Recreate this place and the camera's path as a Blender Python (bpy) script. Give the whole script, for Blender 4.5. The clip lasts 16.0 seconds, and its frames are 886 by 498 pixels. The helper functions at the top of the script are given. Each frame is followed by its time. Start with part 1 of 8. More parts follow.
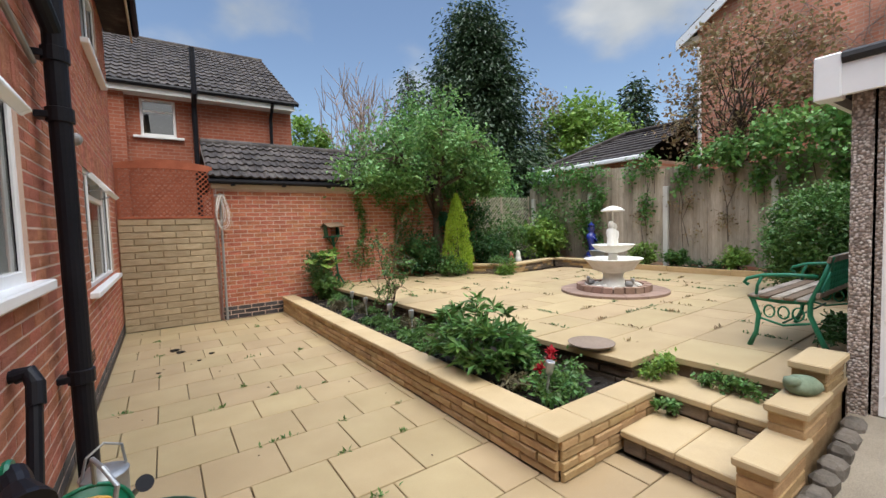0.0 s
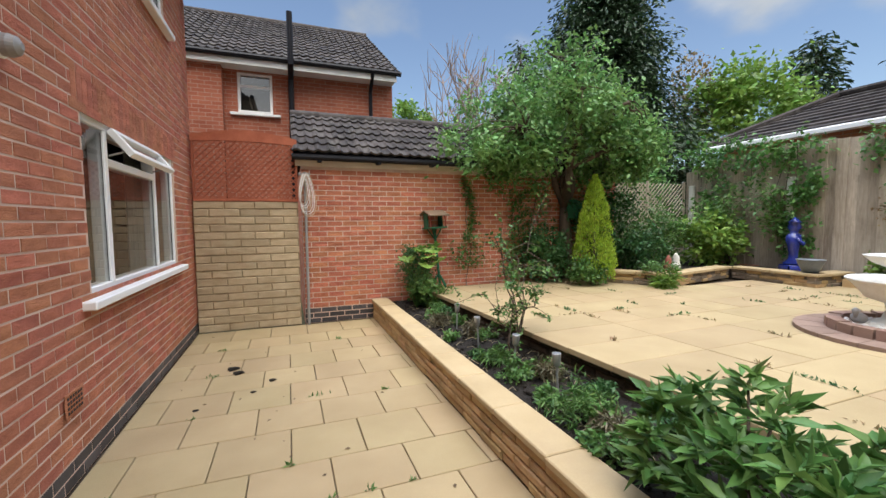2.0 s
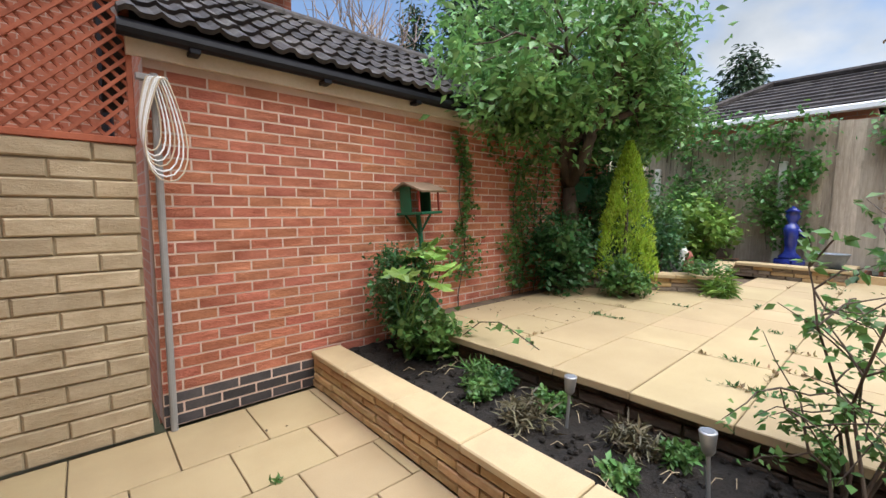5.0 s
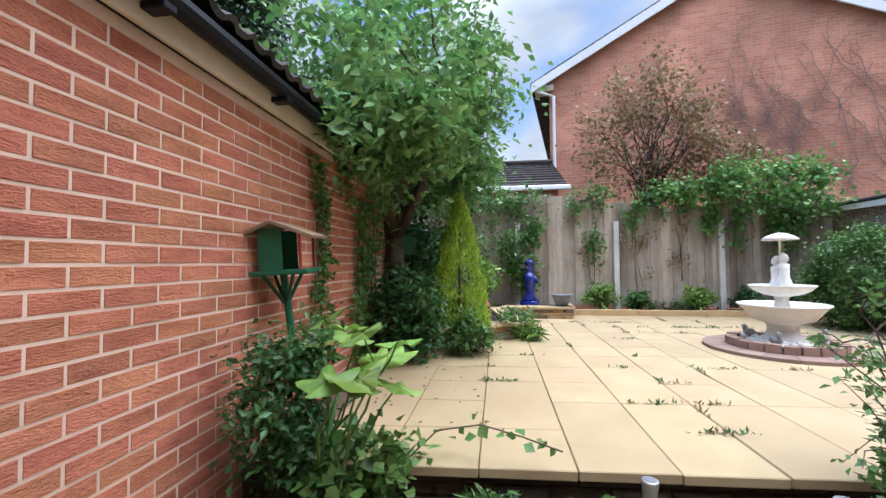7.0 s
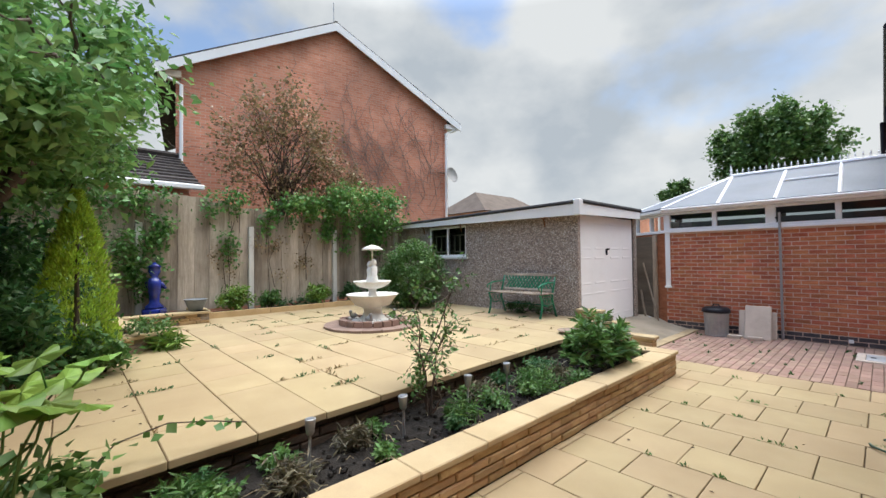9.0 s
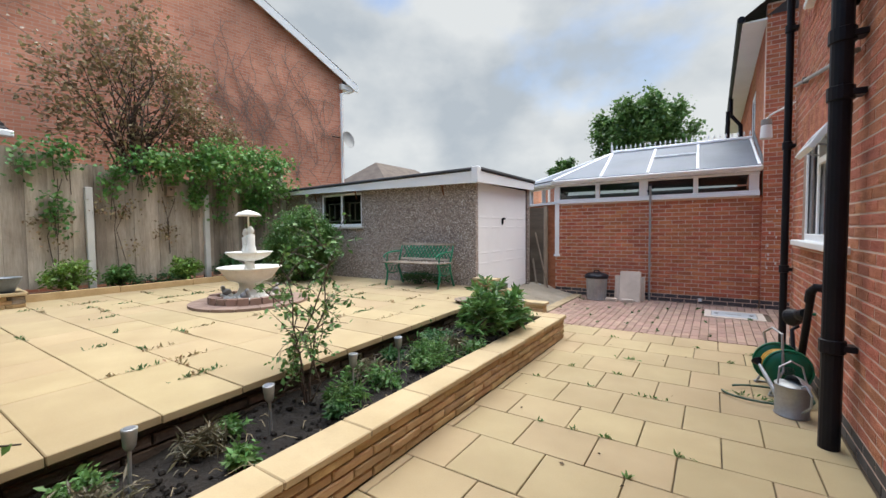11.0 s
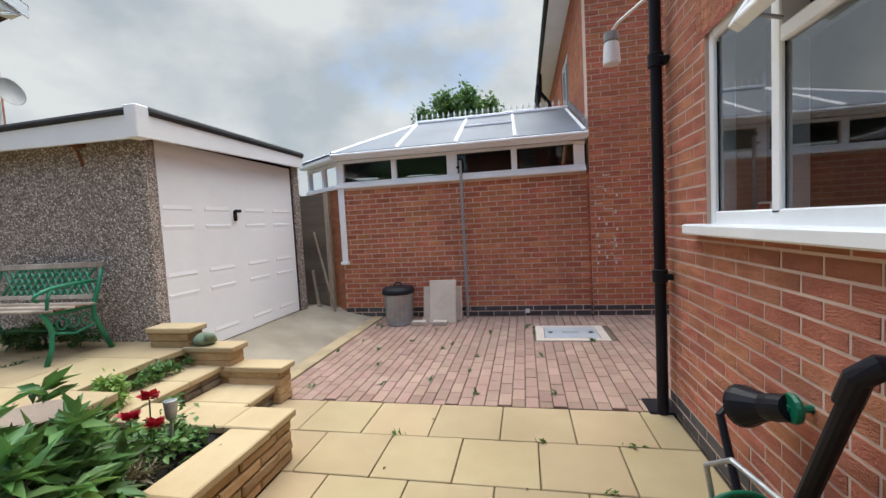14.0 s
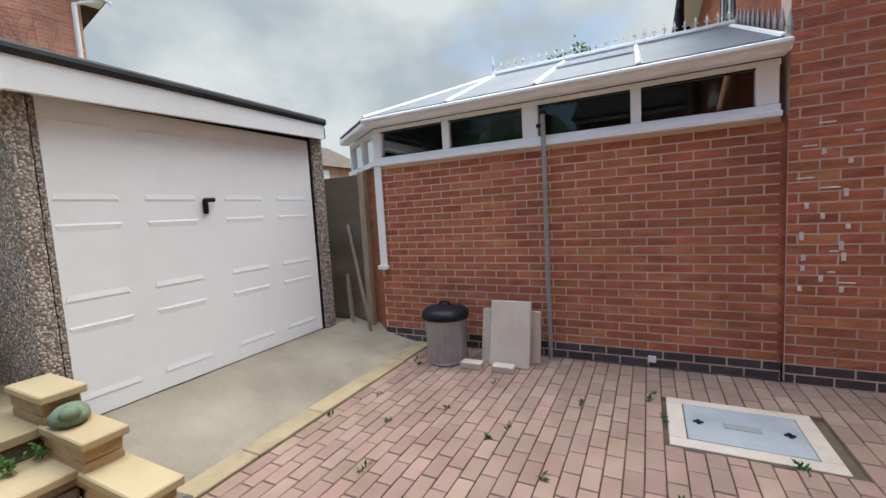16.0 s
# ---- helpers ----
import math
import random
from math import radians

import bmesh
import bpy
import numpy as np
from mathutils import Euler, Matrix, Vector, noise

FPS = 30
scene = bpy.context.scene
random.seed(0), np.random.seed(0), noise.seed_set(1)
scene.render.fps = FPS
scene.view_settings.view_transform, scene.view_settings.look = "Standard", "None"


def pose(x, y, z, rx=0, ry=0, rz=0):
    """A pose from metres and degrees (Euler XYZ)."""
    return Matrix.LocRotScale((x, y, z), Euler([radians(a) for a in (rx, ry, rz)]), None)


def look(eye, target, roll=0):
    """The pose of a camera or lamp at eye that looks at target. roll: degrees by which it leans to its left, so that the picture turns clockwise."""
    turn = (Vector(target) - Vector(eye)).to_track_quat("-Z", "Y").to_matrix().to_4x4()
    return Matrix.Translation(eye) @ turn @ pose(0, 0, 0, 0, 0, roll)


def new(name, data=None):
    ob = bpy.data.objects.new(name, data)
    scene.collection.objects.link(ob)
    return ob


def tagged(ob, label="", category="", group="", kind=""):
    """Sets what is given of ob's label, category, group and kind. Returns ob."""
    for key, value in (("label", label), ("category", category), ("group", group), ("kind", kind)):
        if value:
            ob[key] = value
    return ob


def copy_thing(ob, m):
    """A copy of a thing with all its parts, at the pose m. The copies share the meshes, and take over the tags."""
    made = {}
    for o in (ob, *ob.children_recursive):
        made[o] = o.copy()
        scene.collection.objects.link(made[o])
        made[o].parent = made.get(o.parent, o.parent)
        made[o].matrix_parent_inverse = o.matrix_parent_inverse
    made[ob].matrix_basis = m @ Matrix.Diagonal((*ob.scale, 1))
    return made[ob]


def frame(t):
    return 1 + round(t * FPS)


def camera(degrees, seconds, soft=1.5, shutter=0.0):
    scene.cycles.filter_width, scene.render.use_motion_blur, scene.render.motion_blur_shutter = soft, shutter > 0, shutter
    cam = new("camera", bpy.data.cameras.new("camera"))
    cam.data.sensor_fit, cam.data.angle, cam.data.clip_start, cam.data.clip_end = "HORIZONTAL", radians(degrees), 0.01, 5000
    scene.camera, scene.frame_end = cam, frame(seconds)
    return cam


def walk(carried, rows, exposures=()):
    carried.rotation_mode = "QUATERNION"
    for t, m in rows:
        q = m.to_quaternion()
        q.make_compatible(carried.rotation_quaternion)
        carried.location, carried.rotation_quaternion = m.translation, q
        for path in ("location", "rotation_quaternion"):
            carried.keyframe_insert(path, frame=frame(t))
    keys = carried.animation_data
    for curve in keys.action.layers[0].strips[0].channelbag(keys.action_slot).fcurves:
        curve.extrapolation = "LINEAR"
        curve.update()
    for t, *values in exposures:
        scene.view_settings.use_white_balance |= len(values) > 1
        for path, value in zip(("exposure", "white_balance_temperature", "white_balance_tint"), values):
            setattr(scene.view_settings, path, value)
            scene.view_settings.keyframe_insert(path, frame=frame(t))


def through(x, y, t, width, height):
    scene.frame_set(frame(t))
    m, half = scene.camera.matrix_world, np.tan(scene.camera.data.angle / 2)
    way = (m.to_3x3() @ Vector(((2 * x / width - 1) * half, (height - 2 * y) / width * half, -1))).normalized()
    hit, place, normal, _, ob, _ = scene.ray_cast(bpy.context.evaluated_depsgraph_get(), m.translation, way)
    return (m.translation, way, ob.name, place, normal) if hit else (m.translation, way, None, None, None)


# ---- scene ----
cam = camera(94.9, 16.0)
PATH = [
    (0, (0.577, 0.487, 1.511), (1.707, 2.133, 1.4), -1.9),
    (0.5, (0.834, 0.882, 1.505), (1.862, 2.594, 1.388), -1.5),
    (1, (1.035, 1.297, 1.47), (1.961, 3.066, 1.341), -1.1),
    (1.5, (1.148, 1.742, 1.498), (1.954, 3.568, 1.364), -0.7),
    (2, (1.183, 2.278, 1.484), (1.891, 4.144, 1.348), -0.5),
    (2.5, (1.195, 2.804, 1.476), (1.851, 4.687, 1.329), -0.3),
    (3, (1.19, 3.345, 1.461), (1.853, 5.226, 1.307), 0.0),
    (3.5, (1.165, 3.864, 1.426), (1.917, 5.708, 1.249), -0.4),
    (4, (1.098, 4.373, 1.406), (2.02, 6.139, 1.231), -0.1),
    (4.2, (1.088, 4.585, 1.419), (2.082, 6.312, 1.245), 0.2),
    (6.3, (1.051, 6.672, 1.4), (2.856, 7.53, 1.317), -0.6),
    (6.5, (1.068, 6.816, 1.389), (2.928, 7.55, 1.362), -0.8),
    (7, (1.191, 7.191, 1.422), (3.173, 7.454, 1.492), -0.4),
    (7.5, (1.063, 7.469, 1.457), (3.036, 7.161, 1.562), 0.0),
    (8, (0.771, 7.586, 1.473), (2.62, 6.83, 1.585), -0.1),
    (8.5, (0.618, 7.651, 1.5), (2.271, 6.53, 1.584), -0.4),
    (9, (0.559, 7.687, 1.508), (2.028, 6.331, 1.553), -0.7),
    (9.2, (0.533, 7.642, 1.51), (1.96, 6.242, 1.539), -0.9),
    (11.3, (0.8, 7.12, 1.401), (1.833, 5.411, 1.301), -0.5),
    (11.5, (0.828, 6.93, 1.39), (1.805, 5.188, 1.287), -0.5),
    (12, (0.923, 6.446, 1.402), (1.747, 4.626, 1.303), -0.6),
    (12.5, (0.973, 5.863, 1.396), (1.634, 3.978, 1.3), -1.0),
    (13, (1.003, 5.296, 1.376), (1.524, 3.368, 1.278), -1.7),
    (13.5, (0.98, 4.732, 1.371), (1.408, 2.782, 1.262), -2.4),
    (14, (0.951, 4.164, 1.366), (1.346, 2.208, 1.244), -3.1),
    (14.5, (0.915, 3.644, 1.392), (1.331, 1.693, 1.252), -3.7),
    (15, (0.907, 3.097, 1.403), (1.401, 1.165, 1.247), -4.1),
    (15.5, (0.932, 2.596, 1.391), (1.551, 0.702, 1.219), -4.4),
    (16, (0.961, 2.149, 1.433), (1.866, 0.375, 1.253), -3.3),
]
walk(cam, [(t, look(eye, target, roll)) for t, eye, target, roll in PATH], [(0, 0.72, 6500, 9), (4.2, 0.94, 6500, 9), (6.3, 1.08, 5700, 12), (7.2, 1.1, 5800, 11), (8.2, 0.84, 6450, 8), (13.0, 0.84, 6450, 7), (14.5, 0.76, 6450, 5.5), (16, 0.78, 6400, 4)])

# ---- daylight: hazy sky with broken cloud, soft sun ----
world = bpy.data.worlds.new("sky")
scene.world = world
world.use_nodes = True
wt = world.node_tree
wt.nodes.clear()


def wnode(kind, **sets):
    n = wt.nodes.new(kind)
    for k, v in sets.items():
        n.inputs[k].default_value = v
    return n


SUN_EL, SUN_AZ = 70.0, 182.0
sky = wt.nodes.new("ShaderNodeTexSky")
sky.sky_type = "NISHITA"
sky.sun_disc = False
sky.sun_elevation, sky.sun_rotation = radians(SUN_EL), radians(SUN_AZ)
sky.air_density, sky.dust_density = 1.0, 1.2
coord = wt.nodes.new("ShaderNodeTexCoord")
stretch = wt.nodes.new("ShaderNodeMapping")
stretch.inputs["Scale"].default_value = (1.0, 1.0, 1.5)
stretch.inputs["Location"].default_value = (3.1, 0.6, 0.2)
cloud = wnode("ShaderNodeTexNoise", Scale=2.1, Detail=6.0, Roughness=0.48, Distortion=0.1)
tone = wnode("ShaderNodeTexNoise", Scale=3.2, Detail=6.0, Roughness=0.5)
cover = wt.nodes.new("ShaderNodeMapRange")
cover.interpolation_type = "SMOOTHSTEP"
cover.inputs["From Min"].default_value, cover.inputs["From Max"].default_value = 0.41, 0.55
lean = wt.nodes.new("ShaderNodeSeparateXYZ")
more = wt.nodes.new("ShaderNodeMath")
more.operation = "MULTIPLY_ADD"
more.inputs[1].default_value = -0.15
shade = wt.nodes.new("ShaderNodeValToRGB")
shade.color_ramp.elements[0].position, shade.color_ramp.elements[0].color = 0.38, (0.62, 0.68, 0.755, 1)
shade.color_ramp.elements[1].position, shade.color_ramp.elements[1].color = 0.60, (0.98, 1.0, 1.02, 1)
dim = wt.nodes.new("ShaderNodeVectorMath")
dim.operation = "SCALE"
dim.inputs["Scale"].default_value = 0.23
blend = wt.nodes.new("ShaderNodeMix")
blend.data_type = "RGBA"
# a veiled sky is brighter overhead than at the horizon
lift = wt.nodes.new("ShaderNodeMapRange")
lift.inputs["From Min"].default_value, lift.inputs["From Max"].default_value = 0.52, 1.0
lift.inputs["To Min"].default_value, lift.inputs["To Max"].default_value = 0.44, 2.7
bright = wt.nodes.new("ShaderNodeVectorMath")
bright.operation = "SCALE"
back = wnode("ShaderNodeBackground", Strength=1.0)
wout = wt.nodes.new("ShaderNodeOutputWorld")
for a, b in ((coord.outputs["Generated"], stretch.inputs["Vector"]), (stretch.outputs[0], cloud.inputs["Vector"]),
             (stretch.outputs[0], tone.inputs["Vector"]), (coord.outputs["Generated"], lean.inputs[0]), (lean.outputs[1], more.inputs[0]), (cloud.outputs[0], more.inputs[2]), (more.outputs[0], cover.inputs["Value"]),
             (tone.outputs[0], shade.inputs[0]), (sky.outputs[0], dim.inputs[0]), (dim.outputs[0], blend.inputs["A"]),
             (shade.outputs[0], blend.inputs["B"]), (cover.outputs[0], blend.inputs["Factor"]),
             (lean.outputs[2], lift.inputs["Value"]), (blend.outputs["Result"], bright.inputs[0]), (lift.outputs[0], bright.inputs["Scale"]), (bright.outputs[0], back.inputs["Color"]), (back.outputs[0], wout.inputs[0])):
    wt.links.new(a, b)
sun = new("sun", bpy.data.lights.new("sun", "SUN"))
sun.data.energy, sun.data.angle, sun.data.color = 2.3, radians(70), (1.0, 0.95, 0.87)
_az = radians(SUN_AZ)
_s = Vector((math.sin(_az) * math.cos(radians(SUN_EL)), math.cos(_az) * math.cos(radians(SUN_EL)), math.sin(radians(SUN_EL))))
sun.matrix_world = look(_s * 40, (0, 0, 0))


# ---- mesh tools ----
class Mesh:
    """Collects vertices and faces; m places what is added."""

    def __init__(self, m=None):
        self.v, self.f, self.m, self.smooth = [], [], m, False

    def add(self, verts, faces):
        n = len(self.v)
        if self.m is not None:
            verts = [tuple(self.m @ Vector(p)) for p in verts]
        self.v.extend(verts)
        self.f.extend(tuple(i + n for i in f) for f in faces)
        return self

    def box(self, x0, x1, y0, y1, z0, z1, b=0.0):
        if b <= 0:
            v = [(x, y, z) for z in (z0, z1) for y in (y0, y1) for x in (x0, x1)]
            return self.add(v, [(0, 2, 3, 1), (4, 5, 7, 6), (0, 1, 5, 4), (2, 6, 7, 3), (0, 4, 6, 2), (1, 3, 7, 5)])
        b = min(b, (x1 - x0) * 0.45, (y1 - y0) * 0.45, (z1 - z0) * 0.45)
        X, Y, Z = ((x0, x0 + b, x1 - b, x1), (y0, y0 + b, y1 - b, y1), (z0, z0 + b, z1 - b, z1))
        v, key = [], {}

        def vid(i, j, k):
            if (i, j, k) not in key:
                key[(i, j, k)] = len(v)
                v.append((X[i], Y[j], Z[k]))
            return key[(i, j, k)]

        f = []
        for e in (0, 3):
            f.append([vid(e, *p) for p in ((1, 1), (2, 1), (2, 2), (1, 2))])
            f.append([vid(p[0], e, p[1]) for p in ((1, 1), (2, 1), (2, 2), (1, 2))])
            f.append([vid(*p, e) for p in ((1, 1), (2, 1), (2, 2), (1, 2))])
        for a in (0, 3):
            ai = 1 if a == 0 else 2
            for c in (0, 3):
                ci = 1 if c == 0 else 2
                f.append([vid(a, ci, 1), vid(a, ci, 2), vid(ai, c, 2), vid(ai, c, 1)])
                f.append([vid(a, 1, ci), vid(a, 2, ci), vid(ai, 2, c), vid(ai, 1, c)])
                f.append([vid(1, a, ci), vid(2, a, ci), vid(2, ai, c), vid(1, ai, c)])
                for d in (0, 3):
                    di = 1 if d == 0 else 2
                    f.append([vid(a, ci, di), vid(ai, c, di), vid(ai, ci, d)])
        return self.add(v, f)

    def tube(self, pts, r, n=8, closed=False):
        """A round bar along points; r one radius or one per point."""
        pts = [Vector(p) for p in pts]
        rs = r if isinstance(r, (list, tuple)) else [r] * len(pts)
        v, f = [], []
        side = None
        for i, p in enumerate(pts):
            a = pts[i - 1] if i else (pts[-1] if closed else p)
            c = pts[(i + 1) % len(pts)] if (i + 1 < len(pts) or closed) else p
            d = (c - a).normalized()
            if side is None:
                side = d.orthogonal().normalized()
            side = (side - d * side.dot(d)).normalized()
            up = d.cross(side)
            for k in range(n):
                t = 2 * math.pi * k / n
                v.append(tuple(p + (side * math.cos(t) + up * math.sin(t)) * rs[i]))
        rows = len(pts)
        for i in range(rows if closed else rows - 1):
            j = (i + 1) % rows
            for k in range(n):
                f.append((i * n + k, i * n + (k + 1) % n, j * n + (k + 1) % n, j * n + k))
        if not closed:
            f.append(tuple(range(n))[::-1])
            f.append(tuple((rows - 1) * n + k for k in range(n)))
        return self.add(v, f)

    def lathe(self, profile, n=24, at=(0, 0, 0), wave=None):
        """Turns a profile of (radius, height) round z. wave(angle, row) scales the radius."""
        v, f = [], []
        for i, (r, z) in enumerate(profile):
            for k in range(n):
                t = 2 * math.pi * k / n
                s = wave(t, i) if wave else 1.0
                v.append((at[0] + r * s * math.cos(t), at[1] + r * s * math.sin(t), at[2] + z))
        for i in range(len(profile) - 1):
            for k in range(n):
                f.append((i * n + k, i * n + (k + 1) % n, (i + 1) * n + (k + 1) % n, (i + 1) * n + k))
        f.append(tuple(range(n))[::-1])
        f.append(tuple((len(profile) - 1) * n + k for k in range(n)))
        return self.add(v, f)

    def prism(self, outline, z0, z1):
        n = len(outline)
        v = [(x, y, z0) for x, y in outline] + [(x, y, z1) for x, y in outline]
        f = [tuple(range(n))[::-1], tuple(range(n, 2 * n))] + [(i, (i + 1) % n, n + (i + 1) % n, n + i) for i in range(n)]
        return self.add(v, f)

    def data(self, name, material):
        me = bpy.data.meshes.new(name)
        me.from_pydata(self.v, [], self.f)
        me.materials.append(material)
        if self.smooth:
            me.polygons.foreach_set("use_smooth", [True] * len(me.polygons))
        me.update()
        return me


def part(name, mesh, material, parent=None, label=""):
    ob = new(name, mesh if isinstance(mesh, bpy.types.Mesh) else mesh.data(name, material))
    if parent is not None:
        ob.parent = parent
    return tagged(ob, label)


def thing(name, label, category, m=None, group="", kind=""):
    ob = new(name)
    ob.empty_display_size = 0.1
    if m is not None:
        ob.matrix_basis = m
    return tagged(ob, label, category, group, kind)


def structure(name, mesh, material, label, category):
    ob = part(name, mesh, material)
    return tagged(ob, label, category, "", "structure")


# ---- materials ----
def shader(name):
    m = bpy.data.materials.new(name)
    m.use_nodes = True
    t = m.node_tree
    return m, t, t.nodes["Principled BSDF"]


def surface(name, c1, c2, rough=0.8, scale=3.0, fine=60.0, bump=0.3, depth=0.004, vary=0.0, stain=None, stain_scale=0.8,
            stain_amount=0.5, metal=0.0, stretch=(1, 1, 1), hue=0.0, spec=0.4, clear=0.0, through=0.0):
    """A paint, stone or wood with broad and fine variation. vary: difference from piece to piece."""
    m, t, p = shader(name)
    N, L = t.nodes.new, t.links.new
    geo = N("ShaderNodeNewGeometry")
    mp = N("ShaderNodeMapping")
    mp.inputs["Scale"].default_value = stretch
    L(geo.outputs["Position"], mp.inputs["Vector"])
    big, small = N("ShaderNodeTexNoise"), N("ShaderNodeTexNoise")
    big.inputs["Scale"].default_value, big.inputs["Detail"].default_value = scale, 5
    small.inputs["Scale"].default_value, small.inputs["Detail"].default_value = fine, 4
    small.inputs["Roughness"].default_value = 0.65
    for n in (big, small):
        L(mp.outputs[0], n.inputs["Vector"])
    add = N("ShaderNodeMath")
    add.operation = "MULTIPLY_ADD"
    add.inputs[1].default_value = 0.55
    L(small.outputs[0], add.inputs[0])
    L(big.outputs[0], add.inputs[2])
    rng = N("ShaderNodeMapRange")
    rng.inputs["From Min"].default_value, rng.inputs["From Max"].default_value = 0.5, 1.08
    L(add.outputs[0], rng.inputs["Value"])
    mix = N("ShaderNodeMix")
    mix.data_type = "RGBA"
    mix.inputs["A"].default_value, mix.inputs["B"].default_value = (*c1, 1), (*c2, 1)
    L(rng.outputs[0], mix.inputs["Factor"])
    col = mix.outputs["Result"]
    if vary or hue:
        info = N("ShaderNodeObjectInfo")
        su, fr = N("ShaderNodeMath"), N("ShaderNodeMath")
        su.operation, fr.operation = "ADD", "FRACT"
        L(info.outputs["Random"], su.inputs[0])
        L(geo.outputs["Random Per Island"], su.inputs[1])
        L(su.outputs[0], fr.inputs[0])
        hs = N("ShaderNodeHueSaturation")
        val, hu = N("ShaderNodeMapRange"), N("ShaderNodeMapRange")
        val.inputs["To Min"].default_value, val.inputs["To Max"].default_value = 1 - vary, 1 + vary
        L(fr.outputs[0], val.inputs["Value"])
        m7, f7 = N("ShaderNodeMath"), N("ShaderNodeMath")
        m7.operation, f7.operation = "MULTIPLY", "FRACT"
        m7.inputs[1].default_value = 7.31
        L(fr.outputs[0], m7.inputs[0])
        L(m7.outputs[0], f7.inputs[0])
        hu.inputs["To Min"].default_value, hu.inputs["To Max"].default_value = 0.5 - hue, 0.5 + hue
        L(f7.outputs[0], hu.inputs["Value"])
        L(val.outputs[0], hs.inputs["Value"])
        L(hu.outputs[0], hs.inputs["Hue"])
        L(col, hs.inputs["Color"])
        col = hs.outputs["Color"]
    if stain:
        sn = N("ShaderNodeTexNoise")
        sn.inputs["Scale"].default_value, sn.inputs["Detail"].default_value = stain_scale, 8
        sn.inputs["Roughness"].default_value = 0.7
        L(geo.outputs["Position"], sn.inputs["Vector"])
        sr = N("ShaderNodeMapRange")
        sr.inputs["From Min"].default_value, sr.inputs["From Max"].default_value = 0.5, 0.75
        sr.inputs["To Max"].default_value = stain_amount
        L(sn.outputs[0], sr.inputs["Value"])
        sm = N("ShaderNodeMix")
        sm.data_type = "RGBA"
        sm.inputs["B"].default_value = (*stain, 1)
        L(sr.outputs[0], sm.inputs["Factor"])
        L(col, sm.inputs["A"])
        col = sm.outputs["Result"]
    L(col, p.inputs["Base Color"])
    bp = N("ShaderNodeBump")
    bp.inputs["Strength"].default_value, bp.inputs["Distance"].default_value = bump, depth
    L(add.outputs[0], bp.inputs["Height"])
    L(bp.outputs[0], p.inputs["Normal"])
    p.inputs["Roughness"].default_value, p.inputs["Metallic"].default_value = rough, metal
    p.inputs["Specular IOR Level"].default_value = spec
    p.inputs["Coat Weight"].default_value = clear
    if through:
        tr, ms = N("ShaderNodeBsdfTranslucent"), N("ShaderNodeMixShader")
        ms.inputs[0].default_value = through
        L(col, tr.inputs["Color"])
        L(p.outputs[0], ms.inputs[1])
        L(tr.outputs[0], ms.inputs[2])
        L(ms.outputs[0], t.nodes["Material Output"].inputs[0])
    return m


def brick_cloth(name, c1, c2, mortar, axes, rough=0.9):
    """Far brickwork: courses 75 mm high and bricks 225 mm long on a wall in the plane of two axes."""
    m, t, p = shader(name)
    N, L = t.nodes.new, t.links.new
    geo, sep, com = N("ShaderNodeNewGeometry"), N("ShaderNodeSeparateXYZ"), N("ShaderNodeCombineXYZ")
    L(geo.outputs["Position"], sep.inputs[0])
    L(sep.outputs[axes[0]], com.inputs[0])
    L(sep.outputs[axes[1]], com.inputs[1])
    br = N("ShaderNodeTexBrick")
    br.inputs["Scale"].default_value = 1.0
    br.inputs["Brick Width"].default_value, br.inputs["Row Height"].default_value = 0.225, 0.075
    br.inputs["Mortar Size"].default_value = 0.006
    br.inputs["Color1"].default_value, br.inputs["Color2"].default_value, br.inputs["Mortar"].default_value = (*c1, 1), (*c2, 1), (*mortar, 1)
    L(com.outputs[0], br.inputs["Vector"])
    ns = N("ShaderNodeTexNoise")
    ns.inputs["Scale"].default_value, ns.inputs["Detail"].default_value = 0.9, 8
    L(geo.outputs["Position"], ns.inputs["Vector"])
    hs, rg = N("ShaderNodeHueSaturation"), N("ShaderNodeMapRange")
    rg.inputs["From Min"].default_value, rg.inputs["From Max"].default_value = 0.3, 0.7
    rg.inputs["To Min"].default_value, rg.inputs["To Max"].default_value = 0.72, 1.2
    L(ns.outputs[0], rg.inputs["Value"])
    L(rg.outputs[0], hs.inputs["Value"])
    L(br.outputs["Color"], hs.inputs["Color"])
    L(hs.outputs[0], p.inputs["Base Color"])
    bp = N("ShaderNodeBump")
    bp.inputs["Strength"].default_value, bp.inputs["Distance"].default_value = 0.5, 0.01
    bp.invert = True
    L(br.outputs["Fac"], bp.inputs["Height"])
    L(bp.outputs[0], p.inputs["Normal"])
    p.inputs["Roughness"].default_value = rough
    return m


def glazing(name, tint=(0.9, 0.95, 0.95), rough=0.02, see=1.0, ior=2.3):
    """A thin pane: clear straight on, mirror-like at a slant."""
    m, t, p = shader(name)
    N, L = t.nodes.new, t.links.new
    t.nodes.remove(p)
    tr, gl, fr, ms = N("ShaderNodeBsdfTransparent"), N("ShaderNodeBsdfGlossy"), N("ShaderNodeFresnel"), N("ShaderNodeMixShader")
    tr.inputs["Color"].default_value = (*[c * see for c in tint], 1)
    gl.inputs["Roughness"].default_value = rough
    fr.inputs["IOR"].default_value = ior
    L(fr.outputs[0], ms.inputs[0])
    L(tr.outputs[0], ms.inputs[1])
    L(gl.outputs[0], ms.inputs[2])
    L(ms.outputs[0], t.nodes["Material Output"].inputs[0])
    return m


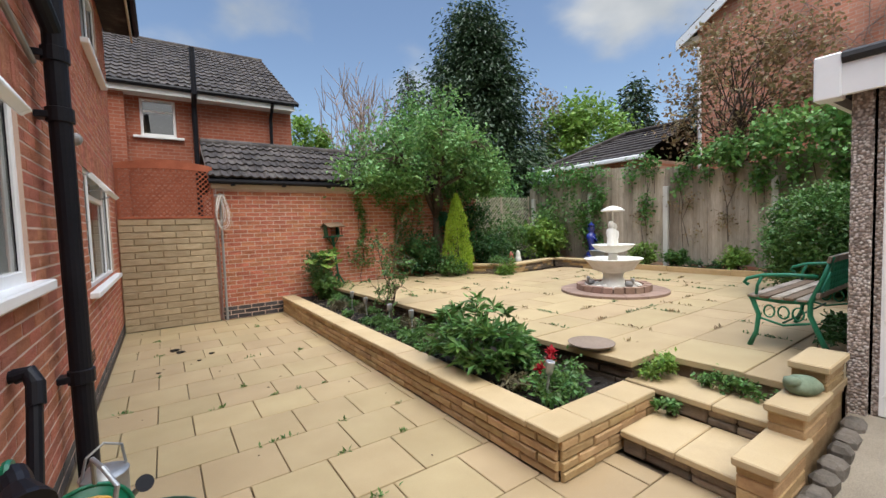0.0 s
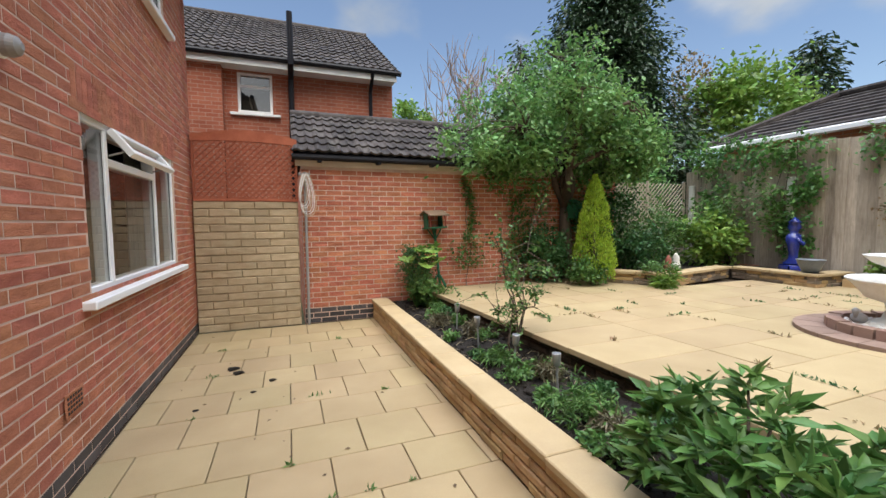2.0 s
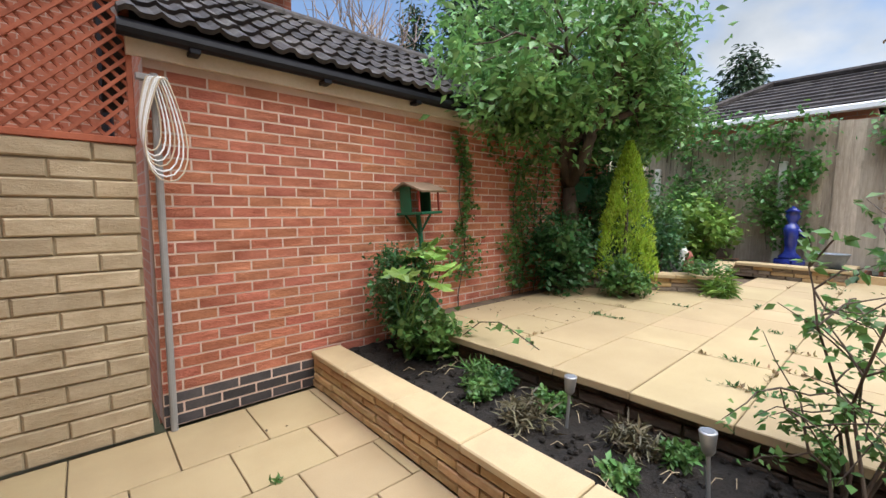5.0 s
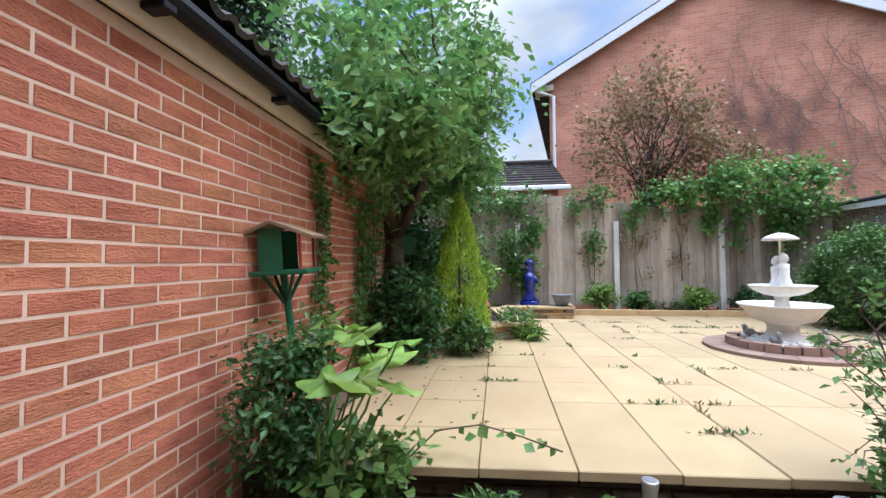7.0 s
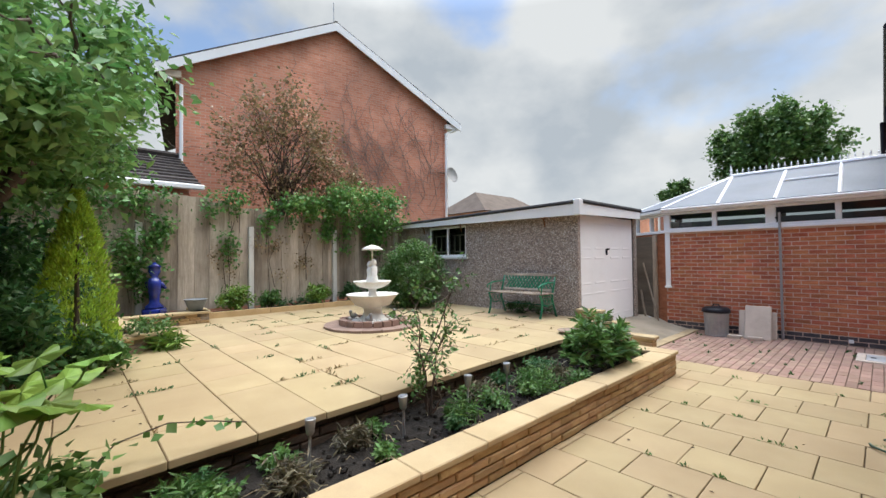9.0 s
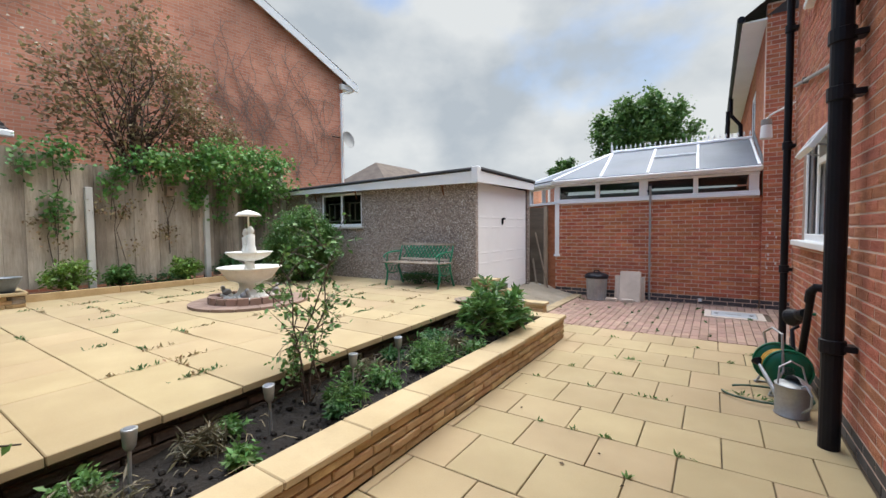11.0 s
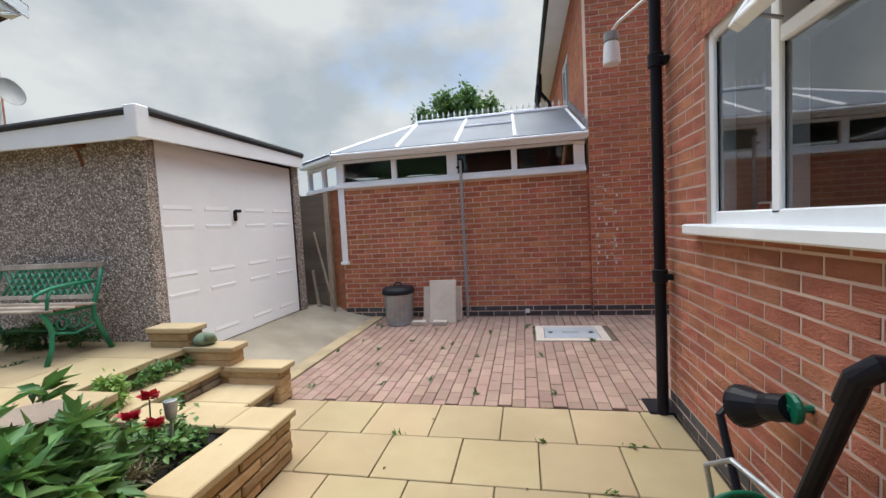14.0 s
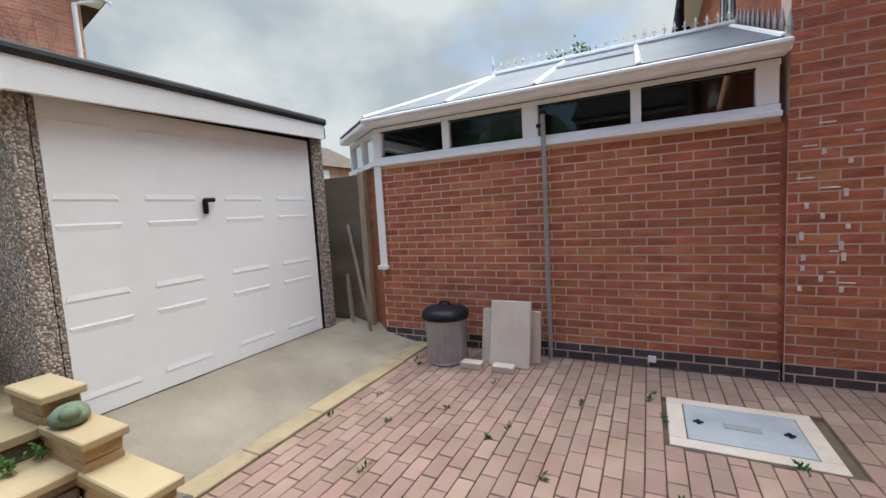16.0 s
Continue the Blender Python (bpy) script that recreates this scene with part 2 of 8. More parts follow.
def chippings(name, scale=62, stops=((0.0, (0.10, 0.078, 0.066)), (0.3, (0.30, 0.23, 0.185)), (0.6, (0.45, 0.37, 0.31)), (0.85, (0.58, 0.51, 0.45)), (1.0, (0.82, 0.78, 0.72))), gap=(0.20, 0.165, 0.14), rise=0.012):
    """Pebble-dash: close-set small stones of mixed brown, grey and white."""
    m, t, p = shader(name)
    N, L = t.nodes.new, t.links.new
    geo, vo, ra = N("ShaderNodeNewGeometry"), N("ShaderNodeTexVoronoi"), N("ShaderNodeValToRGB")
    vo.inputs["Scale"].default_value = scale
    L(geo.outputs["Position"], vo.inputs["Vector"])
    sep = N("ShaderNodeSeparateColor")
    L(vo.outputs["Color"], sep.inputs[0])
    L(sep.outputs[0], ra.inputs[0])
    e = ra.color_ramp.elements
    e[0].color, e[1].color = (*stops[0][1], 1), (*stops[-1][1], 1)
    for pos, c in stops[1:-1]:
        e.new(pos).color = (*c, 1)
    mx, rg = N("ShaderNodeMix"), N("ShaderNodeMapRange")
    mx.data_type = "RGBA"
    mx.inputs["B"].default_value = (*gap, 1)
    rg.inputs["From Min"].default_value, rg.inputs["From Max"].default_value = 0.4, 0.75
    L(vo.outputs["Distance"], rg.inputs["Value"])
    L(rg.outputs[0], mx.inputs["Factor"])
    L(ra.outputs[0], mx.inputs["A"])
    L(mx.outputs["Result"], p.inputs["Base Color"])
    bp = N("ShaderNodeBump")
    bp.invert = True
    bp.inputs["Strength"].default_value, bp.inputs["Distance"].default_value = 0.9, rise
    L(vo.outputs["Distance"], bp.inputs["Height"])
    L(bp.outputs[0], p.inputs["Normal"])
    p.inputs["Roughness"].default_value = 0.8
    return m


BRICK = surface("red_brick", (0.37, 0.118, 0.062), (0.66, 0.255, 0.15), 0.9, 5, 48, 1.0, 0.034, vary=0.13, hue=0.010, stretch=(1, 1, 3.2), stain=(0.26, 0.12, 0.085), stain_scale=1.3, stain_amount=0.35)
BRICK_B = surface("warm_red_brick", (0.35, 0.103, 0.046), (0.62, 0.225, 0.112), 0.9, 5, 48, 1.0, 0.034, vary=0.17, hue=0.010, stretch=(1, 1, 3.2), stain=(0.17, 0.075, 0.05), stain_scale=0.9, stain_amount=0.45)
DARK_BRICK = surface("blue_engineering_brick", (0.035, 0.033, 0.036), (0.085, 0.075, 0.075), 0.6, 6, 60, 0.3, 0.003, vary=0.3)
MORTAR = surface("mortar", (0.56, 0.40, 0.315), (0.70, 0.535, 0.435), 0.95, 4, 120, 0.5, 0.003, stain=(0.28, 0.19, 0.15), stain_amount=0.5)
SLAB = surface("buff_paving_slab", (0.30, 0.222, 0.118), (0.385, 0.297, 0.165), 0.85, 2.2, 150, 0.18, 0.0015, vary=0.07, hue=0.006, stain=(0.30, 0.22, 0.125), stain_scale=1.4, stain_amount=0.55)
CAP = surface("buff_coping_stone", (0.385, 0.285, 0.152), (0.475, 0.365, 0.21), 0.85, 2.6, 120, 0.25, 0.002, vary=0.06, stain=(0.32, 0.235, 0.14), stain_scale=2.0, stain_amount=0.5)
WALLSTONE = surface("buff_walling_stone", (0.30, 0.185, 0.085), (0.50, 0.35, 0.18), 0.9, 7, 50, 0.8, 0.012, vary=0.2, hue=0.008, stretch=(1, 1, 2.0), stain=(0.2, 0.13, 0.075), stain_amount=0.4)
PALESTONE = surface("pale_cast_walling", (0.37, 0.285, 0.175), (0.52, 0.42, 0.28), 0.9, 6, 45, 0.75, 0.012, vary=0.12, stretch=(1, 1, 2.5), stain=(0.30, 0.24, 0.14), stain_amount=0.4)
GREYSTONE = surface("grey_brown_split_stone", (0.12, 0.095, 0.075), (0.30, 0.235, 0.17), 0.9, 8, 45, 0.9, 0.015, vary=0.3, stretch=(1, 1, 2.5))
# grey-brown split stone darkened so its colour holds the shadow under slab edges
SHADESTONE = surface("shadow_darkened_stone", (0.035, 0.024, 0.018), (0.11, 0.08, 0.058), 0.9, 8, 45, 0.9, 0.015, vary=0.3, stretch=(1, 1, 2.5))
BLOCK = surface("faded_red_block_paver", (0.225, 0.138, 0.10), (0.335, 0.222, 0.17), 0.9, 3, 140, 0.35, 0.002, vary=0.15, hue=0.010, stain=(0.22, 0.16, 0.125), stain_scale=2.0, stain_amount=0.5)
JOINT = surface("dark_sandy_joint", (0.07, 0.05, 0.035), (0.17, 0.125, 0.08), 0.95, 5, 90, 0.4, 0.004)
SOIL = surface("dark_garden_soil", (0.006, 0.0045, 0.003), (0.024, 0.018, 0.013), 0.95, 9, 45, 1.0, 0.03)
ROOFTILE = surface("dark_concrete_roof_tile", (0.030, 0.026, 0.025), (0.075, 0.063, 0.058), 0.85, 3, 70, 0.5, 0.004, vary=0.3, spec=0.2, stain=(0.20, 0.185, 0.155), stain_scale=4.5, stain_amount=0.5)
WHITE = surface("white_upvc", (0.82, 0.83, 0.83), (0.88, 0.88, 0.87), 0.35, 2, 30, 0.02, 0.0005, stain=(0.62, 0.60, 0.55), stain_scale=1.2, stain_amount=0.25)
WHITE_DOOR = surface("white_painted_steel", (0.86, 0.86, 0.85), (0.90, 0.90, 0.89), 0.4, 1.5, 30, 0.02, 0.0005, stain=(0.66, 0.64, 0.60), stain_scale=0.9, stain_amount=0.25)
CREAM = surface("cream_painted_board", (0.52, 0.43, 0.31), (0.66, 0.56, 0.43), 0.75, 3, 50, 0.2, 0.002, stain=(0.30, 0.23, 0.16), stain_amount=0.5)
BLACK = surface("black_plastic", (0.006, 0.006, 0.009), (0.012, 0.012, 0.016), 0.45, 3, 40, 0.05, 0.001, spec=0.2)
FELT = surface("black_roofing_felt", (0.02, 0.02, 0.022), (0.05, 0.05, 0.052), 0.85, 3, 90, 0.4, 0.003)
GREYMETAL = surface("galvanised_steel", (0.30, 0.31, 0.32), (0.46, 0.47, 0.47), 0.5, 6, 40, 0.1, 0.001, metal=0.75, stain=(0.33, 0.31, 0.28), stain_scale=4, stain_amount=0.5)
GREYPLASTIC = surface("grey_plastic", (0.24, 0.235, 0.225), (0.33, 0.32, 0.31), 0.5, 4, 40, 0.08, 0.001)
TRELLIS = surface("red_brown_stained_timber", (0.27, 0.072, 0.036), (0.42, 0.13, 0.068), 0.8, 5, 50, 0.4, 0.003, vary=0.12)
FENCE = surface("weathered_grey_timber", (0.18, 0.14, 0.10), (0.56, 0.475, 0.375), 0.9, 4, 40, 0.8, 0.006, vary=0.26, stretch=(1, 1, 0.12), stain=(0.15, 0.11, 0.08), stain_scale=1.4, stain_amount=0.6)
WOOD = surface("aged_brown_timber", (0.14, 0.09, 0.055), (0.27, 0.19, 0.12), 0.85, 4, 45, 0.5, 0.003, vary=0.15, stretch=(1, 1, 0.15))
EDGING = surface("sandy_timber_edging", (0.42, 0.28, 0.13), (0.55, 0.39, 0.20), 0.85, 5, 50, 0.4, 0.003, vary=0.08)
POSTCON = surface("pale_concrete_post", (0.48, 0.46, 0.42), (0.62, 0.60, 0.55), 0.9, 4, 80, 0.4, 0.003)
PEBBLE = chippings("pebble_dash")
APRON = surface("worn_tan_concrete", (0.20, 0.17, 0.125), (0.43, 0.37, 0.285), 0.95, 1.4, 130, 0.9, 0.008, spec=0.15, stain=(0.20, 0.165, 0.125), stain_scale=1.6, stain_amount=0.55)
GREEN = surface("green_painted_iron", (0.006, 0.075, 0.035), (0.015, 0.13, 0.065), 0.45, 6, 50, 0.15, 0.002, stain=(0.02, 0.05, 0.03), stain_amount=0.4)
BENCHGREEN = surface("bench_green_paint", (0.012, 0.15, 0.075), (0.03, 0.24, 0.125), 0.45, 6, 50, 0.15, 0.002, stain=(0.03, 0.08, 0.05), stain_amount=0.4)
GREENPL = surface("green_plastic", (0.004, 0.10, 0.05), (0.008, 0.15, 0.075), 0.35, 3, 30, 0.05, 0.001)
STONEWHITE = surface("white_painted_stone", (0.66, 0.64, 0.58), (0.80, 0.78, 0.73), 0.8, 9, 60, 0.35, 0.004, stain=(0.45, 0.42, 0.33), stain_scale=5, stain_amount=0.45)
BLUE = surface("blue_glazed_ceramic", (0.012, 0.02, 0.16), (0.03, 0.05, 0.30), 0.15, 9, 40, 0.2, 0.003, clear=0.5)
BARK = surface("bark", (0.045, 0.032, 0.024), (0.13, 0.095, 0.07), 0.95, 8, 50, 0.9, 0.012, stretch=(1, 1, 0.3))
TWIG = surface("bare_twig", (0.20, 0.145, 0.115), (0.32, 0.25, 0.21), 0.9, 8, 50, 0.3, 0.003)
GLASS = glazing("window_glass", ior=3.3)
DARKGLASS = glazing("dim_glass", (0.40, 0.45, 0.45), ior=1.6)
# dark grey-brown for all interiors: indoor shade given as base colour
ROOM = surface("indoor_shade_colour", (0.10, 0.085, 0.07), (0.16, 0.14, 0.12), 0.9, 1, 20, 0.05, 0.001)
POLY = surface("tinted_polycarbonate", (0.10, 0.115, 0.14), (0.16, 0.18, 0.21), 0.55, 1.2, 30, 0.05, 0.001, stain=(0.16, 0.16, 0.17), stain_amount=0.4, spec=0.2)
FARBRICK_X = brick_cloth("gable_brickwork", (0.56, 0.215, 0.125), (0.66, 0.30, 0.19), (0.58, 0.40, 0.31), (1, 2))
FARBRICK_Y = brick_cloth("neighbour_brickwork", (0.31, 0.085, 0.045), (0.39, 0.125, 0.07), (0.40, 0.24, 0.18), (0, 2))


def leafy(name, c1, c2, vary=0.35, hue=0.02, rough=0.5, through=0.3):
    return surface(name, c1, c2, 0.42, 2.5, 30, 0.1, 0.001, vary=vary, hue=hue, through=through, spec=0.35)


LEAF_CREEPER = leafy("creeper_leaf", (0.085, 0.20, 0.045), (0.20, 0.37, 0.10))
LEAF_APPLE = leafy("apple_leaf", (0.094, 0.212, 0.060), (0.221, 0.390, 0.120))
LEAF_DARK = leafy("dark_laurel_leaf", (0.027, 0.083, 0.027), (0.075, 0.174, 0.053))
LEAF_MID = leafy("shrub_leaf", (0.057, 0.138, 0.035), (0.138, 0.252, 0.063))
LEAF_LIME = leafy("lime_green_leaf", (0.119, 0.227, 0.038), (0.238, 0.367, 0.076))
LEAF_GOLD = leafy("golden_conifer_spray", (0.250, 0.397, 0.042), (0.501, 0.667, 0.083), 0.3, 0.015)
LEAF_CONIFER = leafy("dark_conifer_spray", (0.022, 0.048, 0.024), (0.060, 0.102, 0.042), 0.35, 0.015, through=0.15)
LEAF_RED = leafy("bronze_leaf", (0.162, 0.130, 0.059), (0.367, 0.259, 0.140), 0.4, 0.03)
LEAF_IVY = leafy("ivy_leaf", (0.064, 0.168, 0.048), (0.159, 0.319, 0.079))
LEAF_FAR = leafy("distant_foliage", (0.051, 0.112, 0.034), (0.146, 0.247, 0.068), 0.35, 0.02)


# ---- walls ----
class Wall:
    """A wall plane: origin, direction along it and outward normal."""

    def __init__(self, origin, along, out):
        self.o, self.u, self.n = Vector(origin), Vector(along), Vector(out)

    def at(self, u, z, n=0.0):
        return tuple(self.o + self.u * u + self.n * n + Vector((0, 0, z)))

    def m(self):
        return Matrix(((self.u.x, self.n.x, 0, self.o.x), (self.u.y, self.n.y, 0, self.o.y), (0, 0, 1, self.o.z), (0, 0, 0, 1)))


def holed(w, length, height, thick, holes, top=None, front=0.0):
    """A slab of wall with openings through it."""
    us = sorted({0, length, *[h[0] for h in holes], *[h[1] for h in holes]})
    zs = sorted({0, height, *[h[2] for h in holes], *[h[3] for h in holes]})
    us, zs = [u for u in us if 0 <= u <= length], [z for z in zs if 0 <= z <= height]

    def solid(i, j):
        if not (0 <= i < len(us) - 1 and 0 <= j < len(zs) - 1):
            return False
        u, z = (us[i] + us[i + 1]) / 2, (zs[j] + zs[j + 1]) / 2
        return not any(h[0] < u < h[1] and h[2] < z < h[3] for h in holes)

    mb = Mesh()
    for i in range(len(us) - 1):
        for j in range(len(zs) - 1):
            if not solid(i, j):
                continue
            a, b, c, d = us[i], us[i + 1], zs[j], zs[j + 1]
            for n in (front, -thick):
                mb.add([w.at(a, c, n), w.at(b, c, n), w.at(b, d, n), w.at(a, d, n)], [(0, 1, 2, 3)])
            for di, dj, e in ((-1, 0, ((a, c), (a, d))), (1, 0, ((b, c), (b, d))), (0, -1, ((a, c), (b, c))), (0, 1, ((a, d), (b, d)))):
                if not solid(i + di, j + dj):
                    (p, q), (r, s) = e
                    mb.add([w.at(p, q, front), w.at(r, s, front), w.at(r, s, -thick), w.at(p, q, -thick)], [(0, 1, 2, 3)])
    return mb


def brick_mesh(name, half, high, proud, b, material):
    v = [(-half, 0, -high), (half, 0, -high), (half, 0, high), (-half, 0, high),
         (-half, proud - b, -high), (half, proud - b, -high), (half, proud - b, high), (-half, proud - b, high),
         (-half + b, proud, -high + b), (half - b, proud, -high + b), (half - b, proud, high - b), (-half + b, proud, high - b)]
    f = [(8, 9, 10, 11)] + [(i, (i + 1) % 4, 4 + (i + 1) % 4, 4 + i) for i in range(4)] + [(4 + i, 4 + (i + 1) % 4, 8 + (i + 1) % 4, 8 + i) for i in range(4)]
    return Mesh().add(v, f).data(name, material), v, f


def lay_bricks(w, parent, length, height, holes, material, near=None, low=None, low_courses=0, soldiers=(), brick=0.225, course=0.075,
               joint=0.0125, proud=0.003, b=0.001, seed=1, piece="brick", z0=0.0, cap=290, wobble=0.0):
    """Stretcher bond. Pieces in the near stretch (u0, u1, z0, z1) are objects of their own, the rest is joined."""
    rnd = random.Random(seed)
    me, _, _ = brick_mesh(piece, (brick - joint) / 2, (course - joint) / 2, proud, b, material)
    rest, dark = Mesh(), Mesh()
    made = 0
    turn = Matrix.Identity(4)
    x = w.n.cross(Vector((0, 0, 1)))
    for i in range(3):
        turn[i][0], turn[i][1] = x[i], w.n[i]

    def loose(mesh, u0, u1, a, c, pr):
        k = b
        pts = [(u0, a, 0), (u1, a, 0), (u1, c, 0), (u0, c, 0), (u0, a, pr - k), (u1, a, pr - k), (u1, c, pr - k), (u0, c, pr - k),
               (u0 + k, a + k, pr), (u1 - k, a + k, pr), (u1 - k, c - k, pr), (u0 + k, c - k, pr)]
        mesh.add([w.at(*p) for p in pts], [(8, 9, 10, 11)] + [(i, (i + 1) % 4, 4 + (i + 1) % 4, 4 + i) for i in range(4)] + [(4 + i, 4 + (i + 1) % 4, 8 + (i + 1) % 4, 8 + i) for i in range(4)])

    holes = list(holes) + [(s[0], s[1], s[2], s[3]) for s in soldiers]
    for k in range(int((height - z0) / course + 0.3)):
        a = z0 + k * course + joint / 2
        c = a + course - joint
        if c > height + 0.02:
            break
        spans = [(0.0, length)]
        for h in holes:
            if h[2] + 0.02 < (a + c) / 2 < h[3] - 0.0:
                spans = [s for p, q in spans for s in ((p, min(q, h[0])), (max(p, h[1]), q)) if s[1] - s[0] > 0.03]
        u = -brick / 2 if k % 2 else 0.0
        while u < length:
            for p, q in spans:
                u0, u1 = max(u + joint / 2, p), min(u + brick - joint / 2, q)
                if u1 - u0 < 0.03:
                    continue
                pr = proud + rnd.uniform(-0.0015, 0.0015) + rnd.uniform(-wobble, wobble)
                whole = u1 - u0 > brick - joint - 0.001
                mid = (u0 + u1) / 2
                if k < low_courses:
                    loose(dark, u0, u1, a, c, pr)
                elif whole and near and near[0] < mid < near[1] and near[2] < a < near[3] and made < cap:
                    ob = new(piece, me)
                    ob.parent = parent
                    ob.matrix_basis = Matrix.Translation(w.at(mid, (a + c) / 2, pr - proud)) @ turn
                    made += 1
                else:
                    loose(rest, u0, u1, a, c, pr)
            u += brick
    for s in soldiers:
        n = max(1, round((s[1] - s[0]) / 0.075))
        for i in range(n):
            loose(rest, s[0] + (s[1] - s[0]) * i / n + 0.004, s[0] + (s[1] - s[0]) * (i + 1) / n - 0.004, s[2] + 0.006, s[3] - 0.006, proud + rnd.uniform(-0.001, 0.001))
    if rest.v:
        tagged(part("brickwork" if piece == "brick" else "stonework", rest, material, parent), kind="stuff")
    if dark.v:
        tagged(part("plinth_bricks", dark, low, parent, "dark blue engineering bricks"), kind="stuff")


# ---- ground ----
g = Mesh()
g.add([(-400, -400, -0.06), (400, -400, -0.06), (400, 400, -0.06), (-400, 400, -0.06)], [(0, 1, 2, 3)])
GROUND = surface("far_ground", (0.07, 0.085, 0.04), (0.15, 0.14, 0.085), 0.95, 0.4, 8, 0.3, 0.02)
structure("ground", g, GROUND, "flat ground of grass and earth reaching the horizon", "ground")
structure("patio_bed", Mesh().box(-0.3, 3.0, 1.225, 8.5, -0.3, -0.028), JOINT, "sandy mortar bed under the patio slabs", "ground")
structure("drive_bed", Mesh().box(-9, 3.26, -1.67, 1.225, -0.3, -0.030), JOINT, "dark sand bed under the block paving", "ground")
UP = 0.45
EDGE_LEAN = -0.052          # the terrace edge runs askew to the patio


def edge_x(y):
    return 3.42 + EDGE_LEAN * (y - 2.2)


bank = Mesh()
bank.prism([(edge_x(2.2) + 0.07, 2.2), (3.80, 2.2), (3.80, 1.2), (9.6, 1.2), (9.6, 9.2), (edge_x(9.2) + 0.07, 9.2)], -0.3, UP - 0.045)
structure("terrace_bank", bank, JOINT, "earth and mortar bank that carries the upper terrace", "ground")

# ---- concrete apron that rises to the garage door ----
ap = Mesh()
n = 14
grid = []
for j in range(n + 1):
    for i in range(7):
        x, y = 3.27 + 0.93 * i / 6, 1.14 - 2.95 * j / n
        grid.append((x, y, 0.005 + (0.225 - 0.01 * j / n) * (i / 6) ** 1.2 + 0.006 * noise.noise((x * 2, y * 2, 0))))
ap.add(grid, [(j * 7 + i, j * 7 + i + 1, (j + 1) * 7 + i + 1, (j + 1) * 7 + i) for j in range(n) for i in range(6)])
ap.box(4.2, 4.62, -1.6, 1.1, -0.05, 0.222)
ap.smooth = True
structure("concrete_apron", ap, APRON, "worn concrete apron sloping up to the garage door", "ground")

# ---- house: rear wall, side wall, roof edge ----
HOUSE_H = 4.72
HW = Wall((0, 1.17, 0), (0, 1, 0), (1, 0, 0))
HOUSE_HOLES = [(0.60, 2.28, 1.27, 2.28), (4.30, 6.48, 1.00, 2.20), (1.0, 2.4, 3.55, 4.5), (5.0, 6.4, 3.55, 4.5)]
wall_house = structure("wall_house", holed(HW, 7.43, HOUSE_H, 0.28, HOUSE_HOLES), MORTAR, "red brick rear wall of the house with pale mortar", "wall")
HS = Wall((-7.0, 1.17, 0), (1, 0, 0), (0, -1, 0))
wall_house_side = structure("wall_house_side", holed(HS, 6.985, HOUSE_H, 0.28, []), MORTAR, "red brick side wall of the house by the drive", "wall")
HE = Wall((-7.0, 8.6, 0), (1, 0, 0), (0, 1, 0))
structure("wall_house_end", holed(HE, 7.0, HOUSE_H, 0.28, []), BRICK, "red brick end wall of the house", "wall")
hr = Mesh()
hr.add([(0.34, 0.9, HOUSE_H + 0.05), (0.34, 8.8, HOUSE_H + 0.05), (-3.6, 8.8, 7.3), (-3.6, 0.9, 7.3), (-7.3, 0.9, HOUSE_H + 0.05), (-7.3, 8.8, HOUSE_H + 0.05)],
       [(0, 1, 2, 3), (3, 2, 5, 4), (0, 3, 4), (1, 5, 2)])
hr.box(-0.0, 0.36, 1.0, 8.75, HOUSE_H - 0.02, HOUSE_H + 0.03)
structure("roof_house", hr, ROOFTILE, "dark tiled house roof with a boxed eave", "roof")

# rooms behind the windows, their dimness put into the dark wall colour
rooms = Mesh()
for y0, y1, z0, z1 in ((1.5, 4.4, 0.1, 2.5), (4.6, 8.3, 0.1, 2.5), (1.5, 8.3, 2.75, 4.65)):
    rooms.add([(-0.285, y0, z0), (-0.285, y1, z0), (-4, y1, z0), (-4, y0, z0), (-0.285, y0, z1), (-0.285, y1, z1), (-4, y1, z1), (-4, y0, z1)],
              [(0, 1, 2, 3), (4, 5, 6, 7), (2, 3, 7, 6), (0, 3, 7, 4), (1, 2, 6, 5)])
structure("wall_rooms", rooms, ROOM, "plain rooms behind the house windows, coloured dark for indoor shade", "wall")

# ---- garage with tiled roof across the end of the patio ----
GY = 8.5
GW = Wall((1.38, GY, 0), (1, 0, 0), (0, -1, 0))
wall_garage = structure("wall_garage", holed(GW, 5.75, 2.30, 0.22, []), MORTAR, "long red brick wall of a neighbouring outbuilding", "wall")
gb = Mesh().box(1.38, 1.60, 8.73, 10.9, -0.1, 2.3).box(6.9, 7.13, 8.73, 10.9, -0.1, 2.3)
gb.add([(1.45, 8.6, 2.3), (1.45, 10.8, 2.3), (1.45, 9.65, 3.2)], [(0, 1, 2)]).add([(7.1, 8.6, 2.3), (7.1, 10.8, 2.3), (7.1, 9.65, 3.2)], [(0, 1, 2)])
structure("wall_garage_ends", gb, FARBRICK_X, "red brick end walls of the outbuilding", "wall")

# pale walling between house and outbuilding
SWALL = Wall((0.012, GY, 0), (1, 0, 0), (0, -1, 0))
wall_stone = structure("wall_stone", holed(SWALL, 1.31, 1.78, 0.12, []), surface("pale_mortar", (0.28, 0.215, 0.13), (0.38, 0.30, 0.19), 0.95, 4, 90, 0.4, 0.003), "pale cast-stone garden wall beside the house", "wall")

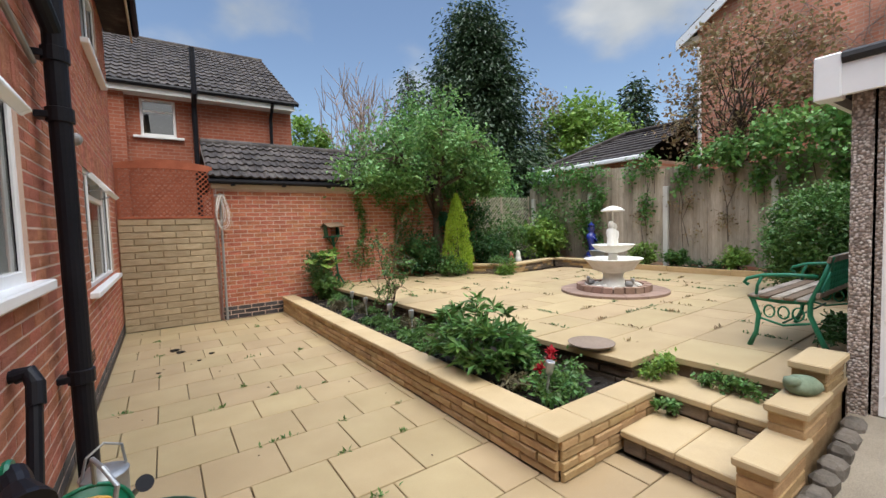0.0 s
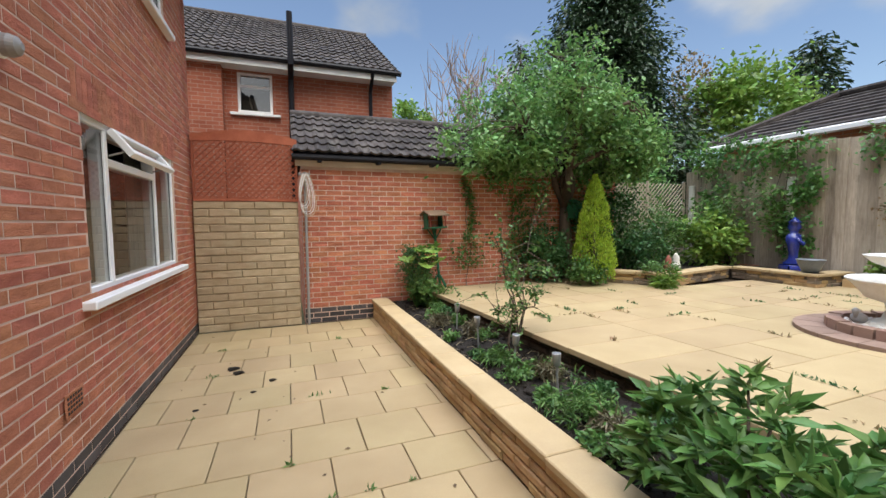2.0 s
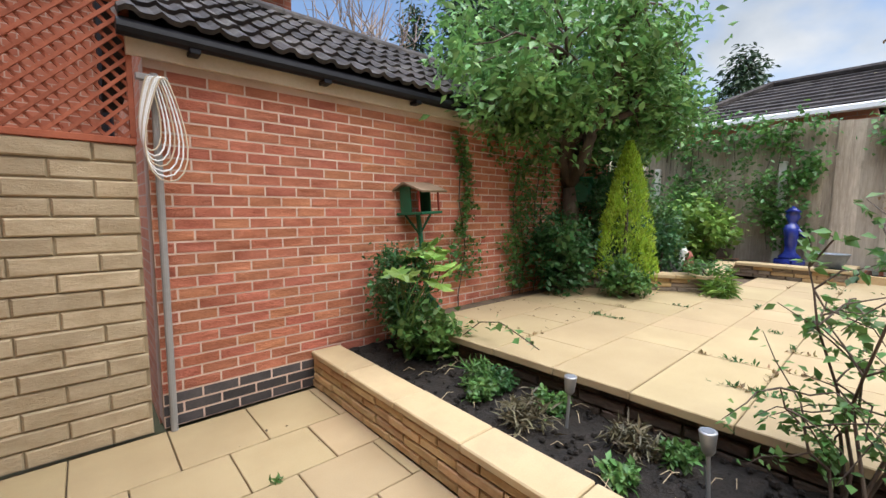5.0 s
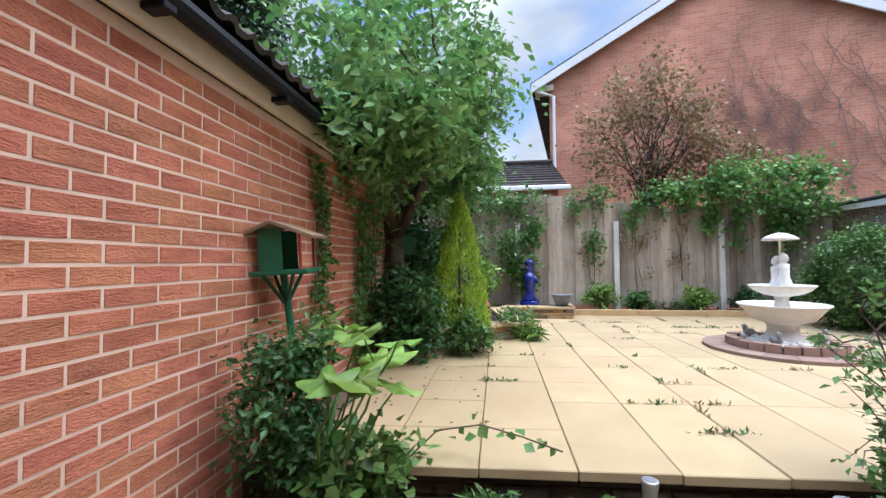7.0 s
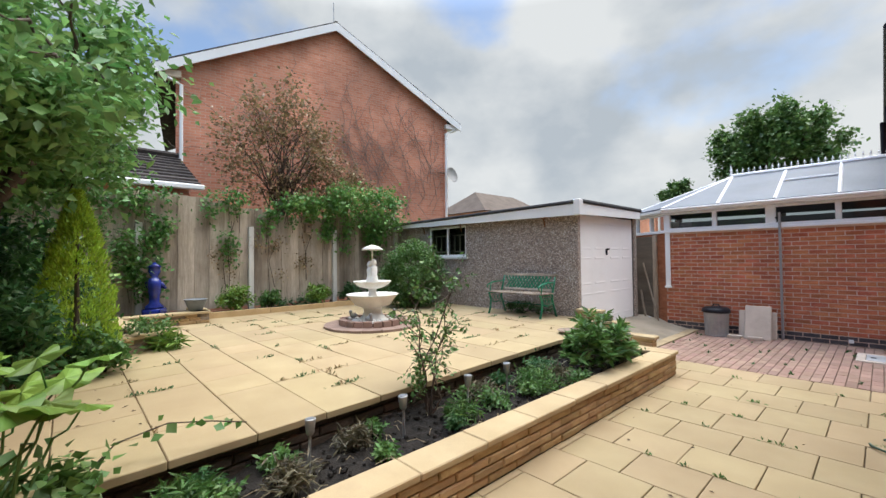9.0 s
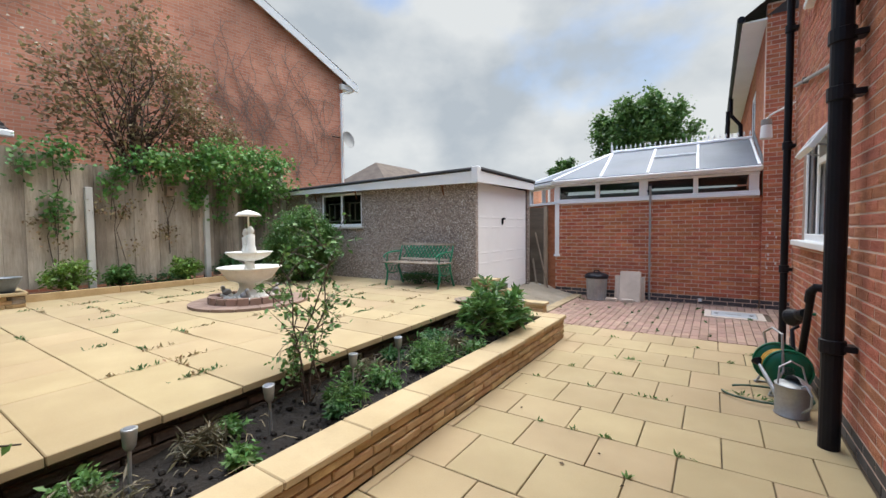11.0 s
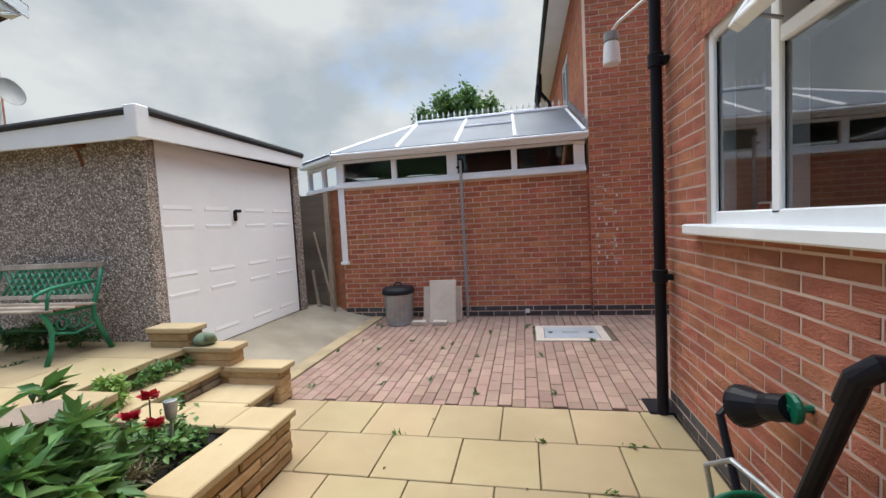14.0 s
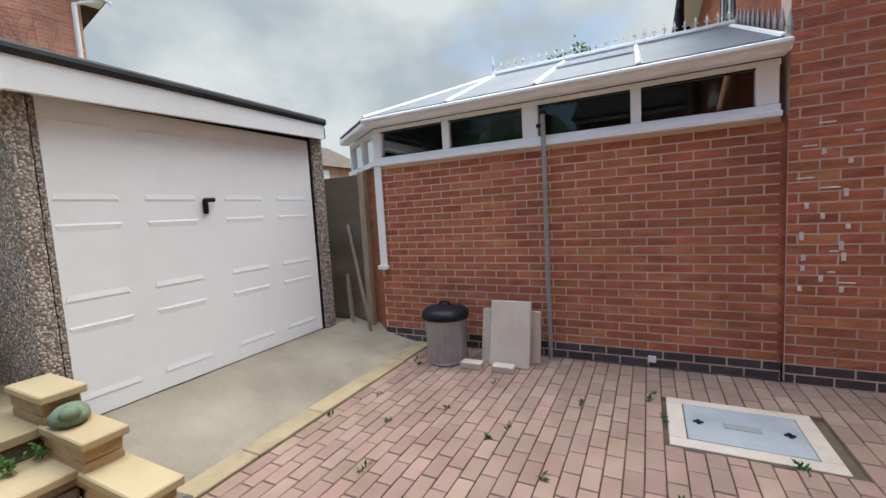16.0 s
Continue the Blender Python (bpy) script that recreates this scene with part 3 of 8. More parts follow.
# ---- raised bed wall ----
LW = Wall((2.40, 2.02, 0), (0, 1, 0), (-1, 0, 0))
wall_bed = structure("wall_bed", holed(LW, 6.47, 0.25, 0.16, []), JOINT, "low buff stone wall of the raised bed", "wall")
LE = Wall((2.40, 2.02, 0), (1, 0, 0), (0, -1, 0))
wall_bed_end = structure("wall_bed_end", holed(LE, 1.0, 0.25, 0.16, []), JOINT, "short end wall of the raised bed", "wall")
_te = Vector((EDGE_LEAN, 1, 0)).normalized()
TE = Wall((edge_x(2.2) + 0.07, 2.2, 0), _te, (-_te.y, _te.x, 0))
wall_terrace = structure("wall_terrace", holed(TE, 6.3, UP - 0.05, 0.1, []), JOINT, "low retaining wall under the terrace edge", "wall")

# ---- pebble-dashed garage ----
PG = Wall((4.20, 1.15, 0), (1, 0, 0), (0, 1, 0))
structure("wall_pebble_side", holed(PG, 6.0, 2.30, 0.14, [(2.68, 3.93, 1.52, 2.24)]), PEBBLE, "pebble-dashed side wall of the concrete garage", "wall")
pil = Mesh().box(4.17, 4.34, 1.055, 1.155, 0.05, 2.32, 0.01)
pil2 = Mesh().box(4.18, 4.34, -1.36, -1.20, 0.05, 2.32, 0.01)
structure("pillar_near", pil, PEBBLE, "pebble-dashed pillar at the garage door", "wall")
structure("pillar_far", pil2, PEBBLE, "pebble-dashed pillar at the garage door", "wall")
structure("wall_pebble_far", Mesh().box(4.34, 10.2, -1.36, -1.22, 0, 2.3).box(10.06, 10.2, -1.22, 1.01, 0, 2.3), PEBBLE, "pebble-dashed far walls of the concrete garage", "wall")

# ---- conservatory wall and neighbour's tall wall ----
CW = Wall((0.08, -1.67, 0), (1, 0, 0), (0, 1, 0))
wall_conservatory = structure("wall_conservatory", holed(CW, 3.62, 1.98, 0.22, []), MORTAR, "red brick wall below the conservatory windows", "wall")
CL = Wall((3.70, -1.67, 0), (0.8, -0.6, 0), (0.6, 0.8, 0))
wall_conservatory_bay = structure("wall_conservatory_bay", holed(CL, 1.1, 1.98, 0.2, []), BRICK_B, "angled brick wall of the conservatory bay", "wall")
NW = Wall((-9.0, -1.64, 0), (1, 0, 0), (0, 1, 0))
wall_tall = structure("wall_tall", holed(NW, 9.06, 5.2, 0.25, []), MORTAR, "tall red brick side wall of the next house", "wall")
NR = Wall((0.06, -11.5, 0), (0, 1, 0), (1, 0, 0))
structure("wall_tall_rear", holed(NR, 9.6, 4.95, 0.25, [(6.6, 7.8, 3.3, 4.4)]), BRICK_B, "red brick rear wall of the next house", "wall")
tr_ = Mesh()
tr_.add([(0.40, -11.6, 5.0), (0.40, -1.5, 5.0), (-4.2, -1.5, 8.2), (-4.2, -11.6, 8.2), (-8.9, -1.5, 5.0), (-8.9, -11.6, 5.0)], [(0, 1, 2, 3), (3, 2, 4, 5)])
tr_.add([(0.06, -1.62, 5.0), (-8.6, -1.62, 5.0), (-4.2, -1.62, 8.1)], [(0, 1, 2)])
structure("roof_tall", tr_, ROOFTILE, "dark tiled roof of the next house", "roof")

# ---- gable house beyond the fence, set at a slight angle ----
GABLE = pose(11.88, 1.67, 0, 0, 0, -10.1)
HALF, EAVE, TIP, APEX = 4.10, 6.52, 4.60, 8.76
gable_house = thing("gable_house", "large red brick house with a white-edged gable", "house", GABLE)
gh = Mesh()
gh.add([(0, HALF, -0.05), (0, -HALF, -0.05), (0, -HALF, EAVE), (0, 0, APEX - 0.12), (0, HALF, EAVE), (9, HALF, -0.05), (9, -HALF, -0.05), (9, -HALF, EAVE), (9, 0, APEX - 0.12), (9, HALF, EAVE)],
       [(0, 1, 2, 3, 4), (5, 6, 7, 8, 9), (0, 4, 9, 5), (1, 2, 7, 6)])
part("wall", gh, FARBRICK_X, gable_house)
TIP_Z = APEX - (APEX - 0.12 - EAVE) * TIP / HALF
for sy in (1, -1):
    ro = Mesh().add([(-0.16, 0, APEX), (9.2, 0, APEX), (9.2, sy * TIP, TIP_Z), (-0.16, sy * TIP, TIP_Z), (-0.16, 0, APEX - 0.08), (9.2, 0, APEX - 0.08), (9.2, sy * TIP, TIP_Z - 0.08), (-0.16, sy * TIP, TIP_Z - 0.08)],
                    [(0, 1, 2, 3), (4, 7, 6, 5), (0, 3, 7, 4), (2, 3, 7, 6)])
    part("roof", ro, ROOFTILE, gable_house)
    bb = Mesh()
    a, c = Vector((-0.185, 0, APEX - 0.08)), Vector((-0.185, sy * (TIP - 0.03), TIP_Z - 0.08))
    bb.add([tuple(p + Vector((dx, 0, dz))) for p in (a, c) for dx in (-0.02, 0.02) for dz in (-0.20, 0.045)], [(0, 1, 3, 2), (4, 6, 7, 5), (0, 4, 5, 1), (2, 3, 7, 6), (0, 2, 6, 4), (1, 5, 7, 3)])
    part("bargeboard", bb, WHITE, gable_house, "white painted bargeboard")
    y = sy * (HALF - 0.12)
    part("downpipe", Mesh().tube([(-0.1, y + sy * 0.45, TIP_Z - 0.22), (-0.1, y, TIP_Z - 0.42), (-0.06, y, 0)], 0.045), WHITE, gable_house, "white downpipe")
    part("eave_box", Mesh().box(-0.13, 0.25, min(y, y + sy * 0.5), max(y, y + sy * 0.5), TIP_Z - 0.24, TIP_Z - 0.08), WHITE if sy < 0 else CREAM, gable_house)
for i in range(26):
    z = APEX - 0.02 - 0.085 * i
    for sy in (1, -1):
        y = sy * (APEX - z) * HALF / (APEX - 0.12 - EAVE)
        part("verge_tile", Mesh(pose(0, y, z, sy * -28, 0, 0)).box(-0.17, 0.1, -0.09, 0.09, -0.015, 0.012, 0.004), ROOFTILE, gable_house)

# ---- neighbour's house behind the outbuilding ----
nh = thing("neighbour_house", "red brick house with a dark tiled roof", "house")
NB = Wall((-6.0, 11.5, 0), (1, 0, 0), (0, -1, 0))
part("wall", holed(NB, 9.48, 4.75, 0.25, [(6.32, 6.97, 3.66, 4.49)]).box(-6, 3.48, 12.0, 18.0, 0, 4.7).box(-3, 0.07, 11.3, 11.49, 0, 4.6), FARBRICK_Y, nh)
gbl = Mesh().add([(3.47, 11.3, 4.7), (3.47, 18.5, 4.7), (3.47, 14.9, 6.95)], [(0, 1, 2)])
part("gable", gbl, FARBRICK_X, nh)
part("fascia", Mesh().box(-6.2, 3.50, 11.16, 11.20, 4.53, 4.68).box(-6.2, 3.47, 11.2, 11.5, 4.53, 4.57), WHITE, nh, "white fascia board")
part("gutter", Mesh().tube([(-6.2, 11.12, 4.69), (3.59, 11.12, 4.69)], 0.055), BLACK, nh, "black gutter")
part("soil_pipe", Mesh().tube([(1.33, 11.38, 0), (1.33, 11.38, 4.4), (1.33, 11.05, 4.6), (1.33, 11.05, 5.6)], 0.055), BLACK, nh, "black soil pipe")
part("rain_pipe", Mesh().tube([(2.97, 11.44, 3.0), (2.97, 11.40, 4.32), (2.97, 11.12, 4.62)], 0.04), BLACK, nh, "black rainwater pipe")
part("roof_deck", Mesh().add([(-6.3, 11.14, 4.70), (3.52, 11.14, 4.70), (3.52, 14.9, 7.01), (-6.3, 14.9, 7.01), (3.52, 18.66, 4.70), (-6.3, 18.66, 4.70)], [(0, 1, 2, 3), (3, 2, 4, 5)]), ROOFTILE, nh)

# ---- low garage roof behind the fence ----
n2 = thing("low_outbuilding", "low outbuilding with a dark tiled roof behind the fence", "outbuilding")
part("wall", Mesh().box(10.25, 14.3, 5.85, 8.6, -0.05, 3.0), FARBRICK_X, n2)
ROWS = 9
for i in range(ROWS):
    f0, f1 = i / ROWS, (i + 1) / ROWS
    x0, x1, z0, z1 = 9.93 + 2.3 * f0, 9.93 + 2.3 * f1, 3.05 + 1.0 * f0, 3.05 + 1.0 * f1
    part("tile_course", Mesh().add([(x0, 5.7, z0 + 0.035), (x0, 8.8 - 1.25 * f0, z0 + 0.035), (x1 + 0.03, 8.8 - 1.25 * f1, z1 + 0.005), (x1 + 0.03, 5.7, z1 + 0.005), (x0, 5.7, z0 - 0.01), (x0, 8.8 - 1.25 * f0, z0 - 0.01)],
         [(0, 3, 2, 1), (0, 1, 5, 4)]), ROOFTILE, n2)
part("roof", Mesh().add([(9.95, 8.8, 3.02), (12.23, 7.55, 4.05), (14.5, 8.8, 3.02), (14.5, 5.8, 3.02), (12.23, 5.8, 4.05), (9.95, 5.8, 3.02)], [(0, 1, 2), (1, 4, 3, 2), (0, 5, 4, 1)]), ROOFTILE, n2)
part("ridge", Mesh().tube([(9.95, 8.8, 3.09), (12.23, 7.55, 4.10), (12.23, 5.7, 4.10)], 0.07, 7), ROOFTILE, n2)
part("gutter", Mesh().box(9.86, 9.95, 5.65, 8.82, 2.94, 3.05, 0.02), WHITE, n2, "white gutter")

# ---- far house beyond the garage ----
fh = thing("far_house", "distant brick house with a brown tiled roof", "house")
part("wall", Mesh().box(24, 30, -29, -19, 0, 5.6), FARBRICK_X, fh)
part("roof", Mesh().add([(23.6, -29.4, 5.6), (23.6, -18.6, 5.6), (27, -21, 7.8), (27, -27, 7.8), (30.4, -18.6, 5.6), (30.4, -29.4, 5.6)], [(0, 1, 2, 3), (3, 2, 4, 5), (0, 3, 5), (1, 4, 2)]), surface("brown_tiles", (0.09, 0.065, 0.05), (0.15, 0.115, 0.09), 0.9, 1.5, 12, 0.3, 0.01), fh)
part("window", Mesh().box(23.93, 23.99, -23.5, -21.3, 4.2, 5.3, 0.01), WHITE, fh, "white window")


# ---- windows ----
def window(name, w, u0, u1, z0, z1, mullions, label, sill=True, opening=None, depth=0.06, bar=0.055, curtains=()):
    """A white framed window set into an opening. mullions: positions along the wall. opening: (u0, u1, z, tilt) of a top-hung light."""
    win = tagged(new(name), label, "window", "", "structure")
    n0, n1 = -depth - 0.06, -0.018
    fr = Mesh(w.m())
    for a, b in ((u0, u0 + bar), (u1 - bar, u1)):
        fr.box(a, b, n0, n1, z0, z1, 0.006)
    fr.box(u0 + bar, u1 - bar, n0, n1, z0, z0 + bar + 0.02, 0.006)
    fr.box(u0 + bar, u1 - bar, n0, n1, z1 - bar, z1, 0.006)
    part("window_frame", fr, WHITE, win, "white plastic frame")
    edges = [u0 + bar, *mullions, u1 - bar]
    for q in mullions:
        part("mullion", Mesh(w.m()).box(q - bar * 0.55, q + bar * 0.55, n0, n1, z0 + bar, z1 - bar, 0.006), WHITE, win)
    for a, b in zip(edges, edges[1:]):
        a, b = a + (bar * 0.5 if a in mullions else 0), b - (bar * 0.5 if b in mullions else 0)
        top = z1 - bar
        if opening and opening[0] - 0.1 < a and b < opening[1] + 0.1:
            top = opening[2]
            part("transom", Mesh(w.m()).box(a, b, n0, n1, top - 0.02, top + 0.04, 0.006), WHITE, win)
            sw, sh = b - a + 0.05, z1 - bar - top
            sash = Mesh(w.m() @ Matrix.Translation(((a + b) / 2, n1, z1 - bar)) @ Matrix.Rotation(radians(opening[3]), 4, "X"))
            for p, q, r, s in ((-sw / 2, -sw / 2 + 0.05, -sh, 0), (sw / 2 - 0.05, sw / 2, -sh, 0), (-sw / 2 + 0.05, sw / 2 - 0.05, -sh, -sh + 0.05), (-sw / 2 + 0.05, sw / 2 - 0.05, -0.05, 0)):
                sash.box(p, q, 0, 0.05, r, s, 0.006)
            so = part("sash", sash, WHITE, win, "open top-hung sash")
            pane = Mesh(sash.m)
            pane.add([(-sw / 2 + 0.05, 0.025, -sh + 0.05), (sw / 2 - 0.05, 0.025, -sh + 0.05), (sw / 2 - 0.05, 0.025, -0.05), (-sw / 2 + 0.05, 0.025, -0.05)], [(0, 1, 2, 3)])
            part("pane", pane, GLASS, so).visible_shadow = False
            for side in (a + 0.02, b - 0.02):
                tip = sash.m @ Vector((side - (a + b) / 2, 0.01, -sh * 0.75))
                part("stay", Mesh().tube([w.at(side, top + 0.06, n1), tuple(tip)], 0.008, 5), GREYPLASTIC, so)
        pn = Mesh(w.m())
        ym = n1 - 0.022
        pn.add([(a, ym, z0 + bar), (b, ym, z0 + bar), (b, ym, top - 0.02 if top < z1 - bar else top), (a, ym, top - 0.02 if top < z1 - bar else top)], [(0, 1, 2, 3)])
        part("pane", pn, GLASS, win).visible_shadow = False
        gs = Mesh(w.m())
        for p, q in ((a, a + 0.004), (b - 0.004, b)):
            gs.box(p, q, n1 - 0.021, n1 - 0.016, z0 + bar, top - 0.02)
        part("gasket", gs, BLACK, win)
    if sill:
        part("window_sill", Mesh(w.m()).box(u0 - 0.14, u1 + 0.14, -0.05, 0.075, z0 - 0.045, z0 + 0.012, 0.008), WHITE, win, "white projecting sill")
    for k, (a, b) in enumerate(curtains):
        cu = Mesh(w.m())
        steps = 26
        v = []
        for i in range(steps + 1):
            u = a + (b - a) * i / steps
            d = -0.30 - 0.03 * math.sin(i * 1.9 + k) - 0.01 * math.sin(i * 4.3)
            v += [(u, d, z0 - 0.2), (u, d, z1 + 0.1)]
        cu.add(v, [(2 * i, 2 * i + 2, 2 * i + 3, 2 * i + 1) for i in range(steps)])
        cu.smooth = True
        part("curtain", cu, CURTAIN, win, "pale hanging curtain")
    return win


CURTAIN = surface("pale_curtain", (0.45, 0.42, 0.36), (0.58, 0.55, 0.48), 0.9, 3, 60, 0.1, 0.001, through=0.3)
window("window_1", HW, 0.60, 2.28, 1.28, 2.28, [1.17, 1.79], "white three-light kitchen window with its top sash open", opening=(1.17, 1.79, 2.0, 34))
window("window_2", HW, 4.30, 6.48, 1.00, 2.20, [4.72, 5.84], "white three-light window with its top sash open", opening=(4.72, 5.84, 1.92, 38), curtains=((6.0, 6.46), (4.32, 4.66)))
window("window_3", HW, 1.0, 2.4, 3.55, 4.5, [1.7], "white upstairs window", curtains=((1.05, 1.35),))
window("window_4", HW, 5.0, 6.4, 3.55, 4.5, [5.7], "white upstairs window with an open side light", curtains=((5.05, 5.4),))
window("window_5", NB, 6.32, 6.97, 3.68, 4.50, [], "white upstairs window of the neighbouring house", opening=None)
part("transom", Mesh(NB.m()).box(6.37, 6.92, -0.12, -0.03, 4.21, 4.26, 0.006), WHITE, bpy.data.objects["window_5"])
# solid dark block close behind the pane, added in place of a room
dark_backing = Mesh().box(0.1, 1.3, 11.72, 11.95, 3.5, 4.7)
structure("wall_room_far", dark_backing, ROOM, "dark block standing in for the room behind the neighbour's window", "wall")
window("window_6", NR, 6.6, 7.8, 3.3, 4.4, [7.2], "white upstairs window of the next house", sill=True)


# ---- pipes and fittings on the house ----
def rainpipe(name, x, y, z0, z1, r, label, collars, shoe=True):
    t = thing(name, label, "downpipe", pose(x, y, 0))
    part("pipe", Mesh().tube([(0, 0, z0), (0, 0, z1)], r, 16), BLACK, t)
    for z in collars:
        part("collar", Mesh().lathe([(r, 0), (r + 0.012, 0.005), (r + 0.012, 0.085), (r, 0.09)], 16, (0, 0, z)), BLACK, t)
        part("bracket", Mesh().box(-x + 0.005, 0, -0.05, 0.05, z + 0.02, z + 0.06, 0.005), BLACK, t)
    return t


soil = rainpipe("soil_pipe", 0.115, 3.80, 0.0, 4.9, 0.056, "thick black soil pipe fixed to the house wall", (0.62, 2.2, 2.55, 4.0))
part("branch", Mesh().tube([(0, 0, 2.72), (-0.03, -0.18, 2.86), (-0.1, -0.22, 2.9)], 0.05, 12), BLACK, soil)
rainpipe("rainwater_pipe", 0.075, 1.24, 0.0, 4.75, 0.036, "black rainwater pipe at the house corner", (0.9, 2.3, 3.6))
structure("gully", Mesh().box(-0.06, 0.16, 1.02, 1.26, -0.02, 0.012, 0.01), BLACK, "black drain gully at the foot of the pipe", "drain")
eg = thing("eaves_gutter", "black eaves gutter on a cream soffit", "gutter")
part("gutter", Mesh().tube([(0.40, 0.9, HOUSE_H + 0.06), (0.40, 8.82, HOUSE_H + 0.06)], 0.055, 10), BLACK, eg)
part("fascia", Mesh().box(0.335, 0.36, 0.9, 8.8, HOUSE_H - 0.1, HOUSE_H + 0.08, 0.004), CREAM, eg)

waste = thing("waste_pipe", "black waste pipe running down from the house wall", "pipe", pose(0, 2.94, 0))
part("pipe", Mesh().tube([(0.0, 0.0, 0.93), (0.06, 0.0, 0.935), (0.085, -0.03, 0.90), (0.10, -0.28, 0.30), (0.10, -0.33, 0.06), (0.10, -0.33, 0.0)], 0.028, 12), BLACK, waste)
part("elbow", Mesh().tube([(0.02, 0, 0.93), (0.065, 0.0, 0.937), (0.09, -0.035, 0.895), (0.093, -0.07, 0.81)], 0.034, 12), BLACK, waste)
ow = thing("overflow_pipe", "thin grey pipe sloping down across the brickwork", "pipe")
part("pipe", Mesh().tube([(0.03, 1.34, 2.98), (0.03, 3.72, 2.52)], 0.017, 8), GREYPLASTIC, ow)
for y in (1.9, 3.1):
    part("clip", Mesh().box(0.0, 0.05, y - 0.012, y + 0.012, 2.98 - (y - 1.34) * 0.193 - 0.03, 2.98 - (y - 1.34) * 0.193 + 0.03, 0.003), GREYPLASTIC, ow)
tap = thing("garden_tap", "wall tap under a black insulating cover", "tap", pose(0, 2.58, 0.66))
part("pipe", Mesh().tube([(0.0, 0, 0), (0.08, 0, 0)], 0.014, 8), GREENPL, tap)
part("ring", Mesh().lathe([(0.05, 0), (0.055, 0.012), (0.05, 0.024)], 16).tube([(0, 0, 0), (0, 0, 0.001)], 0.01), GREENPL, tap).matrix_basis = pose(0.05, 0, 0, 0, 90, 0)
part("cover", Mesh().lathe([(0.045, 0), (0.05, 0.05), (0.048, 0.09), (0.08, 0.18), (0.082, 0.20)], 16), BLACK, tap, "flared black cover").matrix_basis = pose(0.07, 0, 0.0, 111, 0, 22)
part("drop_pipe", Mesh().tube([(0.05, -0.47, -0.20), (0.10, -0.45, -0.24), (0.10, -0.30, -0.50), (0.09, -0.26, -0.66)], 0.018, 8), BLACK, tap)
lamp = thing("wall_lamp", "round white bulkhead lamp on the house wall", "lamp", pose(0.012, 4.67, 2.27))
part("base", Mesh().lathe([(0.055, 0), (0.058, 0.025), (0.05, 0.03)], 20), WHITE, lamp).matrix_basis = pose(0, 0, 0, 0, 90, 0)
part("globe", Mesh().lathe([(0.048, 0.03), (0.05, 0.06), (0.04, 0.085), (0.015, 0.1)], 20), GREYPLASTIC, lamp).matrix_basis = pose(0, 0, 0, 0, 90, 0)
air = thing("air_brick", "terracotta air brick with small holes", "vent", pose(0.012, 5.13, 0.48))
aplate = part("plate", Mesh().box(0, 0.006, -0.108, 0.108, -0.07, 0.07, 0.003), BRICK, air)
for i in range(6):
    for j in range(4):
        part("hole", Mesh().box(0.004, 0.008, -0.085 + i * 0.03, -0.067 + i * 0.03, -0.05 + j * 0.028, -0.034 + j * 0.028), BLACK, aplate)
sl = thing("security_lamp", "white lamp on a bracket at the house corner", "lamp", pose(0.22, 0.66, 2.55))
part("shade", Mesh().lathe([(0.062, 0), (0.066, 0.01), (0.058, 0.15), (0.05, 0.17)], 20), WHITE, sl)
part("cap", Mesh().lathe([(0.055, 0.17), (0.06, 0.18), (0.055, 0.24), (0.03, 0.25)], 20), GREYPLASTIC, sl)
part("arm", Mesh().tube([(0, 0, 0.24), (-0.03, 0.1, 0.27), (-0.2, 0.5, 0.29), (-0.22, 0.52, 0.29)], 0.012, 6), WHITE, sl)


# ---- hose reel, watering can ----
reel = thing("hose_reel", "green plastic hose reel wound with yellow hose", "hose reel", pose(0.24, 2.78, 0, 0, 0, 12) @ Matrix.Scale(0.86, 4))
for y in (-0.15, 0.13):
    fl = Mesh()
    ring = [(0.2 * math.cos(2 * math.pi * i / 30), y, 0.25 + 0.2 * math.sin(2 * math.pi * i / 30)) for i in range(30)]
    fl.tube(ring, 0.012, 6, True)
    fl.lathe([(0.19, -0.008), (0.19, 0.008), (0.12, 0.012), (0.07, 0.03), (0.05, 0.03)], 30)
    k = len(fl.v) - 150
    fl.v[k:] = [(px_, y + pz_, 0.25 + py_) for px_, py_, pz_ in fl.v[k:]]
    fl.smooth = True
    flange = part("flange", fl, GREENPL, reel)
    part("hub", Mesh().tube([(0, y - 0.03, 0.25), (0, y + 0.03, 0.25)], 0.05, 14), GREYPLASTIC, flange)
YELLOW = surface("yellow_hose", (0.50, 0.26, 0.03), (0.62, 0.36, 0.06), 0.5, 5, 40, 0.1, 0.001)
hz = Mesh()
pts = []
for i in range(5):
    for k in range(20):
        a = 2 * math.pi * k / 20
        pts.append((0.145 * math.cos(a), -0.10 + 0.045 * (i + k / 20), 0.25 + 0.145 * math.sin(a)))
hz.tube(pts, 0.014, 6)
hz.tube([(x * 0.9, -0.01 - (y + 0.0), 0.25 + (z - 0.25) * 0.9) for x, y, z in pts], 0.014, 6)
hz.smooth = True
part("hose", hz, YELLOW, reel, "yellow hose wound on the drum")
part("stand", Mesh().tube([(0.16, -0.2, 0.0), (0.05, -0.19, 0.25), (0.1, -0.19, 0.55), (0.06, -0.1, 0.62), (0.04, 0.1, 0.6), (0.05, 0.17, 0.25), (0.16, 0.18, 0.0)], 0.012, 8), GREYMETAL, reel, "bent steel tube stand")
part("foot", Mesh().tube([(0.17, -0.22, 0.012), (-0.16, -0.2, 0.012), (-0.16, 0.18, 0.012), (0.17, 0.2, 0.012)], 0.012, 8), GREYMETAL, reel)
hl = thing("garden_hose", "dark green hose looped loosely on the slabs", "hose", pose(0.5, 2.95, 0.012))
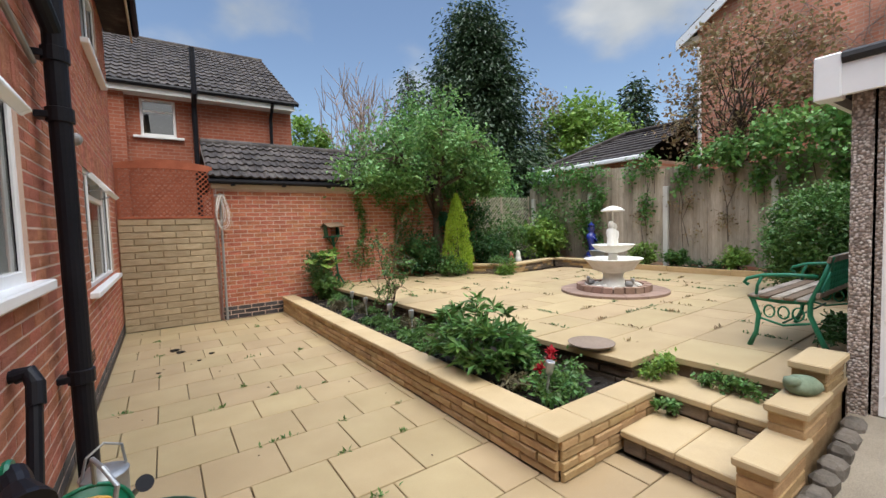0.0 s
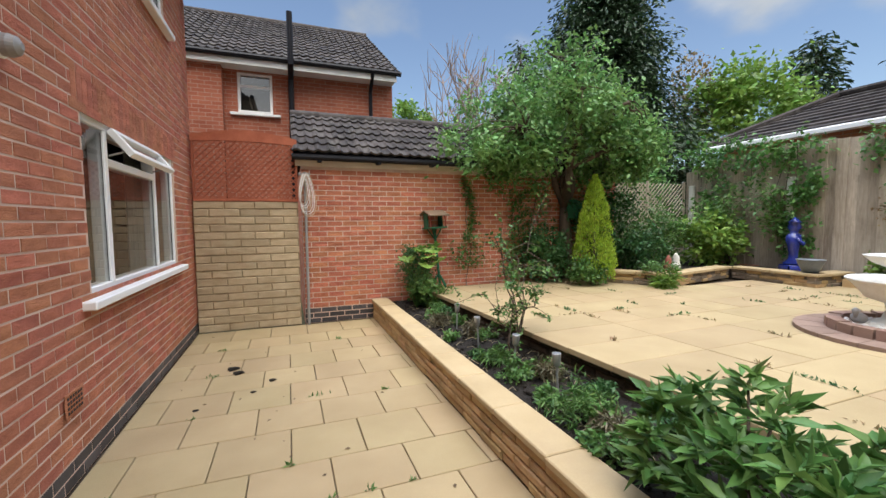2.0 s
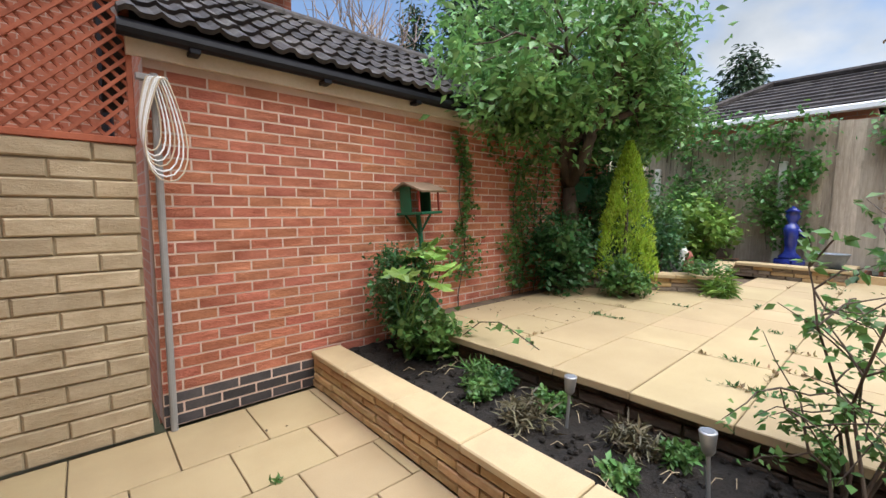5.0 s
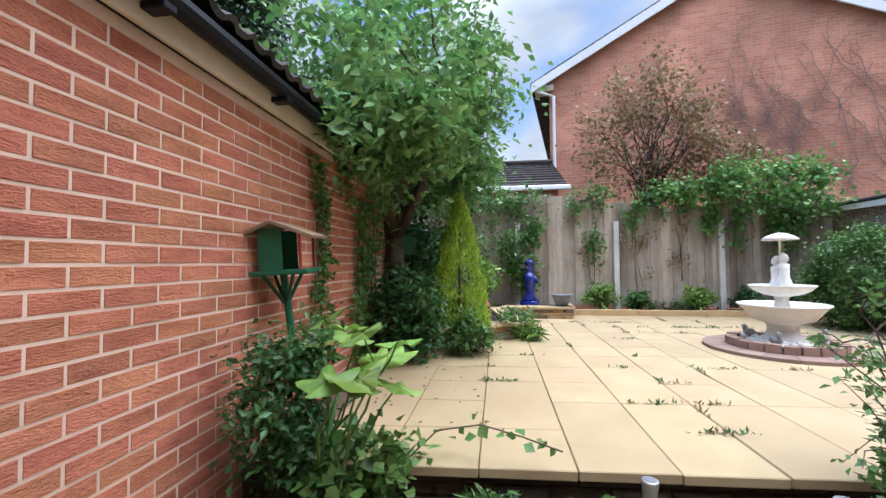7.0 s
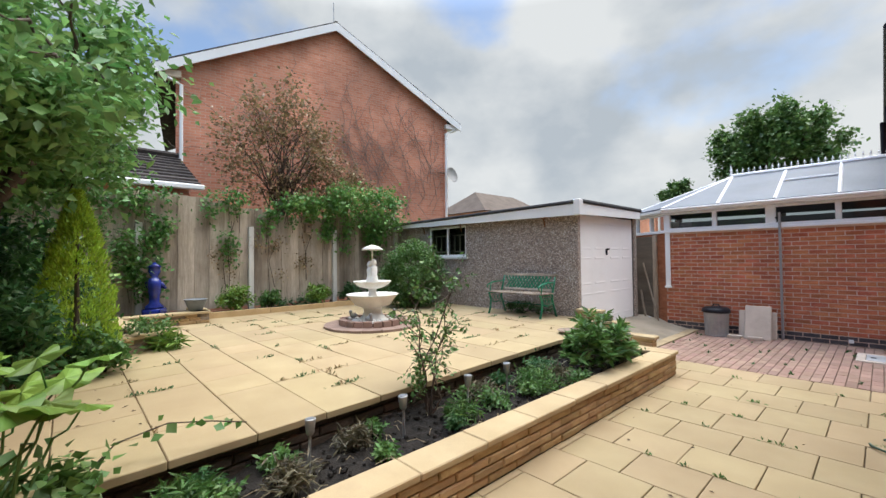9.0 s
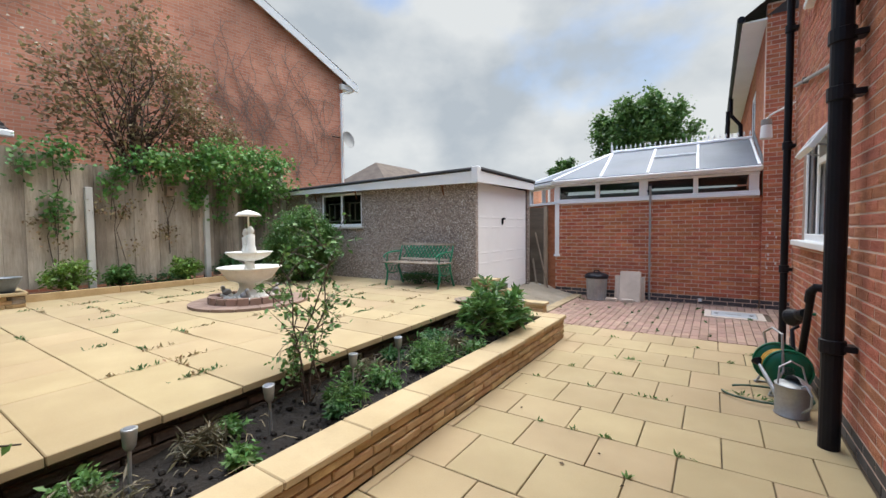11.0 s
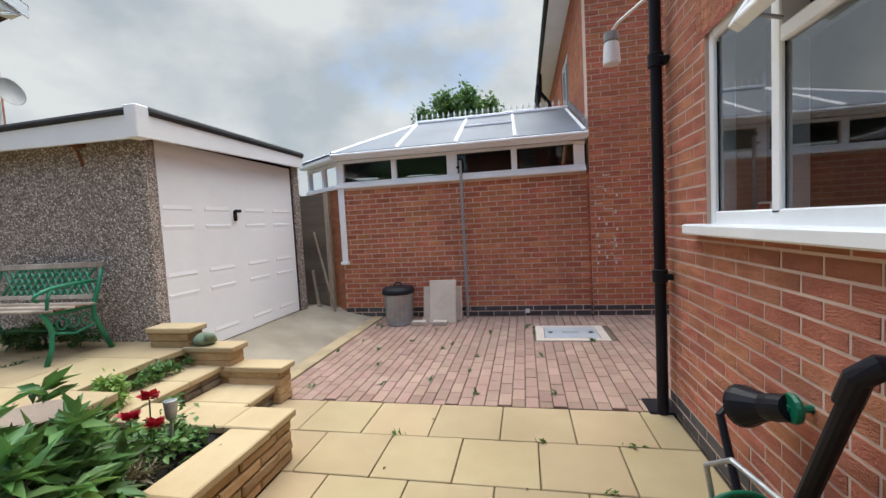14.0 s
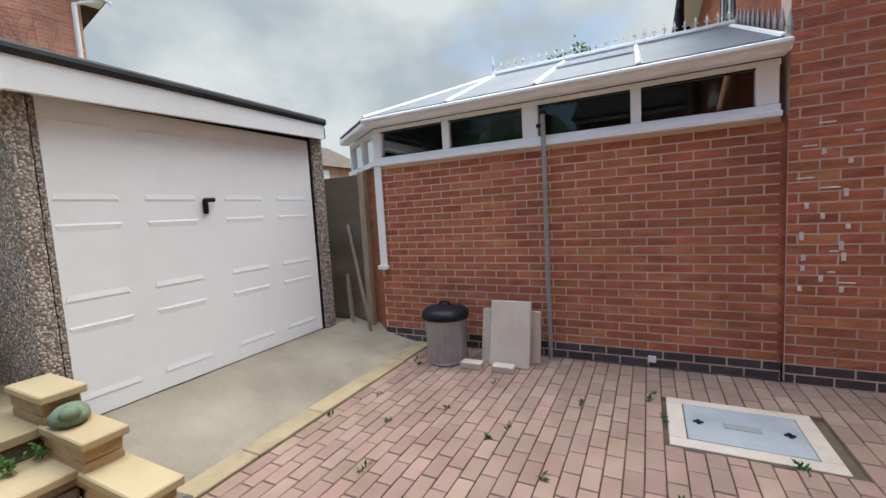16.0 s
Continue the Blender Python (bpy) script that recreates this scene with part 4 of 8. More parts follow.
lp = Mesh().tube([(0.02 - 0.2 + 0.30 * math.cos(a) + 0.05, 0.1 + 0.2 * math.sin(a), 0.0 + 0.03 * max(0, math.sin(a * 0.5))) for a in [2 * math.pi * i / 26 for i in range(24)]], 0.009, 6)
lp.smooth = True
part("hose", lp, surface("dark_green_hose", (0.02, 0.05, 0.03), (0.04, 0.08, 0.05), 0.5), hl)
can = thing("watering_can", "galvanised steel watering can standing on the patio", "watering can", pose(0.24, 3.32, 0, 0, 0, -62) @ Matrix.Scale(0.9, 4))
bd = Mesh().lathe([(0.118, 0), (0.122, 0.006), (0.116, 0.012), (0.118, 0.25), (0.124, 0.258), (0.118, 0.266)], 28)
bd.smooth = True
part("body", bd, GREYMETAL, can)
hood = Mesh()
hv, hf = [], []
for i in range(9):
    for k in range(15):
        a = math.pi * k / 14
        s = i / 8
        hv.append((0.118 * math.cos(a) * (1 - 0.15 * s), -0.118 * math.sin(a) * (1 - s * 0.9), 0.262 + 0.07 * math.sin(s * math.pi / 2) * math.sin(a)))
hf = [(i * 15 + k, i * 15 + k + 1, (i + 1) * 15 + k + 1, (i + 1) * 15 + k) for i in range(8) for k in range(14)]
hood.add(hv, hf)
hood.smooth = True
part("hood", hood, GREYMETAL, can, "domed half cover")
spout = part("spout", Mesh().tube([(0.1, 0, 0.05), (0.2, 0, 0.12), (0.42, 0, 0.30)], [0.03, 0.022, 0.014], 10), GREYMETAL, can)
part("rose", Mesh().lathe([(0.014, 0), (0.045, 0.05), (0.045, 0.056)], 16), BLACK, spout, "dark sprinkler rose").matrix_basis = pose(0.41, 0, 0.29, 0, 55, 0)
part("handle", Mesh().tube([(-0.11, 0, 0.06), (-0.2, 0, 0.14), (-0.21, 0, 0.24), (-0.15, 0, 0.30), (-0.1, 0, 0.27)], 0.009, 8), GREYMETAL, can)
part("top_handle", Mesh().tube([(0, -0.115, 0.26), (0.02, -0.09, 0.40), (0.02, 0.0, 0.45), (0.02, 0.09, 0.40), (0, 0.115, 0.26)], 0.008, 8), GREYMETAL, can)

# ---- pale wall: trellis, post, coiled cable ----
tre = thing("trellis_panel", "red-brown diamond trellis panel on top of the pale wall", "trellis", pose(0.02, 8.49, 1.785))
arch = Mesh()
av = [(1.31 * i / 12, y, z) for y in (-0.022, 0.022) for i in range(13) for z in (0.775 + 0.03 * math.sin(math.pi * i / 12), 0.865 + 0.085 * math.sin(math.pi * i / 12))]
af = []
for i in range(12):
    a, b = 2 * i, 26 + 2 * i
    af += [(a, a + 2, a + 3, a + 1), (b + 1, b + 3, b + 2, b), (a + 1, a + 3, b + 3, b + 1), (b, b + 2, a + 2, a)]
arch.add(av, af + [(0, 1, 27, 26), (25, 24, 50, 51)])
part("top_board", arch, TRELLIS, tre, "arched top board")
part("bottom_rail", Mesh().box(0, 1.31, -0.02, 0.02, -0.004, 0.035, 0.004), TRELLIS, tre)
for x in (0.0, 1.28):
    part("side_rail", Mesh().box(x, x + 0.03, -0.02, 0.02, 0.035, 0.79, 0.004), TRELLIS, tre)
for way in (1, -1):
    k = -0.9
    while k < 1.4:
        p = []
        for z in (0.02, 0.80):
            p.append((k + (z - 0.02) if way > 0 else k + 0.78 - (z - 0.02), z))
        (xa, za), (xb, zb) = p
        t0, t1 = 0.0, 1.0
        dx = xb - xa
        for lim, sgn in ((0.01, 1), (1.30, -1)):
            ta = (lim - xa) / dx
            if (sgn > 0) == (dx > 0):
                t0 = max(t0, ta)
            else:
                t1 = min(t1, ta)
        if t1 - t0 > 0.05:
            a, b = Vector((xa + dx * t0, 0, za + (zb - za) * t0)), Vector((xa + dx * t1, 0, za + (zb - za) * t1))
            d = (b - a).normalized() 
            s = Vector((-d.z, 0, d.x)) * 0.0092
            y0, y1 = (-0.018, -0.002) if way > 0 else (0.002, 0.018)
            q = [a - s, b - s, b + s, a + s]
            part("slat", Mesh().add([(v.x, y0, v.z) for v in q] + [(v.x, y1, v.z) for v in q], [(0, 1, 2, 3), (7, 6, 5, 4), (0, 4, 5, 1), (1, 5, 6, 2), (2, 6, 7, 3), (3, 7, 4, 0)]), TRELLIS, tre)
        k += 0.082
post = thing("clothes_post", "grey steel post standing against the outbuilding wall", "post", pose(1.425, 8.44, 0))
part("pole", Mesh().tube([(0, 0, 0), (0, 0, 2.2)], 0.021, 12), GREYPLASTIC, post)
part("hook", Mesh().box(-0.09, 0.07, -0.02, 0.02, 2.15, 2.19, 0.006), GREYPLASTIC, post)
coil = thing("cable_coil", "coiled white cable hanging from the post", "cable", pose(1.42, 8.40, 2.17))
for i in range(7):
    w_, h_, o = 0.07 + 0.012 * i, 0.42 + 0.03 * i, 0.012 * i - 0.03
    ln = Mesh().tube([(o + w_ * math.sin(2 * math.pi * k / 20) * (0.35 + 0.65 * (0.5 - 0.5 * math.cos(2 * math.pi * k / 20))), -0.006 * i, -h_ * (0.5 - 0.5 * math.cos(2 * math.pi * k / 20))) for k in range(20)], 0.005, 5, True)
    ln.smooth = True
    part("loop", ln, CREAM if i % 3 == 0 else WHITE, coil)


# ---- outbuilding roof ----
def tile_mesh(name, wide, long, material):
    """An interlocking concrete tile with two rolls; its lower edge is thick."""
    mb = Mesh()
    n = 9
    v = []
    for s in (0, 1):
        for t_ in (0, 1):
            for i in range(n + 1):
                u = i / n
                roll = 0.030 * max(0, math.sin(u * 2 * math.pi * 2 - 0.6)) ** 0.8
                v.append((wide * (u - 0.5), long * s, roll + (0.0 if t_ else -0.030) + (0.030 if s == 0 else 0.0)))
    c = n + 1
    f = []
    for i in range(n):
        f += [(c + i, c + i + 1, 3 * c + i + 1, 3 * c + i), (i, i + 1, c + i + 1, c + i)]
    f += [(0, c, 3 * c, 2 * c), (n, 2 * c + n, 3 * c + n, c + n)]
    return mb.add(v, f).data(name, material)


def tiled_slope(parent, x0, x1, eave, ridge, wide, gauge, material, seed=1):
    """Rows of tiles from an eave line (y, z) up to a ridge line (y, z)."""
    rnd = random.Random(seed)
    run, rise = ridge[0] - eave[0], ridge[1] - eave[1]
    long = math.hypot(run, rise)
    rows_ = max(1, round(long / gauge))
    me = tile_mesh("roof_tile", wide, long / rows_ * 1.12, material)
    tilt = math.degrees(math.atan2(rise, abs(run)))
    cols = round((x1 - x0) / wide)
    for r in range(rows_):
        for c in range(cols):
            ob = new("roof_tile", me)
            ob.parent = parent
            f = r / rows_
            ob.matrix_basis = pose(x0 + (c + 0.5) * (x1 - x0) / cols, eave[0] + run * f, eave[1] + rise * f + rnd.uniform(-0.003, 0.003), tilt + rnd.uniform(-0.5, 0.5), rnd.uniform(-0.4, 0.4), 0)


grf = thing("outbuilding_roof", "pitched roof of dark weathered concrete tiles", "roof")
part("deck", Mesh().add([(1.28, 8.40, 2.45), (7.2, 8.40, 2.45), (7.2, 9.65, 3.26), (1.28, 9.65, 3.26), (7.2, 11.05, 2.40), (1.28, 11.05, 2.40)], [(0, 1, 2, 3), (3, 2, 4, 5)]), FELT, grf)
tiled_slope(grf, 1.27, 7.2, (8.345, 2.465), (9.65, 3.30), 0.296, 0.27, ROOFTILE, 5)
for i in range(13):
    rd = Mesh()
    v = []
    for x in (0, 0.455):
        for k in range(9):
            a = math.pi * k / 8
            v.append((1.27 + i * 0.456 + x, 9.65 + 0.12 * math.cos(a), 3.26 + 0.10 * math.sin(a) + (0.006 if x else 0)))
    rd.add(v, [(k, k + 1, 10 + k, 9 + k) for k in range(8)])
    part("ridge_tile", rd, ROOFTILE, grf)
part("fascia", Mesh().box(1.30, 7.14, 8.44, 8.465, 2.285, 2.40, 0.003), CREAM, grf, "cream fascia board")
part("gutter", Mesh().tube([(1.26, 8.375, 2.405), (7.2, 8.375, 2.395)], 0.046, 10), BLACK, grf, "black gutter")
part("soffit", Mesh().box(1.30, 7.14, 8.40, 8.44, 2.42, 2.45), BLACK, grf)
for i in range(7):
    part("gutter_bracket", Mesh().box(1.6 + i * 0.85, 1.66 + i * 0.85, 8.34, 8.44, 2.335, 2.365, 0.004), BLACK, grf)
vg = Mesh().add([(1.27, 8.38, 2.37), (1.27, 9.65, 3.16), (1.27, 9.65, 3.27), (1.27, 8.38, 2.47)], [(0, 1, 2, 3)])
part("verge", vg, surface("verge_mortar", (0.3, 0.27, 0.24), (0.42, 0.38, 0.34), 0.95), grf)
tiled_slope(nh, -6.2, 3.56, (11.12, 4.725), (14.9, 7.05), 0.33, 0.32, ROOFTILE, 6)
part("ridge", Mesh().tube([(-6.2, 14.9, 7.02), (3.55, 14.9, 7.02)], 0.11, 10), ROOFTILE, nh)

# ---- steps, piers, coping ----
def coping(x0, x1, y0, y1, z, thick=0.045):
    return Mesh().box(x0, x1, y0, y1, z - thick, z, 0.007)


low = thing("bed_coping", "buff coping slabs along the raised bed wall", "coping")
rn = random.Random(4)
for i in range(11):
    y0 = 2.24 + i * 0.568
    part("coping_slab", coping(2.355 + rn.uniform(-0.004, 0.004), 2.60, y0 + 0.003, min(y0 + 0.565, 8.475), 0.297 + rn.uniform(-0.002, 0.002)), CAP, low)
part("coping_slab", coping(2.355, 2.66, 1.985, 2.237, 0.299), CAP, low)
part("coping_slab", coping(2.664, 3.05, 1.985, 2.237, 0.297), CAP, low)
part("coping_slab", coping(3.054, 3.40, 1.985, 2.237, 0.298), CAP, low)
stp = thing("garden_steps", "flight of three buff slab steps with split stone risers", "steps")
for x, z in ((2.95, 0.152), (3.43, 0.302)):
    x1 = 3.46 if z < 0.2 else 3.84
    part("tread", coping(x, x1, 1.30, 1.64 + 0.0, z, 0.045), CAP, stp)
    part("tread", coping(x, x1, 1.645, 1.982 if z < 0.2 else 2.24, z, 0.045), CAP, stp)
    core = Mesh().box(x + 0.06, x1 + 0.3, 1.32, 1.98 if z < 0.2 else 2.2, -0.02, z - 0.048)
    # core in the shadow-darkened stone
    part("core", core, SHADESTONE, stp)
    rnd2 = random.Random(int(z * 100))
    y = 1.30
    while y < 1.96:
        wd = rnd2.uniform(0.14, 0.27)
        zz = z - 0.152
        split = rnd2.random() < 0.4
        for a, b in (((0.0, 0.052), (0.055, 0.106)) if split else ((0.0, 0.106),)):
            part("riser_stone", Mesh().box(x + 0.028 + rnd2.uniform(-0.008, 0.008), x + 0.1, y + 0.004, min(y + wd, 1.98) - 0.004, zz + a, zz + b, 0.01), GREYSTONE, stp)
        y += wd
rnd2 = random.Random(77)
y = 1.30
while y < 2.15:
    wd = rnd2.uniform(0.16, 0.3)
    part("riser_stone", Mesh().box(3.80 + rnd2.uniform(-0.008, 0.006), 3.87, y + 0.004, min(y + wd, 2.2) - 0.004, 0.304, 0.398, 0.01), GREYSTONE, stp)
    y += wd
for x0, x1, z in ((2.88, 3.40, 0.30), (3.31, 3.78, 0.46), (3.70, 4.14, 0.62)):
    pr = thing("step_pier", "square buff stone pier with a slab cap beside the steps", "pier", None, "piers beside the steps")
    zb = 0.0 if z < 0.35 else z - 0.25
    part("cap", coping(x0, x1, 1.13, 1.33, z, 0.045), CAP, pr)
    for k in range(int(round((z - 0.045 - zb) / 0.0685))):
        part("course", Mesh().box(x0 + 0.03 + rnd2.uniform(0, 0.006), x1 - 0.03 if k % 2 else x1 - 0.02, 1.15 + rnd2.uniform(0, 0.005), 1.318, zb + k * 0.0685, zb + k * 0.0685 + 0.066, 0.007), WALLSTONE, pr)
sw = Mesh().box(2.96, 4.2, 1.175, 1.295, -0.05, 0.2).box(3.37, 4.2, 1.175, 1.295, 0.2, 0.26).box(3.75, 4.2, 1.175, 1.295, 0.26, 0.40)
structure("wall_steps", sw, WALLSTONE, "buff stone cheek wall beside the steps", "wall")
frog = Mesh().lathe([(0.06, 0), (0.085, 0.03), (0.08, 0.06), (0.05, 0.09), (0.02, 0.10)], 16, (0, 0, 0), lambda a, i: 1 + 0.25 * math.cos(a) ** 2 + 0.06 * math.sin(3 * a))
frog.lathe([(0.02, 0), (0.045, 0.02), (0.04, 0.05), (0.01, 0.06)], 12, (0.08, 0, 0.045))
frog.smooth = True
tagged(part("frog_ornament", frog, surface("mossy_green_stone", (0.10, 0.14, 0.085), (0.2, 0.24, 0.16), 0.85, 14, 60, 0.5, 0.005)), "mossy green stone frog ornament on a pier cap", "ornament").matrix_basis = pose(3.64, 1.24, 0.46, 0, 0, 160)
OLDKERB = surface("dirty_buff_edging", (0.30, 0.225, 0.13), (0.43, 0.335, 0.20), 0.9, 4, 90, 0.5, 0.004, vary=0.1, stain=(0.16, 0.125, 0.085), stain_scale=3.0, stain_amount=0.7)
kerb = thing("drive_kerb", "row of dirty buff edging slabs along the block paving", "kerb")
for i in range(5):
    part("edging_slab", Mesh().box(3.115, 3.285, 1.13 - (i + 1) * 0.56 + 0.004, 1.13 - i * 0.56, -0.04, 0.012 + rn.uniform(-0.004, 0.004), 0.006), OLDKERB, kerb)
LUMP = surface("dark_rough_concrete", (0.07, 0.062, 0.052), (0.20, 0.175, 0.145), 0.95, 7, 50, 1.0, 0.012, vary=0.2)
r_l = random.Random(19)
x = 3.0
while x < 4.1:
    L_ = r_l.uniform(0.13, 0.2)
    h_ = 0.09 + 0.15 * max(0.0, x - 3.25) + r_l.uniform(-0.01, 0.02)
    lm_ = Mesh().box(-L_ / 2, L_ / 2, -0.055, 0.055, -0.04, h_, 0.028)
    lm_.v = [(a_ + 0.012 * noise.noise((a_ * 9 + x * 5, b_ * 9, c_ * 9)), b_ + 0.012 * noise.noise((a_ * 9, b_ * 9 + x * 7, c_ * 9)), c_ + 0.014 * noise.noise((a_ * 8, b_ * 8, c_ * 8 + x * 3))) for a_, b_, c_ in lm_.v]
    tagged(part("edging_stone", lm_, LUMP), "rough dark concrete lump at the foot of the steps", "stone", "lumps beside the steps").matrix_basis = pose(x + L_ / 2, 1.09, 0.0 if x < 3.27 else 0.02, 0, 0, r_l.uniform(-6, 6))
    x += L_ + 0.006

# ---- pebble-dashed garage: door, roof, window ----
GXD = 4.205
door = tagged(new("door_garage"), "white steel up-and-over garage door with pressed panels", "garage door", "", "structure")
dleaf = part("leaf", Mesh().box(GXD, GXD + 0.04, -1.17, 1.04, 0.232, 2.27, 0.004), WHITE_DOOR, door)
for y0, y1 in ((0.63, 1.0), (0.10, 0.48), (-0.53, -0.14), (-1.07, -0.69)):
    for za, zb in ((1.635, 2.145), (0.995, 1.495), (0.35, 0.845)):
        face = Mesh()
        for z in (za, zb):
            k = 1 if z == za else -1
            face.add([(GXD - 0.0005, y0, z), (GXD - 0.0005, y1, z), (GXD - 0.0045, y1 - 0.012, z + k * 0.014), (GXD - 0.0045, y0 + 0.012, z + k * 0.014), (GXD - 0.0005, y1 - 0.02, z + k * 0.05), (GXD - 0.0005, y0 + 0.02, z + k * 0.05)], [(0, 1, 2, 3), (3, 2, 4, 5), (0, 3, 5), (1, 4, 2)])
        part("panel", face, WHITE_DOOR, dleaf)
dh = part("door_handle", Mesh().box(GXD - 0.03, GXD, 0.015, 0.055, 1.53, 1.65, 0.008).box(GXD - 0.05, GXD - 0.02, -0.04, 0.06, 1.625, 1.66, 0.01), BLACK, dleaf, "black lever handle")
structure("door_frame_garage", Mesh().box(4.20, 4.30, 1.042, 1.055, 0.1, 2.3).box(4.20, 4.30, -1.20, -1.172, 0.1, 2.3).box(4.235, 4.30, -1.2, 1.05, 2.26, 2.31), BLACK, "dark worn timber frame of the garage door", "door frame")
gr = thing("garage_roof", "flat felt roof with white fascia boards", "roof")
ff = Mesh()
ff.add([(4.06, -1.28, 2.285), (4.10, -1.28, 2.285), (4.10, 1.24, 2.235), (4.06, 1.24, 2.235), (4.06, -1.28, 2.445), (4.10, -1.28, 2.445), (4.10, 1.24, 2.435), (4.06, 1.24, 2.435)],
       [(3, 2, 1, 0), (4, 5, 6, 7), (0, 1, 5, 4), (1, 2, 6, 5), (2, 3, 7, 6), (3, 0, 4, 7)])
part("fascia_front", ff, WHITE, gr, "white fascia board")
fs = Mesh()
fs.add([(4.06, 1.245, 2.225), (10.3, 1.245, 2.30), (10.3, 1.245, 2.37), (4.06, 1.245, 2.44), (4.06, 1.275, 2.225), (10.3, 1.275, 2.30), (10.3, 1.275, 2.37), (4.06, 1.275, 2.44)],
       [(0, 1, 2, 3), (7, 6, 5, 4), (0, 4, 5, 1), (3, 2, 6, 7), (0, 3, 7, 4), (1, 5, 6, 2)])
part("fascia_side", fs, WHITE, gr, "white tapering fascia board")
part("corner_cap", Mesh().box(4.04, 4.16, 1.18, 1.31, 2.22, 2.495, 0.008), WHITE, gr)
part("deck", Mesh().add([(4.10, -1.34, 2.42), (10.3, -1.34, 2.36), (10.3, 1.245, 2.36), (4.10, 1.245, 2.42), (4.10, -1.34, 2.30), (10.3, -1.34, 2.305), (10.3, 1.245, 2.305), (4.10, 1.245, 2.302)],
     [(0, 1, 2, 3), (7, 6, 5, 4), (0, 4, 5, 1), (2, 6, 7, 3), (1, 5, 6, 2), (0, 3, 7, 4)]), FELT, gr)
part("felt_edge", Mesh().tube([(4.075, -1.30, 2.465), (4.075, 1.18, 2.462)], 0.042, 10), FELT, gr, "black rolled felt edge")
part("felt_edge", Mesh().tube([(4.16, 1.26, 2.455), (10.3, 1.26, 2.385)], 0.036, 10), FELT, gr, "black rolled felt edge")
RUST = surface("rusty_iron", (0.10, 0.035, 0.015), (0.22, 0.08, 0.03), 0.9, 12, 60, 0.5, 0.003)
br = thing("rusty_bracket", "rusty iron bracket on the garage wall", "bracket", pose(4.83, 1.15, 2.06))
part("arm", Mesh().tube([(0, 0.0, 0.0), (0.0, 0.03, 0.12), (-0.02, 0.1, 0.19)], 0.012, 6), RUST, br)
part("plate", Mesh().box(-0.06, 0.05, 0.0, 0.08, 0.17, 0.195, 0.004), RUST, br)
for x in (7.02, 8.30):
    copy_thing(br, pose(x, 1.15, 2.10))
bag = thing("plastic_bag", "white and red plastic bag standing against the garage wall", "bag", pose(8.02, 1.26, UP))
bagm = Mesh().lathe([(0.10, 0), (0.13, 0.04), (0.12, 0.30), (0.10, 0.52), (0.115, 0.62)], 14, (0, 0, 0), lambda a, i: (0.65 + 0.35 * abs(math.cos(a))) * (1 + 0.06 * math.sin(5 * a + i)))
bagm.smooth = True
part("sack", bagm, WHITE, bag)
part("print", Mesh().box(-0.07, 0.05, 0.095, 0.105, 0.28, 0.42, 0.003), RUST, bag, "dull red print")
gwin = window("window_7", PG, 2.68, 3.93, 1.52, 2.24, [3.3], "dark two-light garage window with white frames", sill=False, depth=0.03, bar=0.045)
part("window_sill", Mesh(PG.m()).box(2.62, 3.99, -0.02, 0.04, 1.48, 1.525, 0.006), POSTCON, gwin)
for a, b in ((2.80, 3.16), (3.42, 3.8)):
    ln = Mesh(PG.m())
    for p, q, r, s in ((a, b, 1.64, 1.67), (a, b, 2.02, 2.05), (a, a + 0.025, 1.67, 2.02), (b - 0.025, b, 1.67, 2.02), ((a + b) / 2 - 0.012, (a + b) / 2 + 0.012, 1.67, 2.02)):
        ln.box(p, q, -0.12, -0.10, r, s)
    part("inner_bar", ln, CREAM, gwin)
GARAGEGLASS = glazing("grimy_garage_glass", (0.35, 0.38, 0.37), ior=1.2)
for pane_ in gwin.children:
    if pane_.name.startswith("pane"):
        pane_.data.materials[0] = GARAGEGLASS
# added dark panel that makes the garage look unlit through its window
structure("wall_garage_inside", Mesh().box(6.4, 8.6, -0.3, -0.2, 0.5, 2.3), ROOM, "dark panel standing in for the unlit inside of the garage", "wall")


# ---- green bench ----
def cast_end(x):
    e = Mesh()
    e.tube([(x, 0.50, 0.0), (x, 0.455, 0.12), (x, 0.44, 0.26), (x, 0.48, 0.38), (x, 0.50, 0.41)], [0.02, 0.016, 0.018, 0.02, 0.018], 8)
    e.tube([(x, 0.0, 0.0), (x, 0.06, 0.14), (x, 0.12, 0.30), (x, 0.12, 0.40), (x, 0.06, 0.56), (x, 0.0, 0.75)], [0.022, 0.018, 0.018, 0.018, 0.016, 0.014], 8)
    e.tube([(x, 0.50, 0.40), (x, 0.30, 0.385), (x, 0.12, 0.40)], 0.016, 8)
    e.tube([(x, 0.08, 0.60), (x, 0.25, 0.60), (x, 0.42, 0.585), (x, 0.52, 0.55), (x, 0.54, 0.52), (x, 0.51, 0.50)], 0.014, 8)
    e.tube([(x, 0.46, 0.40), (x, 0.45, 0.50), (x, 0.42, 0.58)], 0.012, 8)
    e.tube([(x, 0.44, 0.24), (x, 0.28, 0.20), (x, 0.12, 0.24)], 0.010, 6)
    for k in range(3):
        c = (x, 0.19 + 0.09 * k, 0.30)
        e.tube([(x, c[1] + 0.035 * math.cos(a), c[2] + 0.05 * math.sin(a)) for a in [2 * math.pi * i / 10 for i in range(10)]], 0.007, 5, True)
    e.smooth = True
    return e


